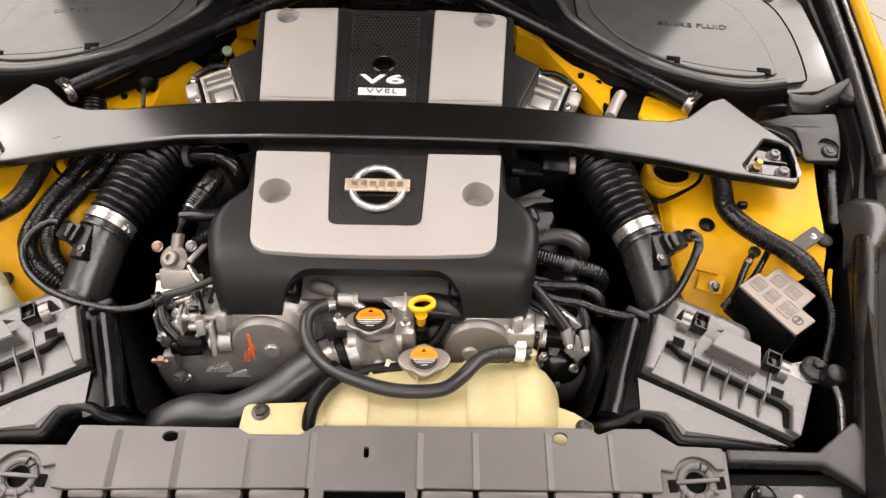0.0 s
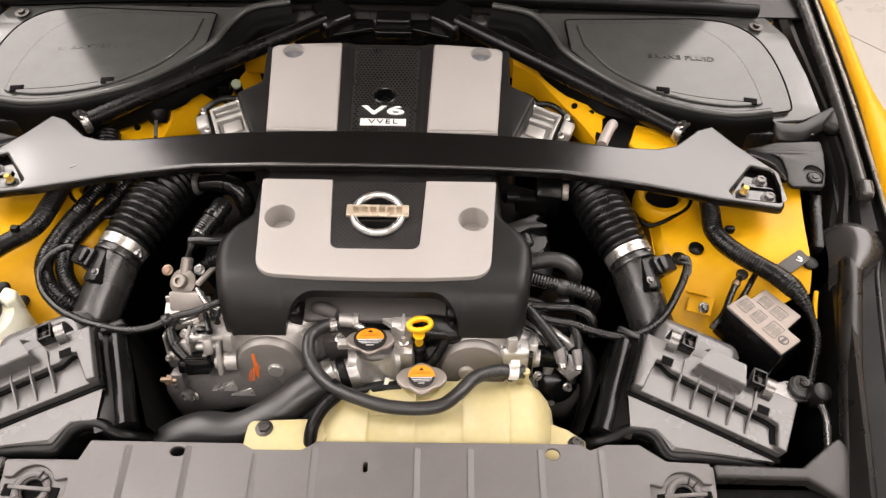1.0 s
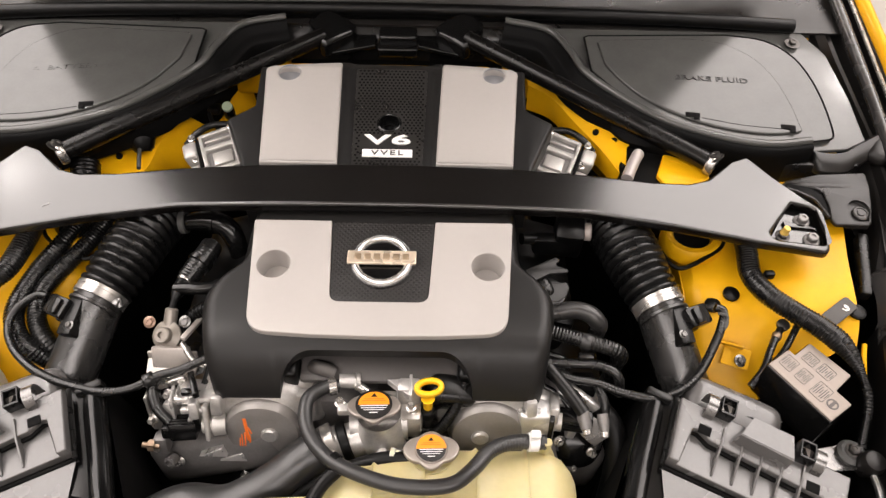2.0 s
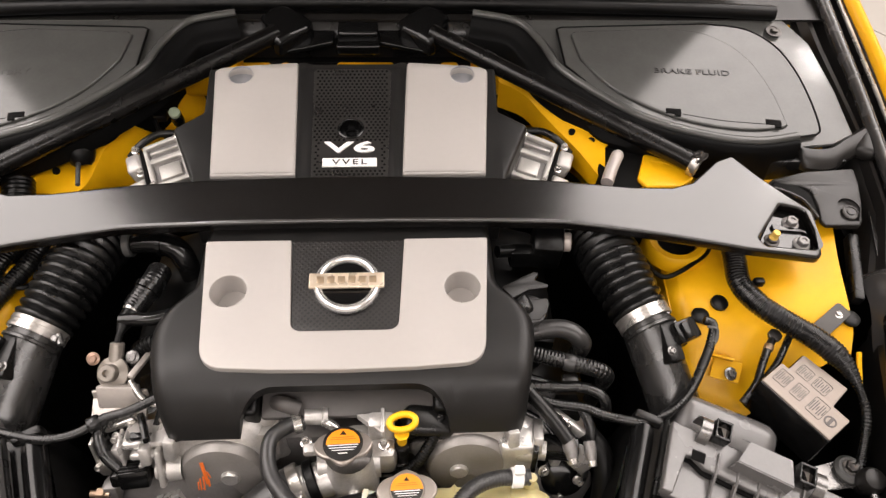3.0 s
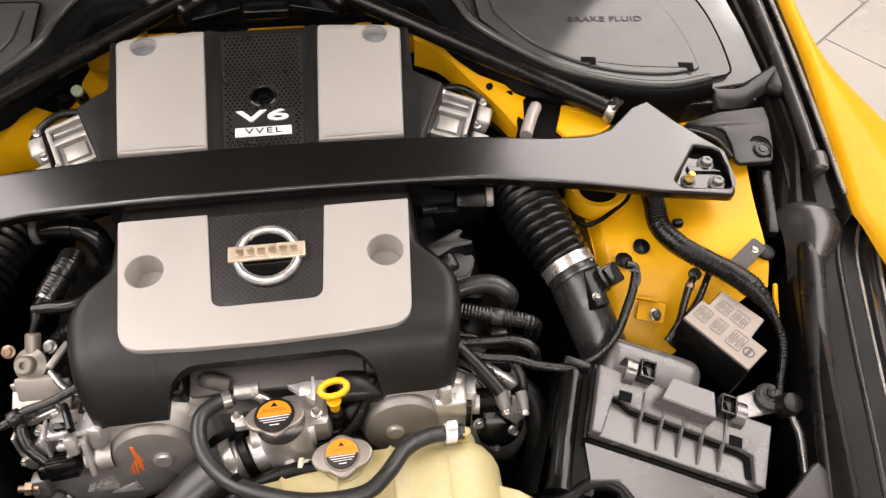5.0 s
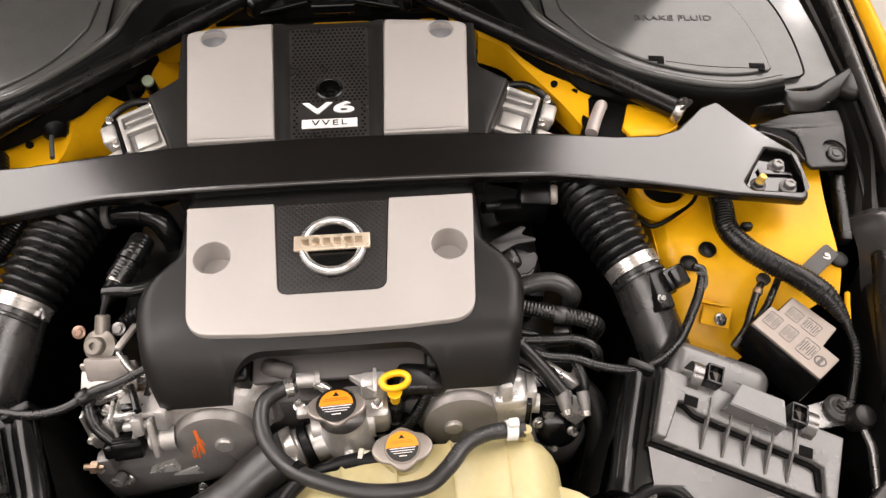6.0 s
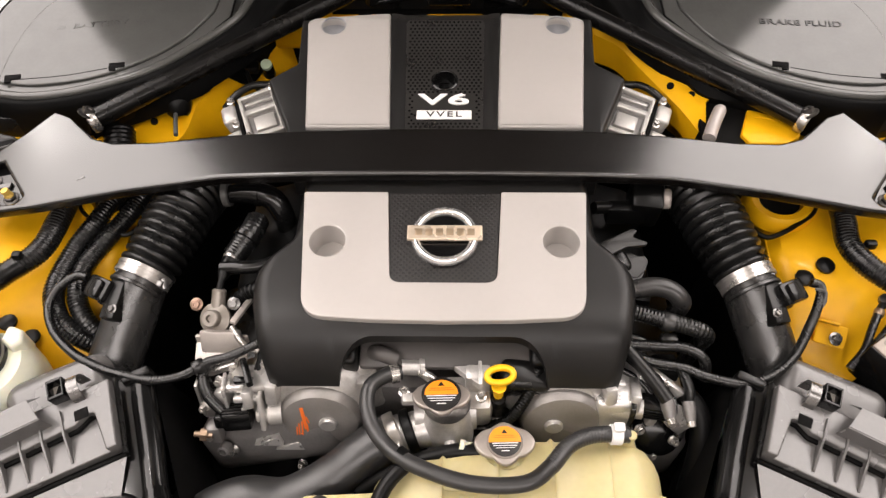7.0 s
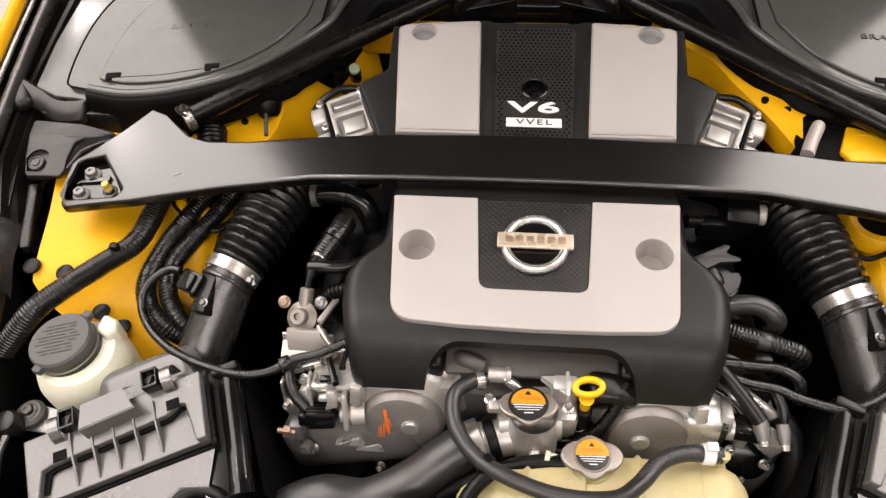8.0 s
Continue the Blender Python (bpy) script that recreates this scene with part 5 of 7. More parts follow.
def pressure_cap(owner, x, y, z, turn, size, tilt, label):
    """A two-eared pressure cap with an orange and black label, on its neck."""
    m = pose(x, y, z, tilt, 0, turn) @ Matrix.Diagonal((size, size, size, 1))
    ears = []
    for i in range(72):
        a = 2 * math.pi * i / 72
        r = 0.0272 + 0.0105 * (max(0, abs(math.cos(a)) - 0.62) / 0.38) ** 1.25 - 0.0022 * abs(math.sin(2 * a)) + 0.0022 * max(0, -math.sin(a) - 0.8) / 0.2
        ears.append((r * math.cos(a), r * math.sin(a)))
    crown = lathe([(0.0225, -0.002), (0.0220, 0.0006), (0.0212, 0.0014), (0, 0.0018)], 40)
    skirt = plate([ears], 0.0075, 0.0026, 3)
    skirt.transform(pose(0, 0, 0.0))
    c = part("pressure_cap", join(skirt, crown), MESH_METAL, owner, "eared metal pressure cap", m)
    top = [(label * math.cos(a), label * math.sin(a)) for a in (math.pi * i / 24 - 0.06 + 0.12 * i / 24 for i in range(25))]
    low = [(label * math.cos(a), label * math.sin(a)) for a in (math.pi + 0.06 + (math.pi - 0.12) * i / 24 for i in range(25))]
    k = label / 0.0205
    if label > 0.022:
        part("label_rim", plate([circle(0, 0, label + 0.0016, 48)], 0.0008, 0.0001), LABEL_BLACK, c, "black rim of the label", m @ pose(0, 0, 0.0022))
        top = [(x * 0.90, y * 0.90) for x, y in top]
    part("label", plate([top], 0.0008, 0.0001), ORANGE, c, "orange label half", m @ pose(0, 0, 0.0026))
    part("label", plate([low], 0.0008, 0.0001), LABEL_BLACK, c, "black label half", m @ pose(0, 0, 0.0026))
    part("warning_sign", plate([[(-0.0038 * k, 0.0105 * k), (0.0038 * k, 0.0105 * k), (0, 0.0160 * k)]], 0.0006), LABEL_BLACK, c, "black warning triangle", m @ pose(0, 0, 0.0030))
    for w, yy, h, mat in ((0.024, 0.0072, 0.0007, MARK), (0.028, 0.0046, 0.0007, MARK), (0.033, -0.0030, 0.0011, WHITE), (0.030, -0.0062, 0.0010, WHITE), (0.024, -0.0092, 0.0008, WHITE), (0.010, -0.0132, 0.0012, WHITE)):
        part("print_line", block(w * k, h * k, 0.0004, 0), mat, c, "", m @ pose(0, yy * k, 0.0031))


def filler_neck():
    n = thing("filler_neck", "cast aluminium coolant filler neck", "filler neck", (0.008, 0.19, 0.70))
    part("neck", lathe([(0.031, 0.0), (0.030, 0.03), (0.026, 0.05), (0.024, 0.062), (0.024, 0.072), (0.0265, 0.074), (0.0265, 0.079)], 32, pose(0.008, 0.190, 0.705)), ALU, n)
    part("boss", lathe([(0.007, 0), (0.007, 0.012), (0, 0.013)], 16, aim((0.012, 0.165, 0.738), (0.1, -1, 0.1))), ALU, n)
    part("spout", lathe([(0.022, 0), (0.022, 0.035), (0.0235, 0.036), (0.0235, 0.045)], 28, aim((-0.008, 0.188, 0.728), (-1, -0.25, -0.15))), ALU, n, "cast side spout")
    part("lug", block(0.05, 0.012, 0.012, 0.003, pose(-0.018, 0.200, 0.772, 0, 8, 8)), ALU, n)
    part("bolt", hexbolt(0.0046, 0.009), STEEL, n, "", pose(-0.04, 0.205, 0.776))
    pressure_cap(n, 0.002, 0.197, 0.787, 2, 0.86, -9, 0.0238)


def tank():
    t = thing("coolant_tank", "translucent pale yellow coolant tank with two mounting ears", "coolant tank", (0.09, 0.11, 0.66))
    xs = [-0.072, -0.066, -0.05, -0.02, 0.0, 0.004, 0.008, 0.06, 0.064, 0.068, 0.12, 0.124, 0.128, 0.18, 0.184, 0.188, 0.21, 0.228, 0.24, 0.246]
    rows = []
    for x in xs:
        k = max(0.0, (-0.02 - x) / 0.052)
        e = max(0.0, (x - 0.20) / 0.046)
        hz = 0.056 * math.sqrt(max(0.05, 1 - 0.85 * k * k)) * math.sqrt(max(0.06, 1 - e * e))
        hy = (0.047 - 0.014 * k) * math.sqrt(max(0.2, 1 - 0.8 * e * e)) + 0.010 * min(1, max(0, (x - 0.02) / 0.05))
        if x in (0.004, 0.064, 0.124, 0.184):
            hz, hy = hz + 0.0034, hy + 0.0030
        cy, cz = 0.100 + 0.012 * min(1, max(0, (x + 0.02) / 0.08)), 0.697
        ring = []
        for j in range(33):
            a = 2 * math.pi * j / 32
            ca, sa = math.cos(a), math.sin(a)
            ring.append((x, cy + hy * math.copysign(abs(ca) ** 0.6, ca), cz + hz * math.copysign(abs(sa) ** 0.6, sa) + 0.10 * (hy * math.copysign(abs(ca) ** 0.6, ca))))
        rows.append(ring)
    bm = grid(rows)
    bmesh.ops.remove_doubles(bm, verts=bm.verts, dist=1e-6)
    bmesh.ops.holes_fill(bm, edges=[e for e in bm.edges if len(e.link_faces) == 1], sides=0)
    part("body", bm, TANK, t, "", angle=60)
    ear = rounded([(-0.150, 0.057), (-0.06, 0.057), (-0.03, 0.10), (-0.07, 0.104), (-0.148, 0.100)], [0.008, 0.002, 0.01, 0.004, 0.010])
    part("mounting_ear", plate([ear], 0.008, 0.002), TANK, t, "flat mounting ear", pose(0, 0, 0.742))
    part("ear_bolt", hexbolt(0.0075, 0.008, 1.5), BOLT_DARK, t, "dark bolt", pose(-0.1265, 0.089, 0.742))
    ear = rounded([(0.225, 0.05), (0.282, 0.05), (0.284, 0.088), (0.262, 0.104), (0.228, 0.118)], 0.006)
    part("mounting_ear", plate([ear], 0.010, 0.002), TANK, t, "flat mounting ear", pose(0, 0, 0.722))
    part("ear_bolt", hexbolt(0.007, 0.008, 1.5), BOLT_DARK, t, "dark bolt", pose(0.271, 0.083, 0.722))
    part("neck", lathe([(0.032, 0.0), (0.029, 0.014), (0.024, 0.02), (0.024, 0.034)], 32, pose(0.072, 0.150, 0.722)), TANK, t, "filler neck under the cap")
    part("side_nipple", lathe([(0.008, 0), (0.008, 0.03), (0.0095, 0.031), (0.0095, 0.036)], 18, aim((0.058, 0.148, 0.746), (-1, 0.15, 0))), TANK_WHITE, t, "hose nipple")
    part("nipple_boss", lathe([(0.016, -0.050), (0.011, -0.034), (0.0072, -0.024), (0.0055, -0.018), (0.0055, 0.006), (0.0045, 0.0075), (0, 0.0075)], 20, pose(0.207, 0.158, 0.770, 10)), TANK, t, "boss at the hose end")
    pressure_cap(t, 0.071, 0.1515, 0.768, 2, 0.88, -2, 0.0198)
    part("moulding_tab", block(0.022, 0.014, 0.008, 0.003, pose(0.012, 0.110, 0.752, 10), 2), TANK, t)


def hoses_front():
    h = thing("radiator_hose", "thick black rubber radiator hose with a steel clamp", "hose", (-0.2, 0.1, 0.65))
    part("hose", sweep([(-0.052, 0.180, 0.722), (-0.085, 0.160, 0.716), (-0.125, 0.133, 0.700), (-0.175, 0.112, 0.690), (-0.225, 0.112, 0.690), (-0.27, 0.098, 0.672), (-0.30, 0.07, 0.63), (-0.31, 0.05, 0.56)], 0.0265, 26, 10, wobble=0.02), HOSE, h)
    part("clamp", lathe([(0.0262, 0), (0.0275, 0.0015), (0.0275, 0.0125), (0.0262, 0.014)], 30, aim((-0.046, 0.181, 0.7225), (-1, -0.45, -0.15))), STEEL, h, "bright steel hose clamp")
    part("clamp_screw", block(0.012, 0.008, 0.008, 0.002, pose(-0.050, 0.158, 0.742)), STEEL, h)
    part("sleeve", lathe([(0.0245, 0), (0.0265, 0.002), (0.0265, 0.010), (0.0245, 0.012)], 30, aim((-0.030, 0.184, 0.725), (-1, -0.35, -0.15))), RUBBER, h)

    b = thing("bypass_hose", "black rubber bypass hose curving over the coolant tank", "hose", (0.05, 0.12, 0.76))
    line = [(-0.045, 0.232, 0.772), (-0.062, 0.226, 0.776), (-0.080, 0.208, 0.776), (-0.076, 0.172, 0.774), (-0.052, 0.140, 0.772), (-0.018, 0.120, 0.772), (0.035, 0.104, 0.772), (0.090, 0.104, 0.774), (0.118, 0.122, 0.776), (0.140, 0.146, 0.776), (0.168, 0.158, 0.774), (0.205, 0.160, 0.770)]
    part("hose", sweep(line, 0.0087, 18, 8, wobble=0.02), HOSE, b)
    part("ribbed_end", sweep(line[8:], 0.0087, 16, 10, rib=0.0007, pitch=0.0038), HOSE, b, "corrugated end of the hose")
    part("clamp", lathe([(0.0090, 0), (0.0112, 0.001), (0.0112, 0.012), (0.0090, 0.013)], 20, aim((0.184, 0.1595, 0.772), (1, 0.03, -0.1))), WHITE, b, "white spring clamp")
    part("clamp_tab", block(0.012, 0.010, 0.006, 0.002, pose(0.192, 0.161, 0.787)), WHITE, b)
    part("clamp", lathe([(0.0088, 0), (0.0108, 0.001), (0.0108, 0.010), (0.0088, 0.011)], 20, aim((-0.047, 0.231, 0.773), (-1, -0.3, 0.1))), STEEL, b, "bright ring clamp")
    part("branch", sweep([(-0.032, 0.130, 0.764), (-0.052, 0.110, 0.760), (-0.064, 0.088, 0.752), (-0.068, 0.068, 0.735)], 0.0085, 14), RUBBER, b, "thin branch hose")
    part("union", lathe([(0.0095, 0), (0.0106, 0.001), (0.0106, 0.010), (0.0095, 0.011)], 20, aim((-0.045, 0.136, 0.770), (0.8, -0.55, 0))), RUBBER, b)

    o = thing("overflow_hose", "short black hose at the tank's neck", "hose", (0.0, 0.15, 0.74))
    part("hose", sweep([(0.045, 0.150, 0.746), (0.015, 0.149, 0.744), (-0.02, 0.142, 0.738), (-0.05, 0.13, 0.73), (-0.09, 0.12, 0.70)], 0.0095, 14), RUBBER, o)

    e = thing("elbow_pipe", "grey elbow pipe under the engine cover", "hose", (-0.07, 0.25, 0.78))
    part("elbow", sweep([(-0.082, 0.262, 0.745), (-0.078, 0.256, 0.775), (-0.066, 0.248, 0.785), (-0.05, 0.245, 0.780)], 0.009, 14), SHELF, e)
    part("stub", lathe([(0.009, 0), (0.009, 0.02), (0.011, 0.021), (0.011, 0.026)], 16, aim((-0.045, 0.237, 0.775), (1, 0.1, -0.2))), ALU, e, "metal stub")
    part("pipe", sweep([(-0.025, 0.235, 0.772), (-0.01, 0.228, 0.765), (0.0, 0.22, 0.755)], 0.006, 12), STEEL, e, "thin metal pipe")


def dipstick():
    d = thing("dipstick", "oil dipstick with a yellow ring handle", "dipstick", (0.067, 0.22, 0.72))
    ring = [(0.0185 * math.cos(a), 0.0125 * math.sin(a)) for a in (2 * math.pi * i / 32 for i in range(32))]
    hole = [(0.0112 * math.cos(a), 0.0055 * math.sin(a)) for a in (2 * math.pi * i / 32 for i in range(32))]
    part("handle", plate([ring, hole], 0.009, 0.003, 3), DIP, d, "yellow oval ring handle", pose(0.067, 0.219, 0.795, 6, -4, 6))
    part("stem", lathe([(0.0045, -0.028), (0.006, -0.018), (0.006, -0.006), (0.0085, 0.0), (0, 0.001)], 16, pose(0.066, 0.2115, 0.779)), DIP, d, "yellow stem")
    part("collar", lathe([(0.009, 0.0), (0.009, 0.012), (0.007, 0.014), (0, 0.014)], 18, pose(0.066, 0.209, 0.745)), RUBBER, d, "black collar")
    part("tube", sweep([(0.066, 0.209, 0.748), (0.066, 0.209, 0.70), (0.064, 0.22, 0.62)], 0.006, 12), BOLT_DARK, d, "dark guide tube")
    w = thing("sensor_lead", "black corrugated sensor lead beside the dipstick", "cable", (0.09, 0.22, 0.74))
    part("lead", sweep([(0.112, 0.236, 0.775), (0.106, 0.222, 0.765), (0.094, 0.206, 0.748), (0.08, 0.196, 0.73), (0.06, 0.19, 0.715)], 0.0068, 12, 8, rib=0.0006, pitch=0.0035), RUBBER, w)
    g = thing("plug_housing", "black plug housing behind the dipstick", "connector", (0.09, 0.245, 0.74))
    part("housing", join(block(0.060, 0.036, 0.06, 0.010, pose(0.094, 0.236, 0.750, 15, 10, 0), 3), block(0.02, 0.02, 0.03, 0.004, pose(0.062, 0.232, 0.735))), PLASTIC, g)


def regulator():
    r = thing("pressure_regulator", "beige metal regulator on a pale bracket", "regulator", (-0.27, 0.28, 0.70))
    ax = (-0.15, -0.55, 0.85)
    part("can", lathe([(0.016, -0.02), (0.016, -0.002), (0.026, 0.0), (0.026, 0.004), (0.0145, 0.009), (0.0145, 0.020), (0.0125, 0.022), (0.006, 0.022), (0.0055, 0.016), (0, 0.016)], 30, aim((-0.273, 0.302, 0.774), ax) @ Matrix.Diagonal((0.74, 0.74, 0.80, 1))), BEIGE, r, "stepped round metal can")
    part("neck", lathe([(0.0085, 0), (0.0085, 0.024), (0.006, 0.026)], 20, aim((-0.272, 0.312, 0.778), (0.1, 0.75, 0.65))), BEIGE, r)
    for dx, dz, mat, look_of in ((-0.022, 0.004, COPPERY, "coppery hexagon bolt"), (0.024, 0.006, CLIP_METAL, "zinc hexagon bolt")):
        part("bolt", hexbolt(0.0054, 0.006), mat, r, look_of, aim((-0.275 + dx, 0.316, 0.780 + dz), (0, -0.6, 0.8)))
    part("bracket", join(block(0.050, 0.010, 0.045, 0.004, pose(-0.266, 0.276, 0.752, -30)), block(0.064, 0.030, 0.006, 0.002, pose(-0.266, 0.268, 0.746, 24)), block(0.064, 0.005, 0.014, 0.002, pose(-0.266, 0.284, 0.756, -10)), block(0.008, 0.045, 0.006, 0.002, pose(-0.241, 0.308, 0.782, -14, 0, -16))), PALE_METAL, r, "pale folded bracket")
    part("pipe", sweep([(-0.252, 0.292, 0.772), (-0.235, 0.272, 0.764), (-0.215, 0.268, 0.76), (-0.19, 0.28, 0.755)], 0.0042, 10), STEEL, r, "thin bright pipe")
    part("vacuum_hose", sweep([(-0.270, 0.328, 0.793), (-0.270, 0.345, 0.794), (-0.268, 0.362, 0.794), (-0.262, 0.380, 0.795)], lambda t: 0.0042 + 0.006 * min(1, max(0, t * 3 - 1)), 14), RUBBER, r, "black vacuum hose")


def hoses_left():
    v = thing("breather_hose", "black breather hose with an elbow", "hose", (-0.24, 0.4, 0.80))
    part("hose", sweep([(-0.262, 0.380, 0.795), (-0.252, 0.398, 0.800), (-0.243, 0.416, 0.803), (-0.240, 0.436, 0.800)], 0.0150, 18, 10, rib=0.0005, pitch=0.004), LOOM, v)
    part("collar", lathe([(0.0155, 0), (0.0172, 0.001), (0.0172, 0.008), (0.0155, 0.009)], 22, aim((-0.250, 0.402, 0.801), (0.35, 0.75, 0.15))), GLOSS, v)
    part("elbow", sweep([(-0.272, 0.362, 0.796), (-0.252, 0.360, 0.800), (-0.228, 0.362, 0.800), (-0.19, 0.375, 0.80)], 0.0085, 14), GLOSS, v, "gloss black elbow")
    part("band", lathe([(0.0105, 0), (0.0118, 0.001), (0.0118, 0.006), (0.0105, 0.007)], 18, aim((-0.264, 0.376, 0.794), (0.3, 0.8, 0.2))), STEEL, v, "bright band")
    part("lower", sweep([(-0.215, 0.335, 0.79), (-0.235, 0.335, 0.785), (-0.25, 0.33, 0.775), (-0.262, 0.325, 0.755)], 0.009, 14, 8, rib=0.0015, pitch=0.005), RUBBER, v, "corrugated lower hose")
    e = thing("vent_elbow", "black elbow hose with a pale ring clip", "hose", (-0.26, 0.46, 0.82))
    part("elbow", sweep([(-0.284, 0.474, 0.808), (-0.262, 0.474, 0.811), (-0.240, 0.472, 0.811), (-0.222, 0.466, 0.806), (-0.212, 0.456, 0.790), (-0.209, 0.450, 0.765), (-0.208, 0.446, 0.72)], lambda t: 0.0120 + 0.0035 * math.sin(math.pi * min(1, t * 1.1)), 18), GLOSS, e)
    part("bead", lathe([(0.0125, 0), (0.0172, 0.001), (0.0172, 0.006), (0.0125, 0.007)], 22, aim((-0.246, 0.473, 0.811), (1, -0.1, 0))), GLOSS, e, "raised bead round the elbow")
    part("ring_clip", lathe([(0.0135, 0), (0.0165, 0.001), (0.0165, 0.009), (0.0135, 0.010)], 22, aim((-0.290, 0.474, 0.808), (1, 0, 0.1))), CAPMAT, e, "pale ring clip")
    loops = [("heater_hose", [(-0.440, 0.50, 0.79), (-0.458, 0.452, 0.785), (-0.482, 0.407, 0.772), (-0.494, 0.352, 0.762), (-0.480, 0.315, 0.752), (-0.456, 0.298, 0.735), (-0.43, 0.30, 0.70)], 0.0125),
             ("heater_hose", [(-0.400, 0.51, 0.79), (-0.420, 0.466, 0.782), (-0.450, 0.413, 0.772), (-0.466, 0.377, 0.764), (-0.464, 0.340, 0.752), (-0.444, 0.312, 0.738), (-0.42, 0.305, 0.70)], 0.0120)]
    for name, pts, r in loops:
        o = thing(name, "black corrugated heater hose", "hose", pts[3], group="heater hoses")
        part("hose", sweep(pts, r, 16, 10, rib=0.0009, pitch=0.0044), LOOM, o)
    l = thing("wiring_loom", "thin black corrugated wiring loom along the air box", "wiring loom", (-0.35, 0.25, 0.74))
    part("loom", sweep([(-0.438, 0.350, 0.792), (-0.456, 0.352, 0.790), (-0.476, 0.338, 0.783), (-0.482, 0.314, 0.776), (-0.468, 0.285, 0.768), (-0.438, 0.259, 0.762), (-0.403, 0.242, 0.760), (-0.367, 0.231, 0.760), (-0.334, 0.226, 0.760), (-0.303, 0.232, 0.760), (-0.275, 0.249, 0.762), (-0.248, 0.257, 0.764), (-0.215, 0.273, 0.768)], 0.0056, 12, 10, rib=0.00018, pitch=0.0036), LOOM, l)
    part("lead", sweep([(-0.272, 0.252, 0.762), (-0.281, 0.238, 0.752), (-0.273, 0.216, 0.742), (-0.257, 0.203, 0.728)], 0.0066, 12), LOOM, l, "taped black lead")
    part("tape", lathe([(0.0088, 0), (0.0095, 0.001), (0.0095, 0.012), (0.0088, 0.013)], 16, aim((-0.29, 0.240, 0.761), (0.9, 0.5, 0.05))), LOOM, l)
    for k in range(2):
        part("tail", sweep([(-0.214, 0.286, 0.772), (-0.216, 0.262 - 0.004 * k, 0.756), (-0.224 + 0.006 * k, 0.236, 0.742)], 0.003, 8), RUBBER, l, "loose cable tail")
    h = thing("wiring_harness", "thick taped black wiring harness across the yellow wing", "wiring harness", (-0.57, 0.36, 0.77), group="wing harnesses")
    part("harness", sweep([(-0.500, 0.485, 0.800), (-0.504, 0.436, 0.796), (-0.514, 0.392, 0.791), (-0.546, 0.356, 0.789), (-0.584, 0.316, 0.786), (-0.615, 0.286, 0.776), (-0.655, 0.25, 0.74)], 0.0142, 18, 12, rib=0.0011, pitch=0.0042, wobble=0.03), LOOM, h)
    part("tie", block(0.012, 0.010, 0.012, 0.003, pose(-0.528, 0.372, 0.806)), RUBBER, h, "black cable clip")


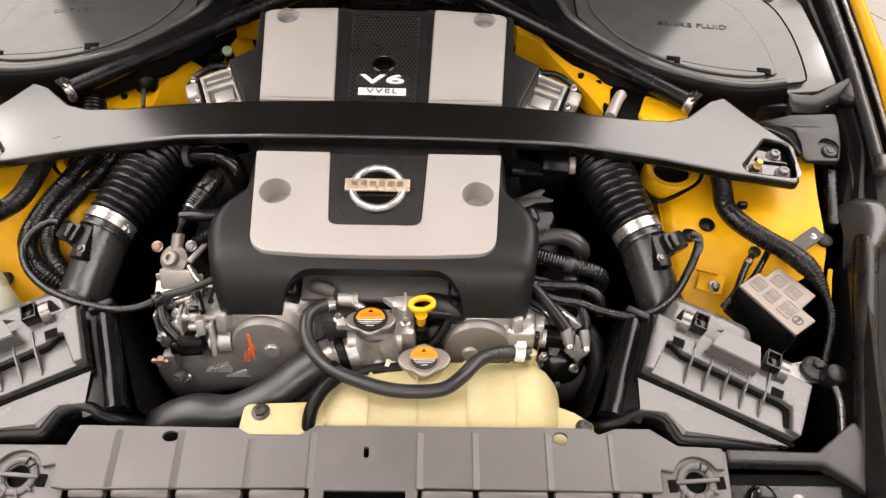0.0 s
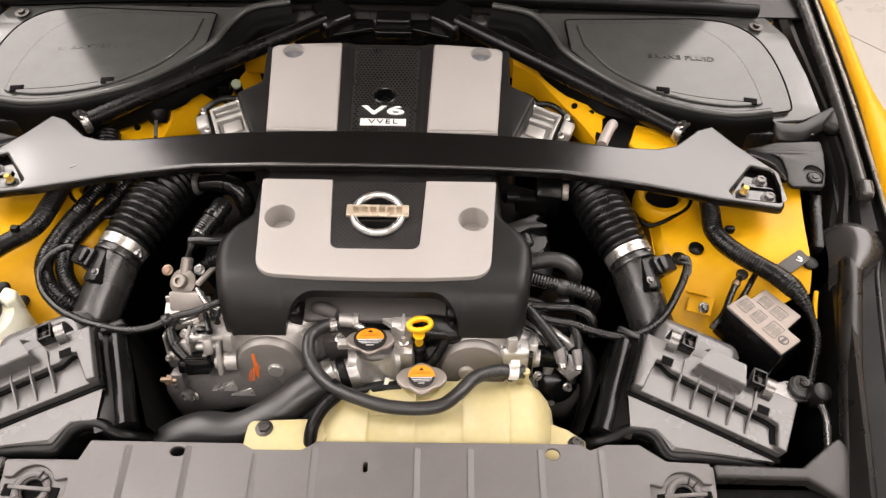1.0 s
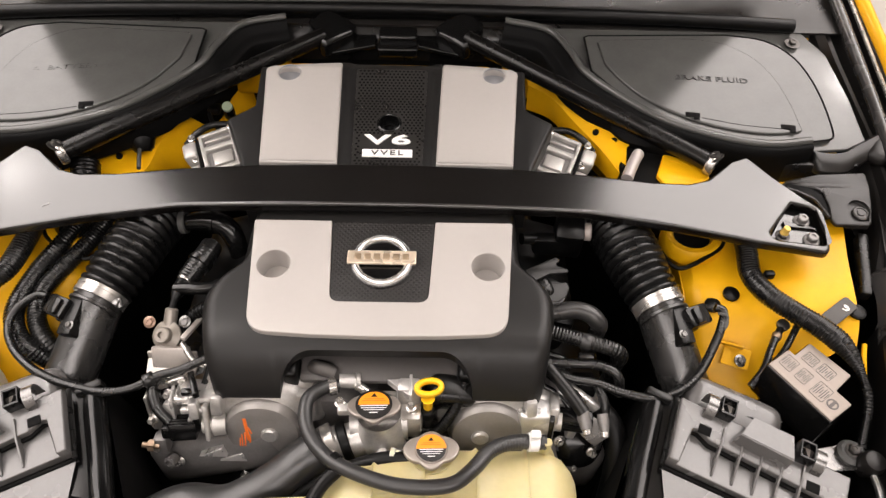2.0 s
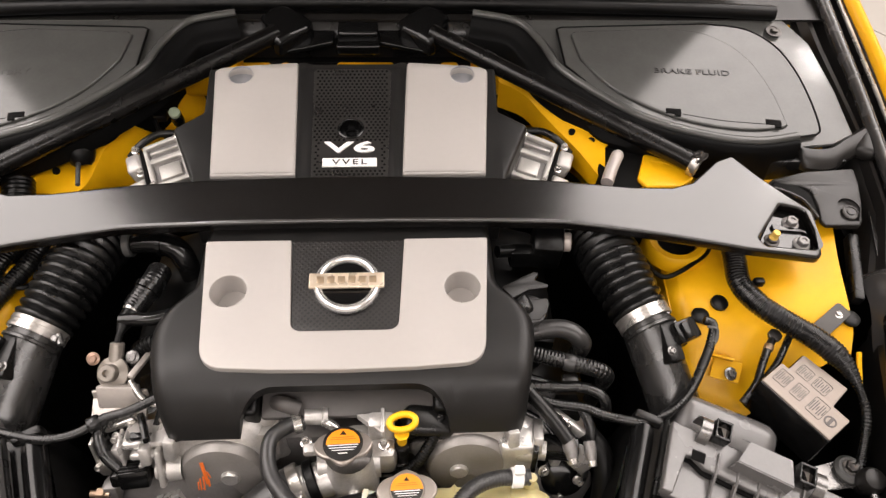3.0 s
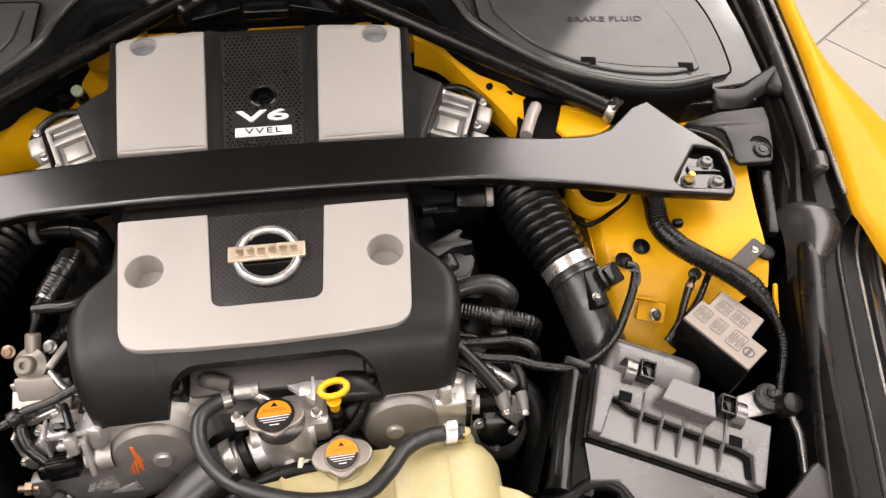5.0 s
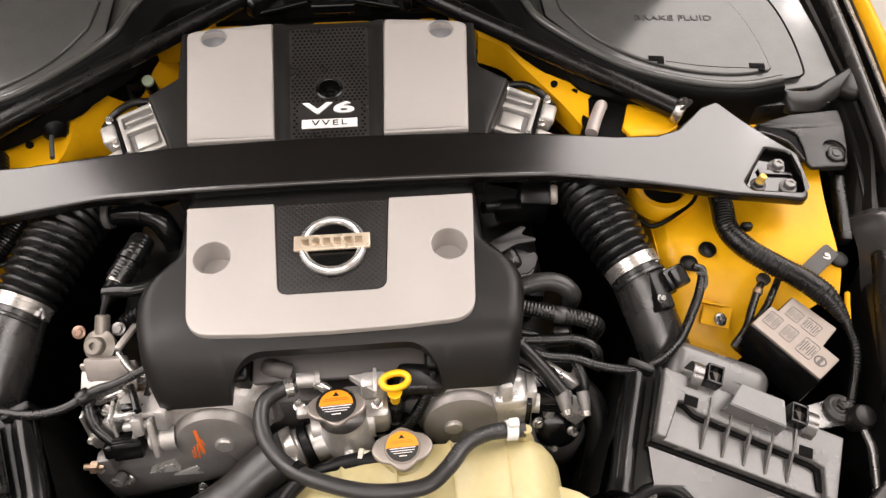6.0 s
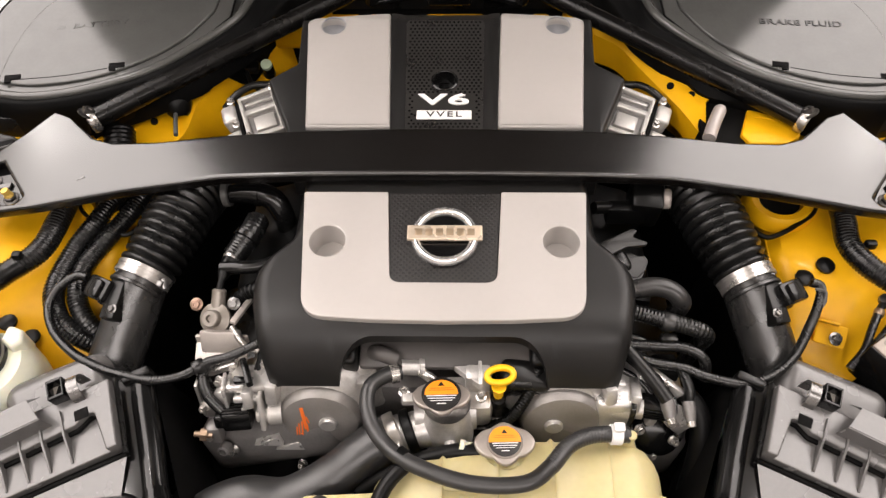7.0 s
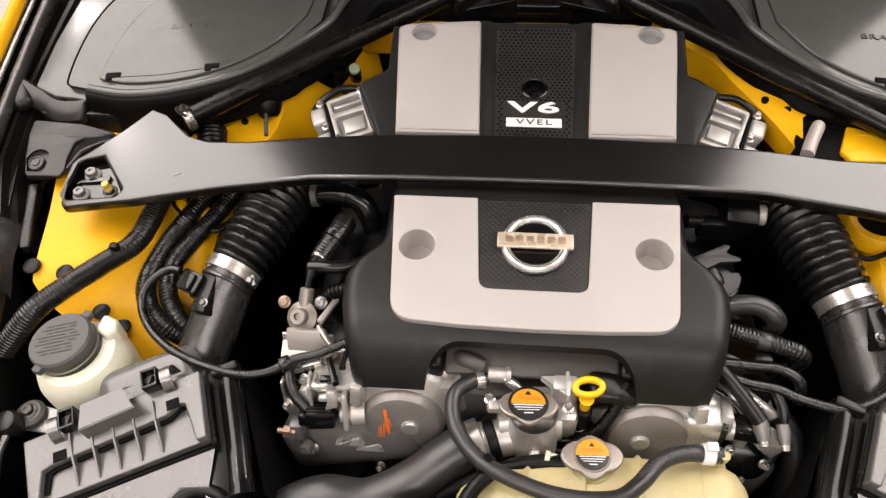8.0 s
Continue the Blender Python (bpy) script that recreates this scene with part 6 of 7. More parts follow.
def hoses_right():
    p = thing("vacuum_pipe", "smooth dark pipe curving out of the cover", "pipe", (0.27, 0.33, 0.78))
    part("pipe", sweep([(0.19, 0.326, 0.785), (0.228, 0.336, 0.790), (0.257, 0.340, 0.792), (0.276, 0.336, 0.790), (0.288, 0.329, 0.782), (0.292, 0.330, 0.764), (0.292, 0.345, 0.70)], 0.0118, 20), PIPE_GREY, p)
    q = thing("corrugated_hose", "black corrugated hose beside the engine cover", "hose", (0.27, 0.28, 0.77))
    part("hose", sweep([(0.19, 0.320, 0.782), (0.225, 0.309, 0.785), (0.256, 0.299, 0.785), (0.286, 0.291, 0.783), (0.304, 0.286, 0.780), (0.314, 0.286, 0.768), (0.317, 0.294, 0.74), (0.317, 0.308, 0.67)], 0.0100, 18, 10, rib=0.0008, pitch=0.0042), LOOM, q)
    part("tape", lathe([(0.0100, 0), (0.0106, 0.001), (0.0106, 0.012), (0.0100, 0.013)], 20, aim((0.262, 0.2965, 0.785), (0.9, -0.30, 0))), HOSE, q, "grey tape round the hose")
    k = thing("lower_coolant_hose", "black rubber coolant hose dropping beside the air box", "hose", (0.29, 0.15, 0.60))
    part("hose", sweep([(0.285, 0.232, 0.730), (0.303, 0.212, 0.715), (0.308, 0.185, 0.69), (0.300, 0.150, 0.64), (0.292, 0.12, 0.56)], 0.0140, 18), RUBBER, k)
    runs = [("engine_lead", [(0.195, 0.277, 0.768), (0.220, 0.275, 0.766), (0.257, 0.273, 0.766), (0.288, 0.271, 0.765), (0.309, 0.260, 0.758), (0.313, 0.246, 0.735)], 0.0066, 0),
            ("engine_lead", [(0.20, 0.277, 0.765), (0.224, 0.263, 0.762), (0.249, 0.254, 0.760), (0.282, 0.249, 0.758), (0.307, 0.239, 0.756), (0.345, 0.230, 0.756), (0.380, 0.238, 0.758), (0.412, 0.262, 0.764), (0.437, 0.298, 0.776), (0.449, 0.320, 0.785), (0.455, 0.340, 0.793), (0.444, 0.345, 0.796)], 0.0058, 0.00018),
            ("engine_lead", [(0.205, 0.294, 0.770), (0.221, 0.286, 0.768), (0.236, 0.281, 0.767), (0.254, 0.270, 0.764)], 0.0045, 0),
            ("engine_lead", [(0.210, 0.275, 0.758), (0.231, 0.260, 0.750), (0.251, 0.243, 0.746), (0.260, 0.224, 0.738), (0.263, 0.208, 0.722)], 0.0070, 0),
            ("engine_lead", [(0.282, 0.249, 0.754), (0.290, 0.228, 0.742), (0.287, 0.207, 0.722), (0.28, 0.19, 0.70)], 0.0062, 0),
            ("engine_lead", [(0.20, 0.256, 0.752), (0.228, 0.244, 0.744), (0.243, 0.230, 0.738), (0.252, 0.216, 0.732)], 0.0038, 0)]
    for name, pts, r, rib in runs:
        o = thing(name, "black engine wiring lead", "cable", pts[len(pts) // 2], group="engine leads")
        part("lead", sweep(pts, r, 12, 10, rib=rib, pitch=0.0042), LOOM, o)
    for k in range(2):
        part("wire", sweep([(0.446, 0.342 - 0.006 * k, 0.795), (0.456, 0.338 - 0.008 * k, 0.797), (0.456 - 0.002 * k, 0.322, 0.790), (0.447, 0.312, 0.783)], 0.0018, 8), CAPMAT, o, "pale thin wire")
    part("clip", block(0.02, 0.012, 0.010, 0.003, pose(0.268, 0.280, 0.772)), PLASTIC, o, "black clip")
    pp = thing("drain_pipe", "pale thin pipe down beside the air box", "pipe", (0.335, 0.235, 0.66))
    part("pipe", sweep([(0.352, 0.250, 0.700), (0.349, 0.236, 0.703), (0.341, 0.220, 0.698), (0.334, 0.206, 0.680), (0.326, 0.190, 0.63)], 0.0075, 14), TANK_WHITE, pp)
    w = thing("purge_valve", "dark grey valve with stacked curved blades", "valve", (0.225, 0.37, 0.78))
    part("body", join(block(0.040, 0.040, 0.05, 0.010, pose(0.212, 0.378, 0.780, 10, -10, 20), 3), lathe([(0.024, -0.03), (0.024, 0.0), (0.020, 0.006), (0, 0.008)], 24, pose(0.228, 0.368, 0.790, 12, 8, 0))), PLASTIC, w)
    for pts, z, tilt in (([(0.192, 0.388), (0.236, 0.413), (0.243, 0.410), (0.234, 0.400), (0.253, 0.395), (0.252, 0.390), (0.226, 0.385), (0.205, 0.372)], 0.812, 8),
                         ([(0.205, 0.368), (0.228, 0.378), (0.251, 0.382), (0.254, 0.374), (0.250, 0.362), (0.240, 0.352), (0.226, 0.350)], 0.802, 14)):
        part("blade", plate([rounded(pts, 0.004)], 0.005, 0.0012), BLADE, w, "curved grey blade", pose(0.222, 0.38, z, tilt, 6, 0) @ pose(-0.222, -0.38, 0))
    st = thing("heat_sleeve", "flattened black heat sleeve over a sensor lead", "cable", (0.24, 0.24, 0.77))
    part("sleeve", sweep([(0.216, 0.266, 0.772), (0.227, 0.253, 0.768), (0.239, 0.239, 0.762), (0.250, 0.225, 0.756), (0.260, 0.211, 0.750)], lambda t: 0.0078 + 0.0012 * t, 14), PLASTIC, st)
    part("mouth", lathe([(0.006, 0), (0.0105, 0.001), (0.0112, 0.004), (0.0095, 0.005)], 18, aim((0.216, 0.264, 0.772), (-0.6, 0.6, 0.4))), CAPMAT, st, "open sleeve end")
    for px, py, pz, d, k in ((0.259, 0.213, 0.750, (0.15, -0.80, -0.40), 1.0), (0.283, 0.210, 0.750, (0.06, -0.80, -0.35), 0.86)):
        cam_sensor = thing("cam_sensor", "metal tipped sensor in the cam housing", "sensor", (px, py, pz - 0.04), group="cam sensors")
        part("body", lathe([(0.0080 * k, 0), (0.0086 * k, 0.010), (0.0066 * k, 0.022)], 18, aim((px, py, pz), d)), ALU_DARK, cam_sensor)
        part("tip", lathe([(0.0058 * k, 0.022), (0.0060 * k, 0.023), (0.0058 * k, 0.028), (0.0034 * k, 0.029), (0.003 * k, 0.025), (0, 0.025)], 18, aim((px, py, pz), d)), STEEL, cam_sensor, "bright metal tip")
    x = thing("actuator", "black actuator with a pale round cap", "actuator", (0.28, 0.45, 0.79))
    part("body", join(block(0.04, 0.05, 0.06, 0.006, pose(0.262, 0.468, 0.805, 15, 0, -8), 2), block(0.05, 0.02, 0.03, 0.005, pose(0.235, 0.452, 0.800), 2)), RUBBER, x)
    part("cap", lathe([(0.011, 0), (0.0130, 0.002), (0.0130, 0.009), (0.011, 0.011), (0, 0.011)], 20, aim((0.281, 0.462, 0.815), (1, -0.15, 0.1))), PALE_PIPE, x, "pale round cap")
    part("stub", lathe([(0.008, 0), (0.008, 0.03), (0, 0.03)], 16, aim((0.22, 0.455, 0.806), (-1, -0.3, 0.3))), RUBBER, x)
    h = thing("wiring_harness", "thick taped black wiring harness across the yellow wing", "wiring harness", (0.6, 0.35, 0.77), group="wing harnesses")
    part("harness", sweep([(0.518, 0.49, 0.800), (0.514, 0.442, 0.795), (0.511, 0.405, 0.791), (0.526, 0.372, 0.790), (0.552, 0.344, 0.790), (0.581, 0.316, 0.790), (0.602, 0.288, 0.786), (0.614, 0.258, 0.776), (0.618, 0.225, 0.76), (0.605, 0.18, 0.73)], lambda t: 0.0142 - 0.0092 * min(1, max(0, t - 0.62) / 0.14), 18, 12, rib=0.0011, pitch=0.0042, wobble=0.03), LOOM, h)
    part("tie", block(0.014, 0.010, 0.012, 0.003, pose(0.531, 0.400, 0.800)), RUBBER, h, "black cable clip")


def intake_duct(s):
    d = thing("intake_duct", "black intake duct with ribbed bellows and steel clamp", "intake duct", (s * 0.37, 0.34, 0.72), group="intake ducts")
    a, b = Vector((s * 0.374, 0.359, 0.782)), Vector((s * 0.332, 0.470, 0.812))
    ax = (b - a).normalized()
    part("bellows", sweep([a + ax * 0.006, (s * 0.3605, 0.393, 0.790), (s * 0.349, 0.430, 0.796), (s * 0.340, 0.466, 0.796), (s * 0.332, 0.515, 0.782)], lambda t: 0.0330 + 0.0060 * min(1, t * 2.2), 44, 10, rib=0.0056, pitch=0.0118), BELLOWS, d, "black rubber bellows")
    part("clamp", lathe([(0.0338, -0.008), (0.0350, -0.0075), (0.0350, -0.0025), (0.0344, -0.002), (0.0344, 0.002), (0.0350, 0.0025), (0.0350, 0.0075), (0.0338, 0.008)], 40, aim(a, ax)), STEEL, d, "bright steel band clamp")
    part("clamp_screw", join(block(0.009, 0.012, 0.008, 0.002, aim(a + Vector((0.030, -0.020, 0.010)), ax)), lathe([(0.0036, 0), (0.0036, 0.014), (0, 0.014)], 12, aim(a + Vector((0.032, -0.014, 0.012)), (0.3, -0.8, -0.2)))), CLIP_METAL, d, "clamp screw")
    run = Vector((s * 0.033, -0.084, -0.062))
    part("pipe", sweep([a + ax * 0.008, a + run * 0.1, a + run * 0.4, a + run * 0.8, a + run * 1.2, a + run * 1.6 + Vector((0, 0, -0.012))], lambda t: 0.0318 + 0.004 * max(0, t - 0.6), 32), DUCT, d, "smooth black intake pipe")
    part("collar", lathe([(0.0322, 0), (0.0342, 0.001), (0.0342, 0.004), (0.0322, 0.005)], 36, aim(a - ax * 0.020, ax)), DUCT, d, "moulded bead on the pipe")
    sen = part("flow_sensor", join(block(0.022, 0.060, 0.040, 0.003, pose(s * 0.391, 0.326, 0.778, 18, s * 14, s * 14), 2), block(0.030, 0.030, 0.03, 0.004, pose(s * 0.400, 0.330, 0.780, 18, s * 10, s * 14), 2)), PLASTIC, d, "black air flow sensor")
    part("connector", join(block(0.036, 0.028, 0.026, 0.004, pose(s * 0.415, 0.333, 0.788, 22, s * 10, s * 28), 2), block(0.016, 0.022, 0.032, 0.003, pose(s * 0.413, 0.330, 0.791, 22, s * 10, s * 28), 2)), GLOSS, sen, "gloss black connector")
    for dx, dy, dz in ((0.397, 0.356, 0.799), (0.393, 0.303, 0.792)):
        part("screw", hexbolt(0.0040, 0.005), CLIP_METAL, sen, "bright screw", aim((s * dx, dy, dz), (s * 0.3, -0.3, 0.9)))


def throttle(s):
    t = thing("throttle_body", "bright cast aluminium throttle body behind the brace", "throttle body", (s * 0.26, 0.6, 0.80), group="throttle bodies")
    m = pose(s * 0.258, 0.610, 0.812, 5, s * 8, -s * 19)
    side = lambda pts: [(s * x, y) for x, y in pts]
    part("housing", join(block(0.058, 0.086, 0.050, 0.006, m @ pose(-s * 0.002, 0, -0.012), 2), lathe([(0.017, 0.0), (0.017, 0.03), (0.014, 0.034), (0, 0.034)], 24, m @ pose(s * 0.026, -0.014, -0.012, 0, s * 90, 0))), THROTTLE, t)
    rim = rounded(side([(-0.031, -0.044), (0.025, -0.044), (0.027, 0.040), (-0.029, 0.044)]), 0.005)
    bays = [rounded(side(p), 0.003) for p in ([(-0.022, 0.011), (0.020, 0.011), (0.021, 0.033), (-0.021, 0.036)], [(-0.023, -0.036), (0.018, -0.036), (0.019, 0.002), (-0.022, 0.002)])]
    part("rim", plate([rim] + bays, 0.012, 0.002), THROTTLE, t, "machined rim with a cross bar", m @ pose(0, 0, 0.022))
    part("bay_floor", block(0.044, 0.074, 0.004, 0, m @ pose(-s * 0.002, 0, 0.0135)), ALU_DARK, t, "sunken dull floor")
    part("pad", block(0.030, 0.026, 0.008, 0.002, m @ pose(-s * 0.004, -0.018, 0.0165), 2), THROTTLE, t, "raised cast pad")
    part("web", block(0.040, 0.004, 0.007, 0.001, m @ pose(-s * 0.002, 0.023, 0.0165)), THROTTLE, t, "low cast web")
    part("motor_cover", join(block(0.022, 0.032, 0.026, 0.005, m @ pose(s * 0.042, 0.018, 0.008, 0, s * 6, 0), 3), block(0.028, 0.024, 0.022, 0.005, m @ pose(s * 0.044, -0.022, 0.002, 0, s * 8, 0), 3)), THROTTLE, t, "rounded motor cover")
    part("gap", block(0.004, 0.070, 0.020, 0, m @ pose(s * 0.030, 0.002, 0.010)), DARK, t, "dark joint")
    for dx, dy, dz in ((0.036, 0.036, 0.022), (0.036, -0.006, 0.018), (-0.026, 0.039, 0.022), (0.022, -0.040, 0.022)):
        part("screw", hexbolt(0.0042, 0.007), STEEL, t, "small bright screw", m @ pose(s * dx, dy, dz))
    part("plug", sweep([m @ Vector((-s * 0.026, 0.050, 0.016)), m @ Vector((0, 0.054, 0.022)), m @ Vector((s * 0.026, 0.046, 0.022)), m @ Vector((s * 0.048, 0.040, 0.010))], 0.0052, 12), PLASTIC, t, "black hose along the housing")
    part("spring", sweep([m @ Vector((s * 0.056, -0.024, 0.004)), m @ Vector((s * 0.068, -0.026, 0.002)), m @ Vector((s * 0.080, -0.028, -0.002))], 0.0085, 12, 8, rib=0.0024, pitch=0.0055), BOLT_DARK, t, "dark return spring")


def rear_details():
    k = thing("filler_plug", "black clip with a pale green plug", "plug", (-0.255, 0.67, 0.85))
    part("clip", join(block(0.022, 0.020, 0.014, 0.004, pose(-0.302, 0.744, 0.804)), sweep([(-0.310, 0.736, 0.804), (-0.300, 0.716, 0.798), (-0.284, 0.700, 0.792)], 0.0035, 10), lathe([(0.0095, -0.03), (0.0095, 0.0), (0.008, 0.001)], 18, aim((-0.2745, 0.730, 0.818), (0.1, -0.5, 0.9)))), PLASTIC, k)
    part("plug", lathe([(0.0085, 0), (0.0085, 0.005), (0.0075, 0.0062), (0, 0.0066)], 20, aim((-0.274, 0.7295, 0.819), (0.1, -0.5, 0.9))), surface_mint, k, "pale green round plug")
    for s in (-1, 1):
        b = thing("hose_stub", "small metal stub set in black behind the brace", "pipe stub", (s * 0.39, 0.61, 0.80), group="hose stubs")
        if s > 0:
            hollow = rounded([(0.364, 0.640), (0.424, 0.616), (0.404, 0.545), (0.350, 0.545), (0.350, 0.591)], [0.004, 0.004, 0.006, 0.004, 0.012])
            # no hollow here: a flush plate carries the recess's shade as colour
            part("recess", plate([hollow], 0.03, 0.002), DARK, b, "dark plate standing for the shaded recess", pose(0, 0, 0.828))
            part("stub", sweep([(0.351, 0.545, 0.842), (0.362, 0.570, 0.844), (0.374, 0.594, 0.845), (0.378, 0.602, 0.840)], 0.0088, 16), PALE_PIPE, b, "pale round stub")
        else:
            part("stub", sweep([(-0.393, 0.640, 0.815), (-0.386, 0.610, 0.815), (-0.378, 0.580, 0.815)], 0.0032, 12), CAPMAT, b, "thin grey stay")
        if s > 0:
            continue
        bell = thing("rubber_bell", "black rubber bell at the end of a thin stay", "rubber mount", (-0.392, 0.645, 0.81))
        part("bell", lathe([(0.010, -0.014), (0.016, -0.008), (0.0205, 0.004), (0.0215, 0.018), (0.017, 0.024), (0, 0.024)], 24, aim((-0.390, 0.640, 0.812), (-0.25, 0.75, 0.62))), RUBBER, bell)
        y = thing("rubber_boot", "black ribbed rubber boot beside the brace", "boot", (s * 0.45, 0.56, 0.80))
        part("boot", sweep([(s * 0.452, 0.535, 0.79), (s * 0.455, 0.562, 0.806), (s * 0.460, 0.588, 0.816)], 0.021, 16, 8, rib=0.0010, pitch=0.006), RUBBER, y)


surface_mint = surface("pale_green_plastic", (0.42, 0.5, 0.36), 0.45)


def air_box(s):
    b = thing("air_box", "grey-black plastic air filter box with ribbed lid and clips", "air filter box", (s * 0.44, 0.13, 0.62), group="air boxes")
    e1, e2 = Vector((0.89, -0.44, -0.12)).normalized(), Vector((-0.40, -0.90, -0.09)).normalized()
    e1 = (e1 - e2 * e1.dot(e2)).normalized()
    up = e2.cross(e1)
    up = up if up.z > 0 else -up
    base = Matrix.Translation((0.375, 0.220, 0.776)) @ Matrix((e1, -e2, up)).transposed().to_4x4()
    base = Matrix.Diagonal((s, 1, 1, 1)) @ base
    L, W = 0.206, 0.085
    at = lambda u, v, w: base @ Vector((u, -v, w))
    flat = slice_up(slice_up(plate([rounded([(0, -0.004), (L, -0.014), (L - 0.004, -W - 0.004), (0.004, -W)], 0.005)], 0.020, 0.002), 1, [-0.040, -0.046, -0.088]), 0, [0.018, 0.186])
    hollow = lambda x, y: -0.003 * max(0, min(1, (0.088 + y) / 0.042)) if 0.017 < x < 0.187 and y < -0.0399 else 0.0
    lid = part("lid", drape(flat, hollow), BOX, b, "ribbed lid", base, angle=30, even=True)
    border = [(0, -0.004), (L, -0.014), (L - 0.004, -W - 0.004), (0.190, -W - 0.002), (0.186, -0.056), (0.176, -0.053), (0.044, -0.044), (0.030, -0.036), (0.022, -0.038), (0.016, -W), (0.004, -W)]
    part("lid_border", plate([rounded(border, 0.002)], 0.022, 0.002), BOX, lid, "raised lid border", base @ pose(0, 0, 0.010))
    # dark strip laid along the deck's edge as its shadow line
    deck_shadow = [(0.016, -0.0400), (0.022, -0.0385), (0.030, -0.0365), (0.044, -0.0445), (0.176, -0.0535), (0.186, -0.0565), (0.1895, -W + 0.004), (0.1835, -W + 0.004), (0.180, -0.061), (0.174, -0.0580), (0.044, -0.0490), (0.030, -0.0410)]
    part("deck_shadow", plate([deck_shadow], 0.004, 0.0004), DARK, lid, "dark shadow gap under the deck", base @ pose(0, 0, 0.0022))
    for k in range(5):
        u = 0.058 + 0.0238 * k
        v0, v1 = 0.022 + 0.004 * k / 5, 0.080 + 0.003 * k / 5
        fin = plate([[(-0.040, -0.016), (-v0, -0.004), (-v0, 0.0145), (-0.048, 0.0115), (-v1, 0.001), (-v1, -0.006)]], 0.0026, 0.0005)
        part("rib", fin, BOX, lid, "", base @ pose(u, 0, 0) @ Matrix(((0, 0, 1, 0), (1, 0, 0, 0), (0, 1, 0, 0), (0, 0, 0, 1))))
    grip = [[(0.067, 0.034, 0.004), (0.069, 0.033, 0.034), (0.079, 0.006, 0.035), (0.078, -0.010, 0.004)], [(0.133, 0.039, 0.004), (0.131, 0.037, 0.034), (0.126, 0.008, 0.035), (0.126, -0.006, 0.004)]]
    bm = grid([[tuple(at(*p)) for p in row] for row in grip])
    bmesh.ops.holes_fill(bm, edges=[e for e in bm.edges if len(e.link_faces) == 1], sides=0)
    bmesh.ops.bevel(bm, geom=bm.edges[:], offset=0.0012, segments=2, affect="EDGES")
    part("hand_grip", bm, BOX, lid, "raised block between the clips", angle=30)
    for u, v, d in ((0.034, 0.0, 0.018), (0.164, 0.012, -0.016)):
        strip = [at(u, v + p, w) for p, w in ((-0.016, -0.012), (-0.014, 0.010), (-0.006, 0.024), (0.006, 0.026), (0.016, 0.018), (0.020, 0.008), (0.030, 0.010))]
        wide = (at(1, 0, 0) - at(0, 0, 0)).normalized() * 0.006
        line = spline(strip, 4)
        clip = part("clip", thicken(grid([[tuple(p - wide) for p in line], [tuple(p + wide) for p in line]]), 0.0015), CLIP_METAL, lid, "bent spring clip")
        for du in (-0.008, 0.008):
            part("catch_wall", block(0.002, 0.022, 0.022, 0.0006, base @ pose(u + d + du, -v, 0.016)), GLOSS, clip)
        part("catch", block(0.018, 0.003, 0.022, 0.0006, base @ pose(u + d, -v - 0.010, 0.016)), GLOSS, clip, "square black catch")
        part("catch", block(0.018, 0.003, 0.022, 0.0006, base @ pose(u + d, -v + 0.010, 0.016)), GLOSS, clip, "square black catch")
        part("catch_hole", block(0.015, 0.018, 0.002, 0, base @ pose(u + d, -v, 0.013)), PALE_METAL, clip, "bright spring inside the catch")
        part("catch_bar", block(0.004, 0.014, 0.003, 0.0005, base @ pose(u + d + 0.001, -v, 0.015, 0, 0, 24)), DARK, clip, "dark slanted bar")
        part("notch", block(0.015, 0.012, 0.0016, 0.0004, base @ pose(u + 0.001, -v - 0.034, 0.0104)), DARK, clip, "dark edged notch")
    rows = [[(0.003, W + 0.005, -0.030), (0.05, W + 0.005, -0.030), (0.12, W + 0.006, -0.030), (0.202, W + 0.008, -0.030)],
            [(0.003, W + 0.005, -0.013), (0.05, W + 0.005, -0.013), (0.12, W + 0.006, -0.013), (0.202, W + 0.008, -0.013)],
            [(0.004, W + 0.008, -0.011), (0.05, W + 0.008, -0.011), (0.12, W + 0.009, -0.011), (0.200, W + 0.011, -0.011)],
            [(0.018, 0.131, -0.013), (0.050, 0.120, -0.013), (0.078, 0.133, -0.013), (0.186, 0.094, -0.013)],
            [(0.016, 0.136, -0.017), (0.051, 0.126, -0.017), (0.076, 0.139, -0.017), (0.188, 0.098, -0.017)],
            [(0.014, 0.138, -0.03), (0.051, 0.128, -0.03), (0.076, 0.142, -0.03), (0.190, 0.100, -0.03)],
            [(0.014, 0.138, -0.15), (0.051, 0.128, -0.15), (0.076, 0.142, -0.15), (0.190, 0.100, -0.15)]]
    part("base", grid([[tuple(at(*p)) for p in row] for row in rows]), BOX, b, "smooth lower box", angle=25)
    part("parting_gap", sweep([at(0.003, W + 0.0045, -0.0115), at(0.1, W + 0.0055, -0.0115), at(0.203, W + 0.0085, -0.0115)], 0.0034, 8), DARK, b, "dark gap below the lid")
    part("base_body", block(0.19, 0.10, 0.12, 0.006, base @ pose(0.098, -0.055, -0.084)), PLASTIC, b, "dark lower body")
    rolled = [(-0.024, 0.146, -0.10), (-0.014, 0.163, -0.050), (0.004, 0.152, -0.034), (0.016, 0.139, -0.030), (0.035, 0.129, -0.029), (0.053, 0.130, -0.029), (0.066, 0.141, -0.029), (0.078, 0.146, -0.029), (0.108, 0.133, -0.030), (0.148, 0.117, -0.032), (0.190, 0.101, -0.036)]
    part("rolled_edge", sweep([at(u, v - 0.002, w + 0.006) for u, v, w in rolled], 0.0095, 18), RUBBER, b, "rolled black lower edge")
    skirt = spline([(u, v, w) for u, v, w in rolled], 4)
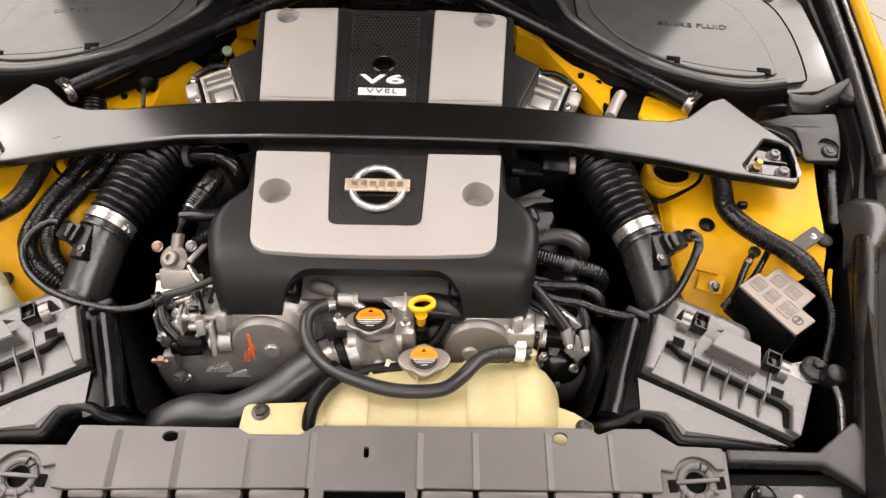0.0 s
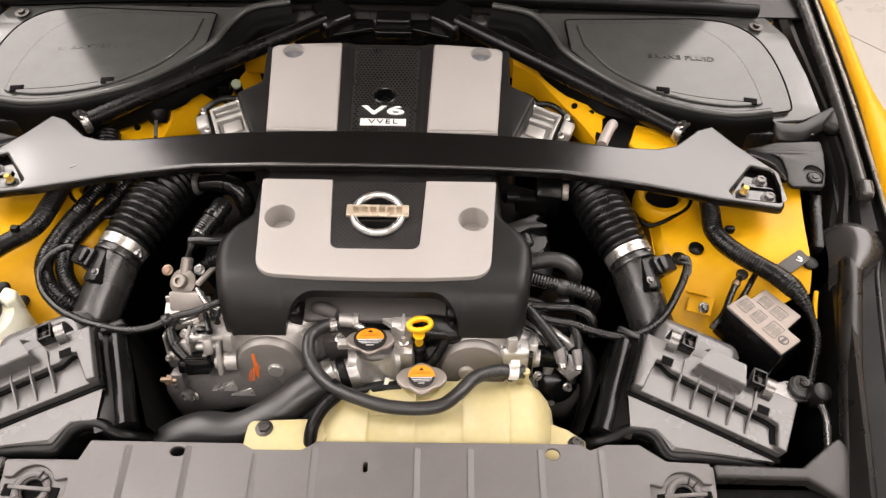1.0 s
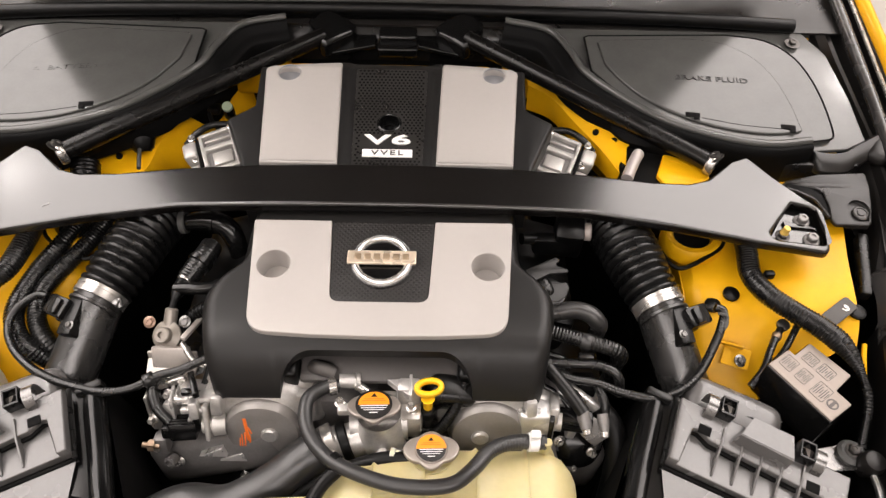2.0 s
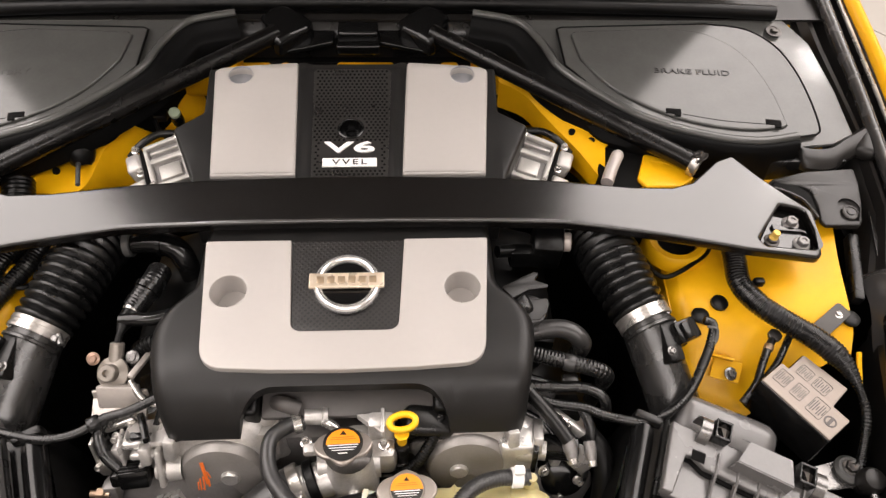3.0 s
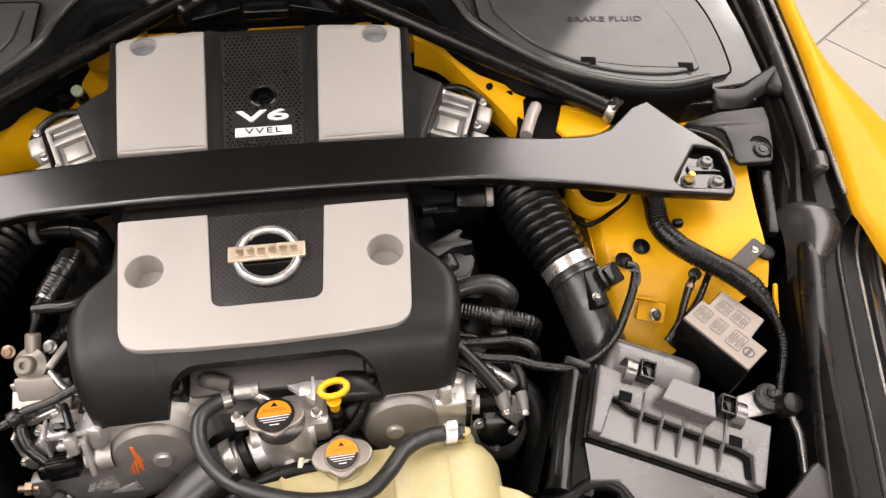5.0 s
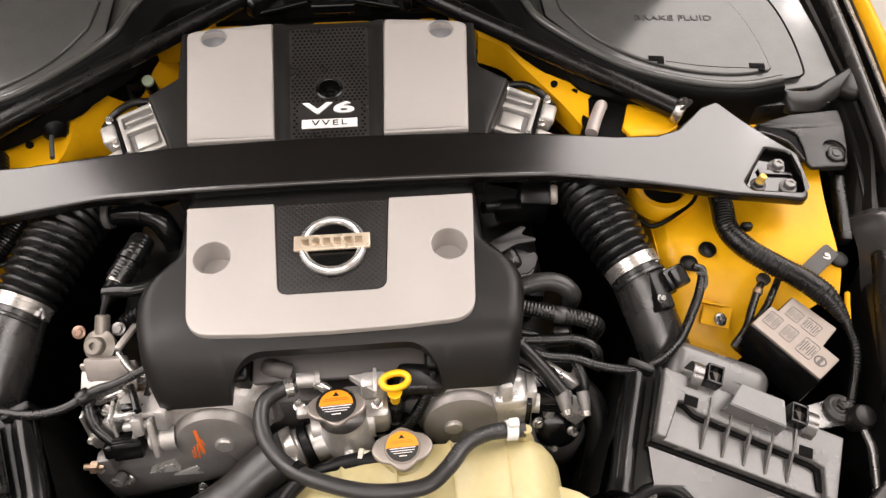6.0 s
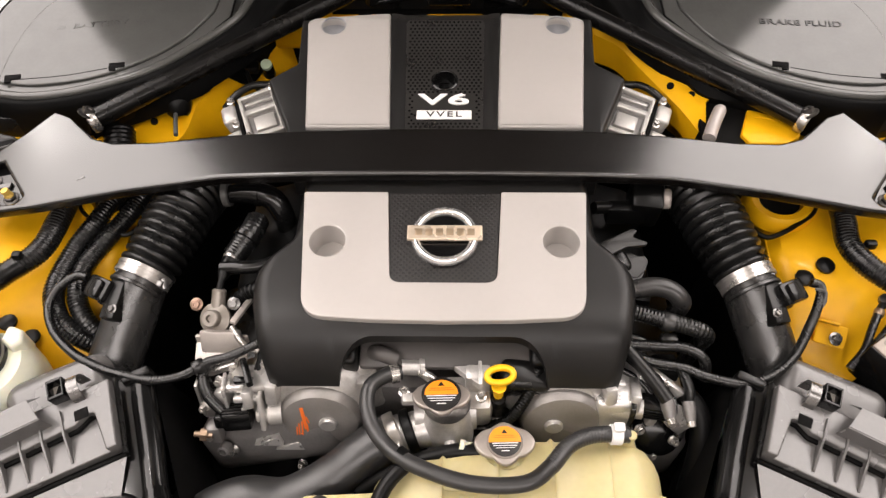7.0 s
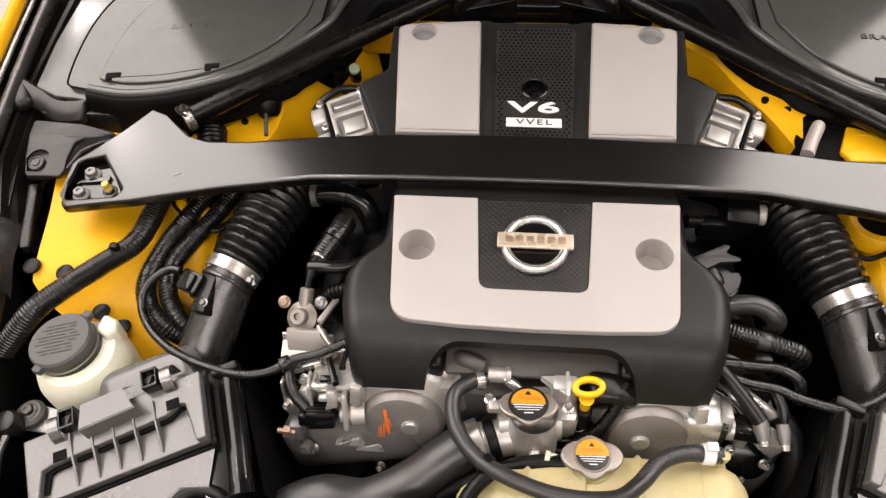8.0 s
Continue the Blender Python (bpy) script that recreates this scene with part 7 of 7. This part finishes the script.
    part("skirt", grid([[tuple(at(p.x, p.y + 0.008, p.z)) for p in skirt], [tuple(at(p.x, p.y + 0.010, -0.16)) for p in skirt]]), GLOSS, b, "black skirt below the edge")
    part("round_column", sweep([at(-0.021, -0.004, -0.034), at(-0.019, 0.03, -0.031), at(-0.016, 0.08, -0.031), at(-0.012, 0.125, -0.031), at(-0.010, 0.150, -0.030)], lambda t: 0.0145 + 0.002 * max(0, t - 0.85) / 0.15, 24), GLOSS, b, "round gloss black column")
    # filler wall whose shadow black keeps the gap unlit
    part("column_wall", grid([[tuple(at(u, v, w)) for v in (-0.01, 0.05, 0.10, 0.155)] for u, w in ((-0.033, -0.034), (-0.036, -0.06), (-0.038, -0.17))]), DARK, b, "wall below the column, blackened for the unlit gap", angle=60)
    part("column_web", grid([[tuple(at(u, v, w)) for v in (-0.004, 0.05, 0.10, 0.148)] for u, w in ((-0.022, -0.026), (0.0, -0.020), (0.024, -0.016))]), GLOSS, b, "black web between column and box")
    part("column_cap", block(0.034, 0.012, 0.020, 0.004, base @ pose(-0.020, 0.002, -0.024), 2), PLASTIC, b, "small black cap block")
    part("side_edge", sweep([at(-0.002, 0.0, -0.004), at(0.0, 0.045, -0.004), at(0.002, 0.09, -0.006)], 0.003, 8), PLASTIC, b)
    part("rear_dome", block(0.125, 0.075, 0.05, 0.020, base @ pose(0.072, 0.022, -0.042, 12, 0, 0), 6), BOX, b, "smooth rear of the box")
    stay = thing("lamp_stay", "black rubber knob with a thin bright stay", "bracket", (s * 0.62, 0.16, 0.70), group="lamp stays")
    part("knob", lathe([(0.010, -0.03), (0.015, -0.012), (0.0155, 0.0), (0.012, 0.007), (0.006, 0.009), (0, 0.009)], 24, pose(s * 0.617, 0.164, 0.722, 10, 0, 0)), TRIM, stay)
    part("stay", sweep([(s * x, y, z) for x, y, z in ((0.616, 0.150, 0.714), (0.616, 0.128, 0.712), (0.613, 0.104, 0.704), (0.609, 0.078, 0.694))], lambda t: 0.0052 + 0.0016 * t, 12), CLIP_METAL, stay, "narrow glossy stay")
    br = thing("box_mount", "metal mounting bracket with a rubber grommet and bolt", "bracket", (s * 0.6, 0.183, 0.68), group="box mounts")
    part("plate", plate([rounded([(-0.045, -0.016), (0.018, -0.02), (0.022, 0.016), (-0.045, 0.012)], 0.006)], 0.004, 0.001), CLIP_METAL, br, "", pose(s * 0.598, 0.183, 0.702, 8, 0, s * 8) @ Matrix.Diagonal((s, 1, 1, 1)))
    part("grommet", lathe([(0.017, 0), (0.018, 0.006), (0.014, 0.010), (0, 0.010)], 24, pose(s * 0.604, 0.184, 0.702)), CAPMAT, br, "grey rubber grommet")
    part("bolt", hexbolt(0.0075, 0.008, 1.4), BOLT_DARK, br, "dark bolt", pose(s * 0.604, 0.184, 0.711))


def relay_box():
    r = thing("relay_box", "black relay box with a silver printed lid label", "relay box", (0.55, 0.24, 0.70))
    e1, e2 = Vector((0.055, -0.08, -0.004)).normalized(), Vector((0.070, 0.048, 0.0)).normalized()
    up = e2.cross(e1)
    up = up if up.z > 0 else -up
    base = Matrix.Translation((0.498, 0.270, 0.778)) @ Matrix((e1, e2, up)).transposed().to_4x4()
    shape = rounded([(0, -0.002), (0.098, -0.002), (0.098, 0.042), (0.075, 0.042), (0.072, 0.077), (0.009, 0.073), (0.010, 0.041), (0, 0.041)], 0.003)
    part("body", plate([shape], 0.062, 0.003), GLOSS, r, "gloss black body", base @ pose(0, 0, -0.001))
    part("lid", plate([rounded([(0.0015, -0.0005), (0.0965, -0.0005), (0.0965, 0.0405), (0.0735, 0.0405), (0.0705, 0.0755), (0.0105, 0.0715), (0.0115, 0.0395), (0.0015, 0.0395)], 0.002)], 0.004, 0.001), LABEL_SILVER, r, "silver label", base @ pose(0, 0, 0.001))
    for u0, u1, v0, v1 in ((0.006, 0.024, 0.012, 0.034), (0.018, 0.036, 0.042, 0.060), (0.030, 0.046, 0.012, 0.034), (0.040, 0.060, 0.042, 0.062), (0.054, 0.074, 0.010, 0.036)):
        loop = rounded([(u0, v0), (u1, v0), (u1, v1), (u0, v1)], 0.003)
        hole = rounded([(u0 + 0.0007, v0 + 0.0007), (u1 - 0.0007, v0 + 0.0007), (u1 - 0.0007, v1 - 0.0007), (u0 + 0.0007, v1 - 0.0007)], 0.0025)
        part("print_frame", plate([loop, hole], 0.0004), INK, r, "", base @ pose(0, 0, 0.0014))
        n = 7
        for k in range(n):
            part("print_line", block((u1 - u0) * 0.06, (v1 - v0) * (0.5, 0.72, 0.62, 0.3, 0.7, 0.66, 0.4)[k], 0.0004, 0), INK, r, "", base @ pose(u0 + (u1 - u0) * (k + 0.75) / (n + 0.5), (v0 + v1) / 2, 0.0013))
    part("print_mark", plate([circle(0.083, 0.02, 0.0075, 20), circle(0.083, 0.02, 0.0055, 20)], 0.0004), INK, r, "round printed mark", base @ pose(0, 0, 0.0014))
    part("print_line", block(0.004, 0.012, 0.0004, 0), INK, r, "", base @ pose(0.083, 0.02, 0.0013))
    t = thing("ground_tab", "small yellow metal tab with a dark screw", "bracket", (0.49, 0.325, 0.715))
    part("tab", plate([rounded([(-0.018, -0.014), (0.018, -0.014), (0.018, 0.014), (-0.018, 0.014)], 0.003)], 0.004, 0.001), YELLOW_BAY, t, "", pose(0.488, 0.317, 0.722, 28, -8, -25))
    part("edge", block(0.030, 0.003, 0.012, 0.001, pose(0.4825, 0.3295, 0.7325, 28, -8, -25)), YELLOW_BAY, t, "yellow folded edge")
    part("screw", hexbolt(0.006, 0.007), CLIP_METAL, t, "dark screw", aim((0.492, 0.311, 0.722), (0.1, -0.45, 0.9)))
    l = thing("ground_lead", "black leads bolted to the yellow wing", "cable", (0.53, 0.32, 0.75))
    part("lead", sweep([(0.541, 0.336, 0.766), (0.530, 0.322, 0.764), (0.518, 0.302, 0.757), (0.506, 0.280, 0.748), (0.488, 0.262, 0.735)], 0.005, 10), LOOM, l)
    part("lead", sweep([(0.560, 0.335, 0.770), (0.548, 0.318, 0.766), (0.534, 0.300, 0.758), (0.512, 0.280, 0.745)], 0.0045, 10), LOOM, l)
    part("lug", lathe([(0.0085, 0), (0.0085, 0.005), (0.005, 0.007), (0, 0.007)], 16, aim((0.543, 0.339, 0.765), (0, -0.2, 1))), BOLT_DARK, l, "dark ring lug")
    part("band", lathe([(0.0055, 0), (0.0062, 0.001), (0.0062, 0.007), (0.0055, 0.008)], 12, aim((0.533, 0.326, 0.765), (-0.5, -0.8, -0.2))), surface_copper, l, "coppery crimp")
    p = thing("harness_strap", "flat grey metal strap under the harness", "bracket", (0.615, 0.36, 0.775))
    part("strap", plate([rounded([(-0.03, -0.011), (0.03, -0.011), (0.03, 0.011), (-0.03, 0.011)], 0.006)], 0.003, 0.001), STRAP, p, "", pose(0.618, 0.352, 0.780, 10, -5, 35))
    part("rivet", hexbolt(0.004, 0.004), STEEL, p, "", pose(0.630, 0.360, 0.780))


def steering_tank():
    t = thing("fluid_reservoir", "milky plastic fluid reservoir with a grey cap", "fluid reservoir", (-0.55, 0.245, 0.66))
    part("tank", lathe([(0.042, -0.10), (0.054, -0.085), (0.058, -0.05), (0.0575, -0.025), (0.053, -0.010), (0.045, 0.0), (0.0, 0.002)], 40, pose(-0.546, 0.243, 0.757)), TANK_WHITE, t)
    part("spout", plate([rounded([(-0.528, 0.296), (-0.507, 0.288), (-0.502, 0.272), (-0.512, 0.262), (-0.530, 0.272)], 0.006)], 0.04, 0.006, 3), TANK_WHITE, t, "milky moulded corner", pose(0, 0, 0.770))
    part("neck", lathe([(0.039, -0.016), (0.039, -0.004)], 36, pose(-0.558, 0.248, 0.766, 0, -5, 0)), GLOSS, t, "dark neck under the cap")
    cap = part("cap", lathe([(0.036, -0.006), (0.0385, 0.0), (0.0385, 0.011), (0.036, 0.014), (0, 0.0145)], 40, pose(-0.560, 0.249, 0.766, 0, -5, 0)), CAPMAT, t, "grey printed cap")
    for a in (70, 250):
        part("lug", block(0.024, 0.012, 0.011, 0.003, pose(-0.560, 0.250, 0.770) @ pose(0, 0, 0, 0, 0, a) @ pose(0.035, 0, 0)), CAPMAT, cap)
    for k in range(9):
        wide = 0.054 - 0.0036 * abs(k - 4) - (0.012 if k in (2, 6) else 0)
        for j, share in enumerate((0.42, 0.3, 0.2) if k % 2 else (0.25, 0.36, 0.31)):
            part("print_line", block(wide * share, 0.0016, 0.0005, 0, pose(-0.560, 0.249, 0.766, 0, -5, 0) @ pose(0, 0, 0.0147, 0, 0, 14) @ pose((j - 1) * wide * 0.34, 0.020 - 0.005 * k, 0)), CAP_INK, cap)


def shroud():
    p = thing("radiator_shroud", "grey-black plastic radiator shroud with pressed ribs", "radiator shroud", (0, 0.03, 0.70))
    edge = [(-0.345, 0.041), (-0.335, 0.067), (-0.149, 0.0655), (-0.135, 0.058), (-0.075, 0.058), (-0.056, 0.069), (0.269, 0.069), (0.282, 0.0615), (0.303, 0.069), (0.344, 0.069), (0.375, 0.049), (0.428, 0.047)]
    arch = [(0.392 + 0.028 * math.cos(radians(a)), 0.0085 + 0.028 * math.sin(radians(a))) for a in range(30, 161, 13)]
    nook = [(0.428, 0.022)] + arch + [(0.350, 0.022), (0.350, -0.004)]
    front = nook + [(0.329, -0.004), (0.066, -0.0015), (0.066, -0.04), (-0.058, -0.04), (-0.058, -0.002), (-0.333, -0.006)] + [(-x, y) for x, y in nook[::-1]] + [(-0.432, 0.042)]
    loop = rounded(edge + front, 0.003, 3)
    slot = rounded([(0.002, 0.032), (0.008, 0.032), (0.008, 0.044), (0.002, 0.044)], 0.0029)
    holes = [slot, [(-0.226 + (x + 0.226) * 1.25, 0.0545 + (y - 0.0565) * 0.8) for x, y in circle(-0.226, 0.0565, 0.0075, 18)], [(x, y * 0.8 + 0.011) for x, y in circle(0.235, 0.0565, 0.009, 18)], [(-0.041, -0.005), (0.052, -0.005), (0.052, -0.03), (-0.041, -0.03)]]
    part("panel", drape(plate([loop] + holes, 0.005, 0.0012), lambda x, y: bay(y)), SHROUD, p, "", angle=50, even=True)
    for x in (-0.285, -0.212, -0.129, -0.0575, 0.0685, 0.134, 0.221, 0.296):
        top = 0.062 if x not in (-0.129,) else 0.052
        prof = plate([[(-0.0042, -0.004), (-0.0040, 0.0016), (-0.0030, 0.0024), (-0.0014, 0.0022), (0.0050, -0.0002), (0.0050, -0.004)]], top + 0.003, 0)
        part("rib", prof, SHROUD, p, "pressed rib", pose(x - 0.001, -0.003, bay(-0.003), 100.2, 0, 0), angle=20)
    segs = [(-0.331, -0.290), (-0.283, -0.217), (-0.210, -0.135), (-0.127, -0.062), (0.070, 0.130), (0.136, 0.217), (0.224, 0.292), (0.299, 0.327)]
    for a, b in segs:
        part("front_fold", block(b - a, 0.012, 0.016, 0.004, pose((a + b) / 2, -0.006, bay(0) - 0.012, 20)), SHROUD, p, "folded front edge")
    # shadow black gives the shade under the shroud
    part("under_shelf", block(0.80, 0.06, 0.01, 0.003, pose(0, -0.035, 0.700)), DARK, p, "shelf below, blackened for the shade under the shroud")
    for s in (-1, 1):
        m = pose(s * 0.392, 0.010, bay(0.01) - 0.006, 10, 0, s * 4)
        floor_loop = rounded(mirror([(0.338, -0.024), (0.430, -0.022), (0.434, 0.046), (0.338, 0.046)], s), 0.004)
        c = part("latch_floor", drape(plate([floor_loop, circle(s * 0.392, 0.010, 0.0125, 28)], 0.004, 0.001), lambda x, y: bay(y) - 0.006), SHROUD, p, "recessed latch platform")
        part("latch", lathe([(0.0225, -0.001), (0.0225, 0.003), (0.0205, 0.0045), (0.0165, 0.0045), (0.0145, 0.003), (0.0135, -0.003)], 36, m), SHROUD, c, "round latch ring")
        part("key", block(0.052, 0.0048, 0.004, 0.001, m @ pose(0, 0, 0.0055)), SHROUD, c, "latch bar")
        part("well", lathe([(0.0128, -0.006), (0, -0.006)], 24, m), DARK, c)
        for k in (-1, 1):
            part("slot", block(0.010, 0.014, 0.003, 0.0005, m @ pose(k * 0.0285, -0.003, 0.001)), DARK, c, "dark square slot")
        for a in (215, 250, 290, 325):
            part("tongue", block(0.012, 0.003, 0.005, 0.001, m @ pose(0, 0, 0, 0, 0, a) @ pose(0.0215, 0, 0.003)), SHROUD, c)
        for a in (40, 65):
            part("tongue", block(0.010, 0.002, 0.003, 0.0006, m @ pose(0, 0, 0, 0, 0, a) @ pose(0.0185, 0, 0.005)), PLASTIC, c)
    for s in (-1, 1):
        g = thing("lamp_bracket", "moulded black lamp bracket beside the shroud", "bracket", (s * 0.52, 0.02, 0.68), group="lamp brackets")
        loop = rounded([(s * x, y) for x, y in ((0.434, 0.050), (0.546, 0.047), (0.590, 0.078), (0.604, 0.086), (0.628, 0.04), (0.640, -0.05), (0.615, -0.04), (0.588, 0.006), (0.551, 0.031), (0.436, 0.033))], 0.006)
        part("bracket", drape(slice_up(plate([loop], 0.02, 0.004), 0, [s * 0.5, s * 0.55, s * 0.6]), lambda x, y: bay(y) - 0.006 - 0.04 * max(0, abs(x) - 0.57)), LAMP_ARM, g, angle=50, even=True)
        part("inner", block(0.14, 0.07, 0.01, 0.004, pose(s * 0.50, -0.022, 0.712, 8)), LAMP_ARM, g, "recessed dark plate")
        part("plug", join(lathe([(0.015, -0.012), (0.015, 0.006), (0.012, 0.008), (0, 0.008)], 24, pose(s * 0.462, -0.012, 0.735, 20)), lathe([(0.0165, -0.004), (0.0175, -0.002), (0.0175, 0.002), (0.0165, 0.004)], 24, pose(s * 0.462, -0.012, 0.735, 20))), GLOSS, g, "round black plug")
        part("screw", hexbolt(0.0055, 0.003), CLIP_METAL, g, "dull screw", pose(s * 0.512, -0.008, 0.722, 10))


engine_block()
for side in (-1, 1):
    casting(side)
    intake_duct(side)
    throttle(side)
    air_box(side)
filler_neck()
tank()
hoses_front()
dipstick()
regulator()
hoses_left()
hoses_right()
rear_details()
relay_box()
steering_tank()
shroud()
floor_tiles(ground)
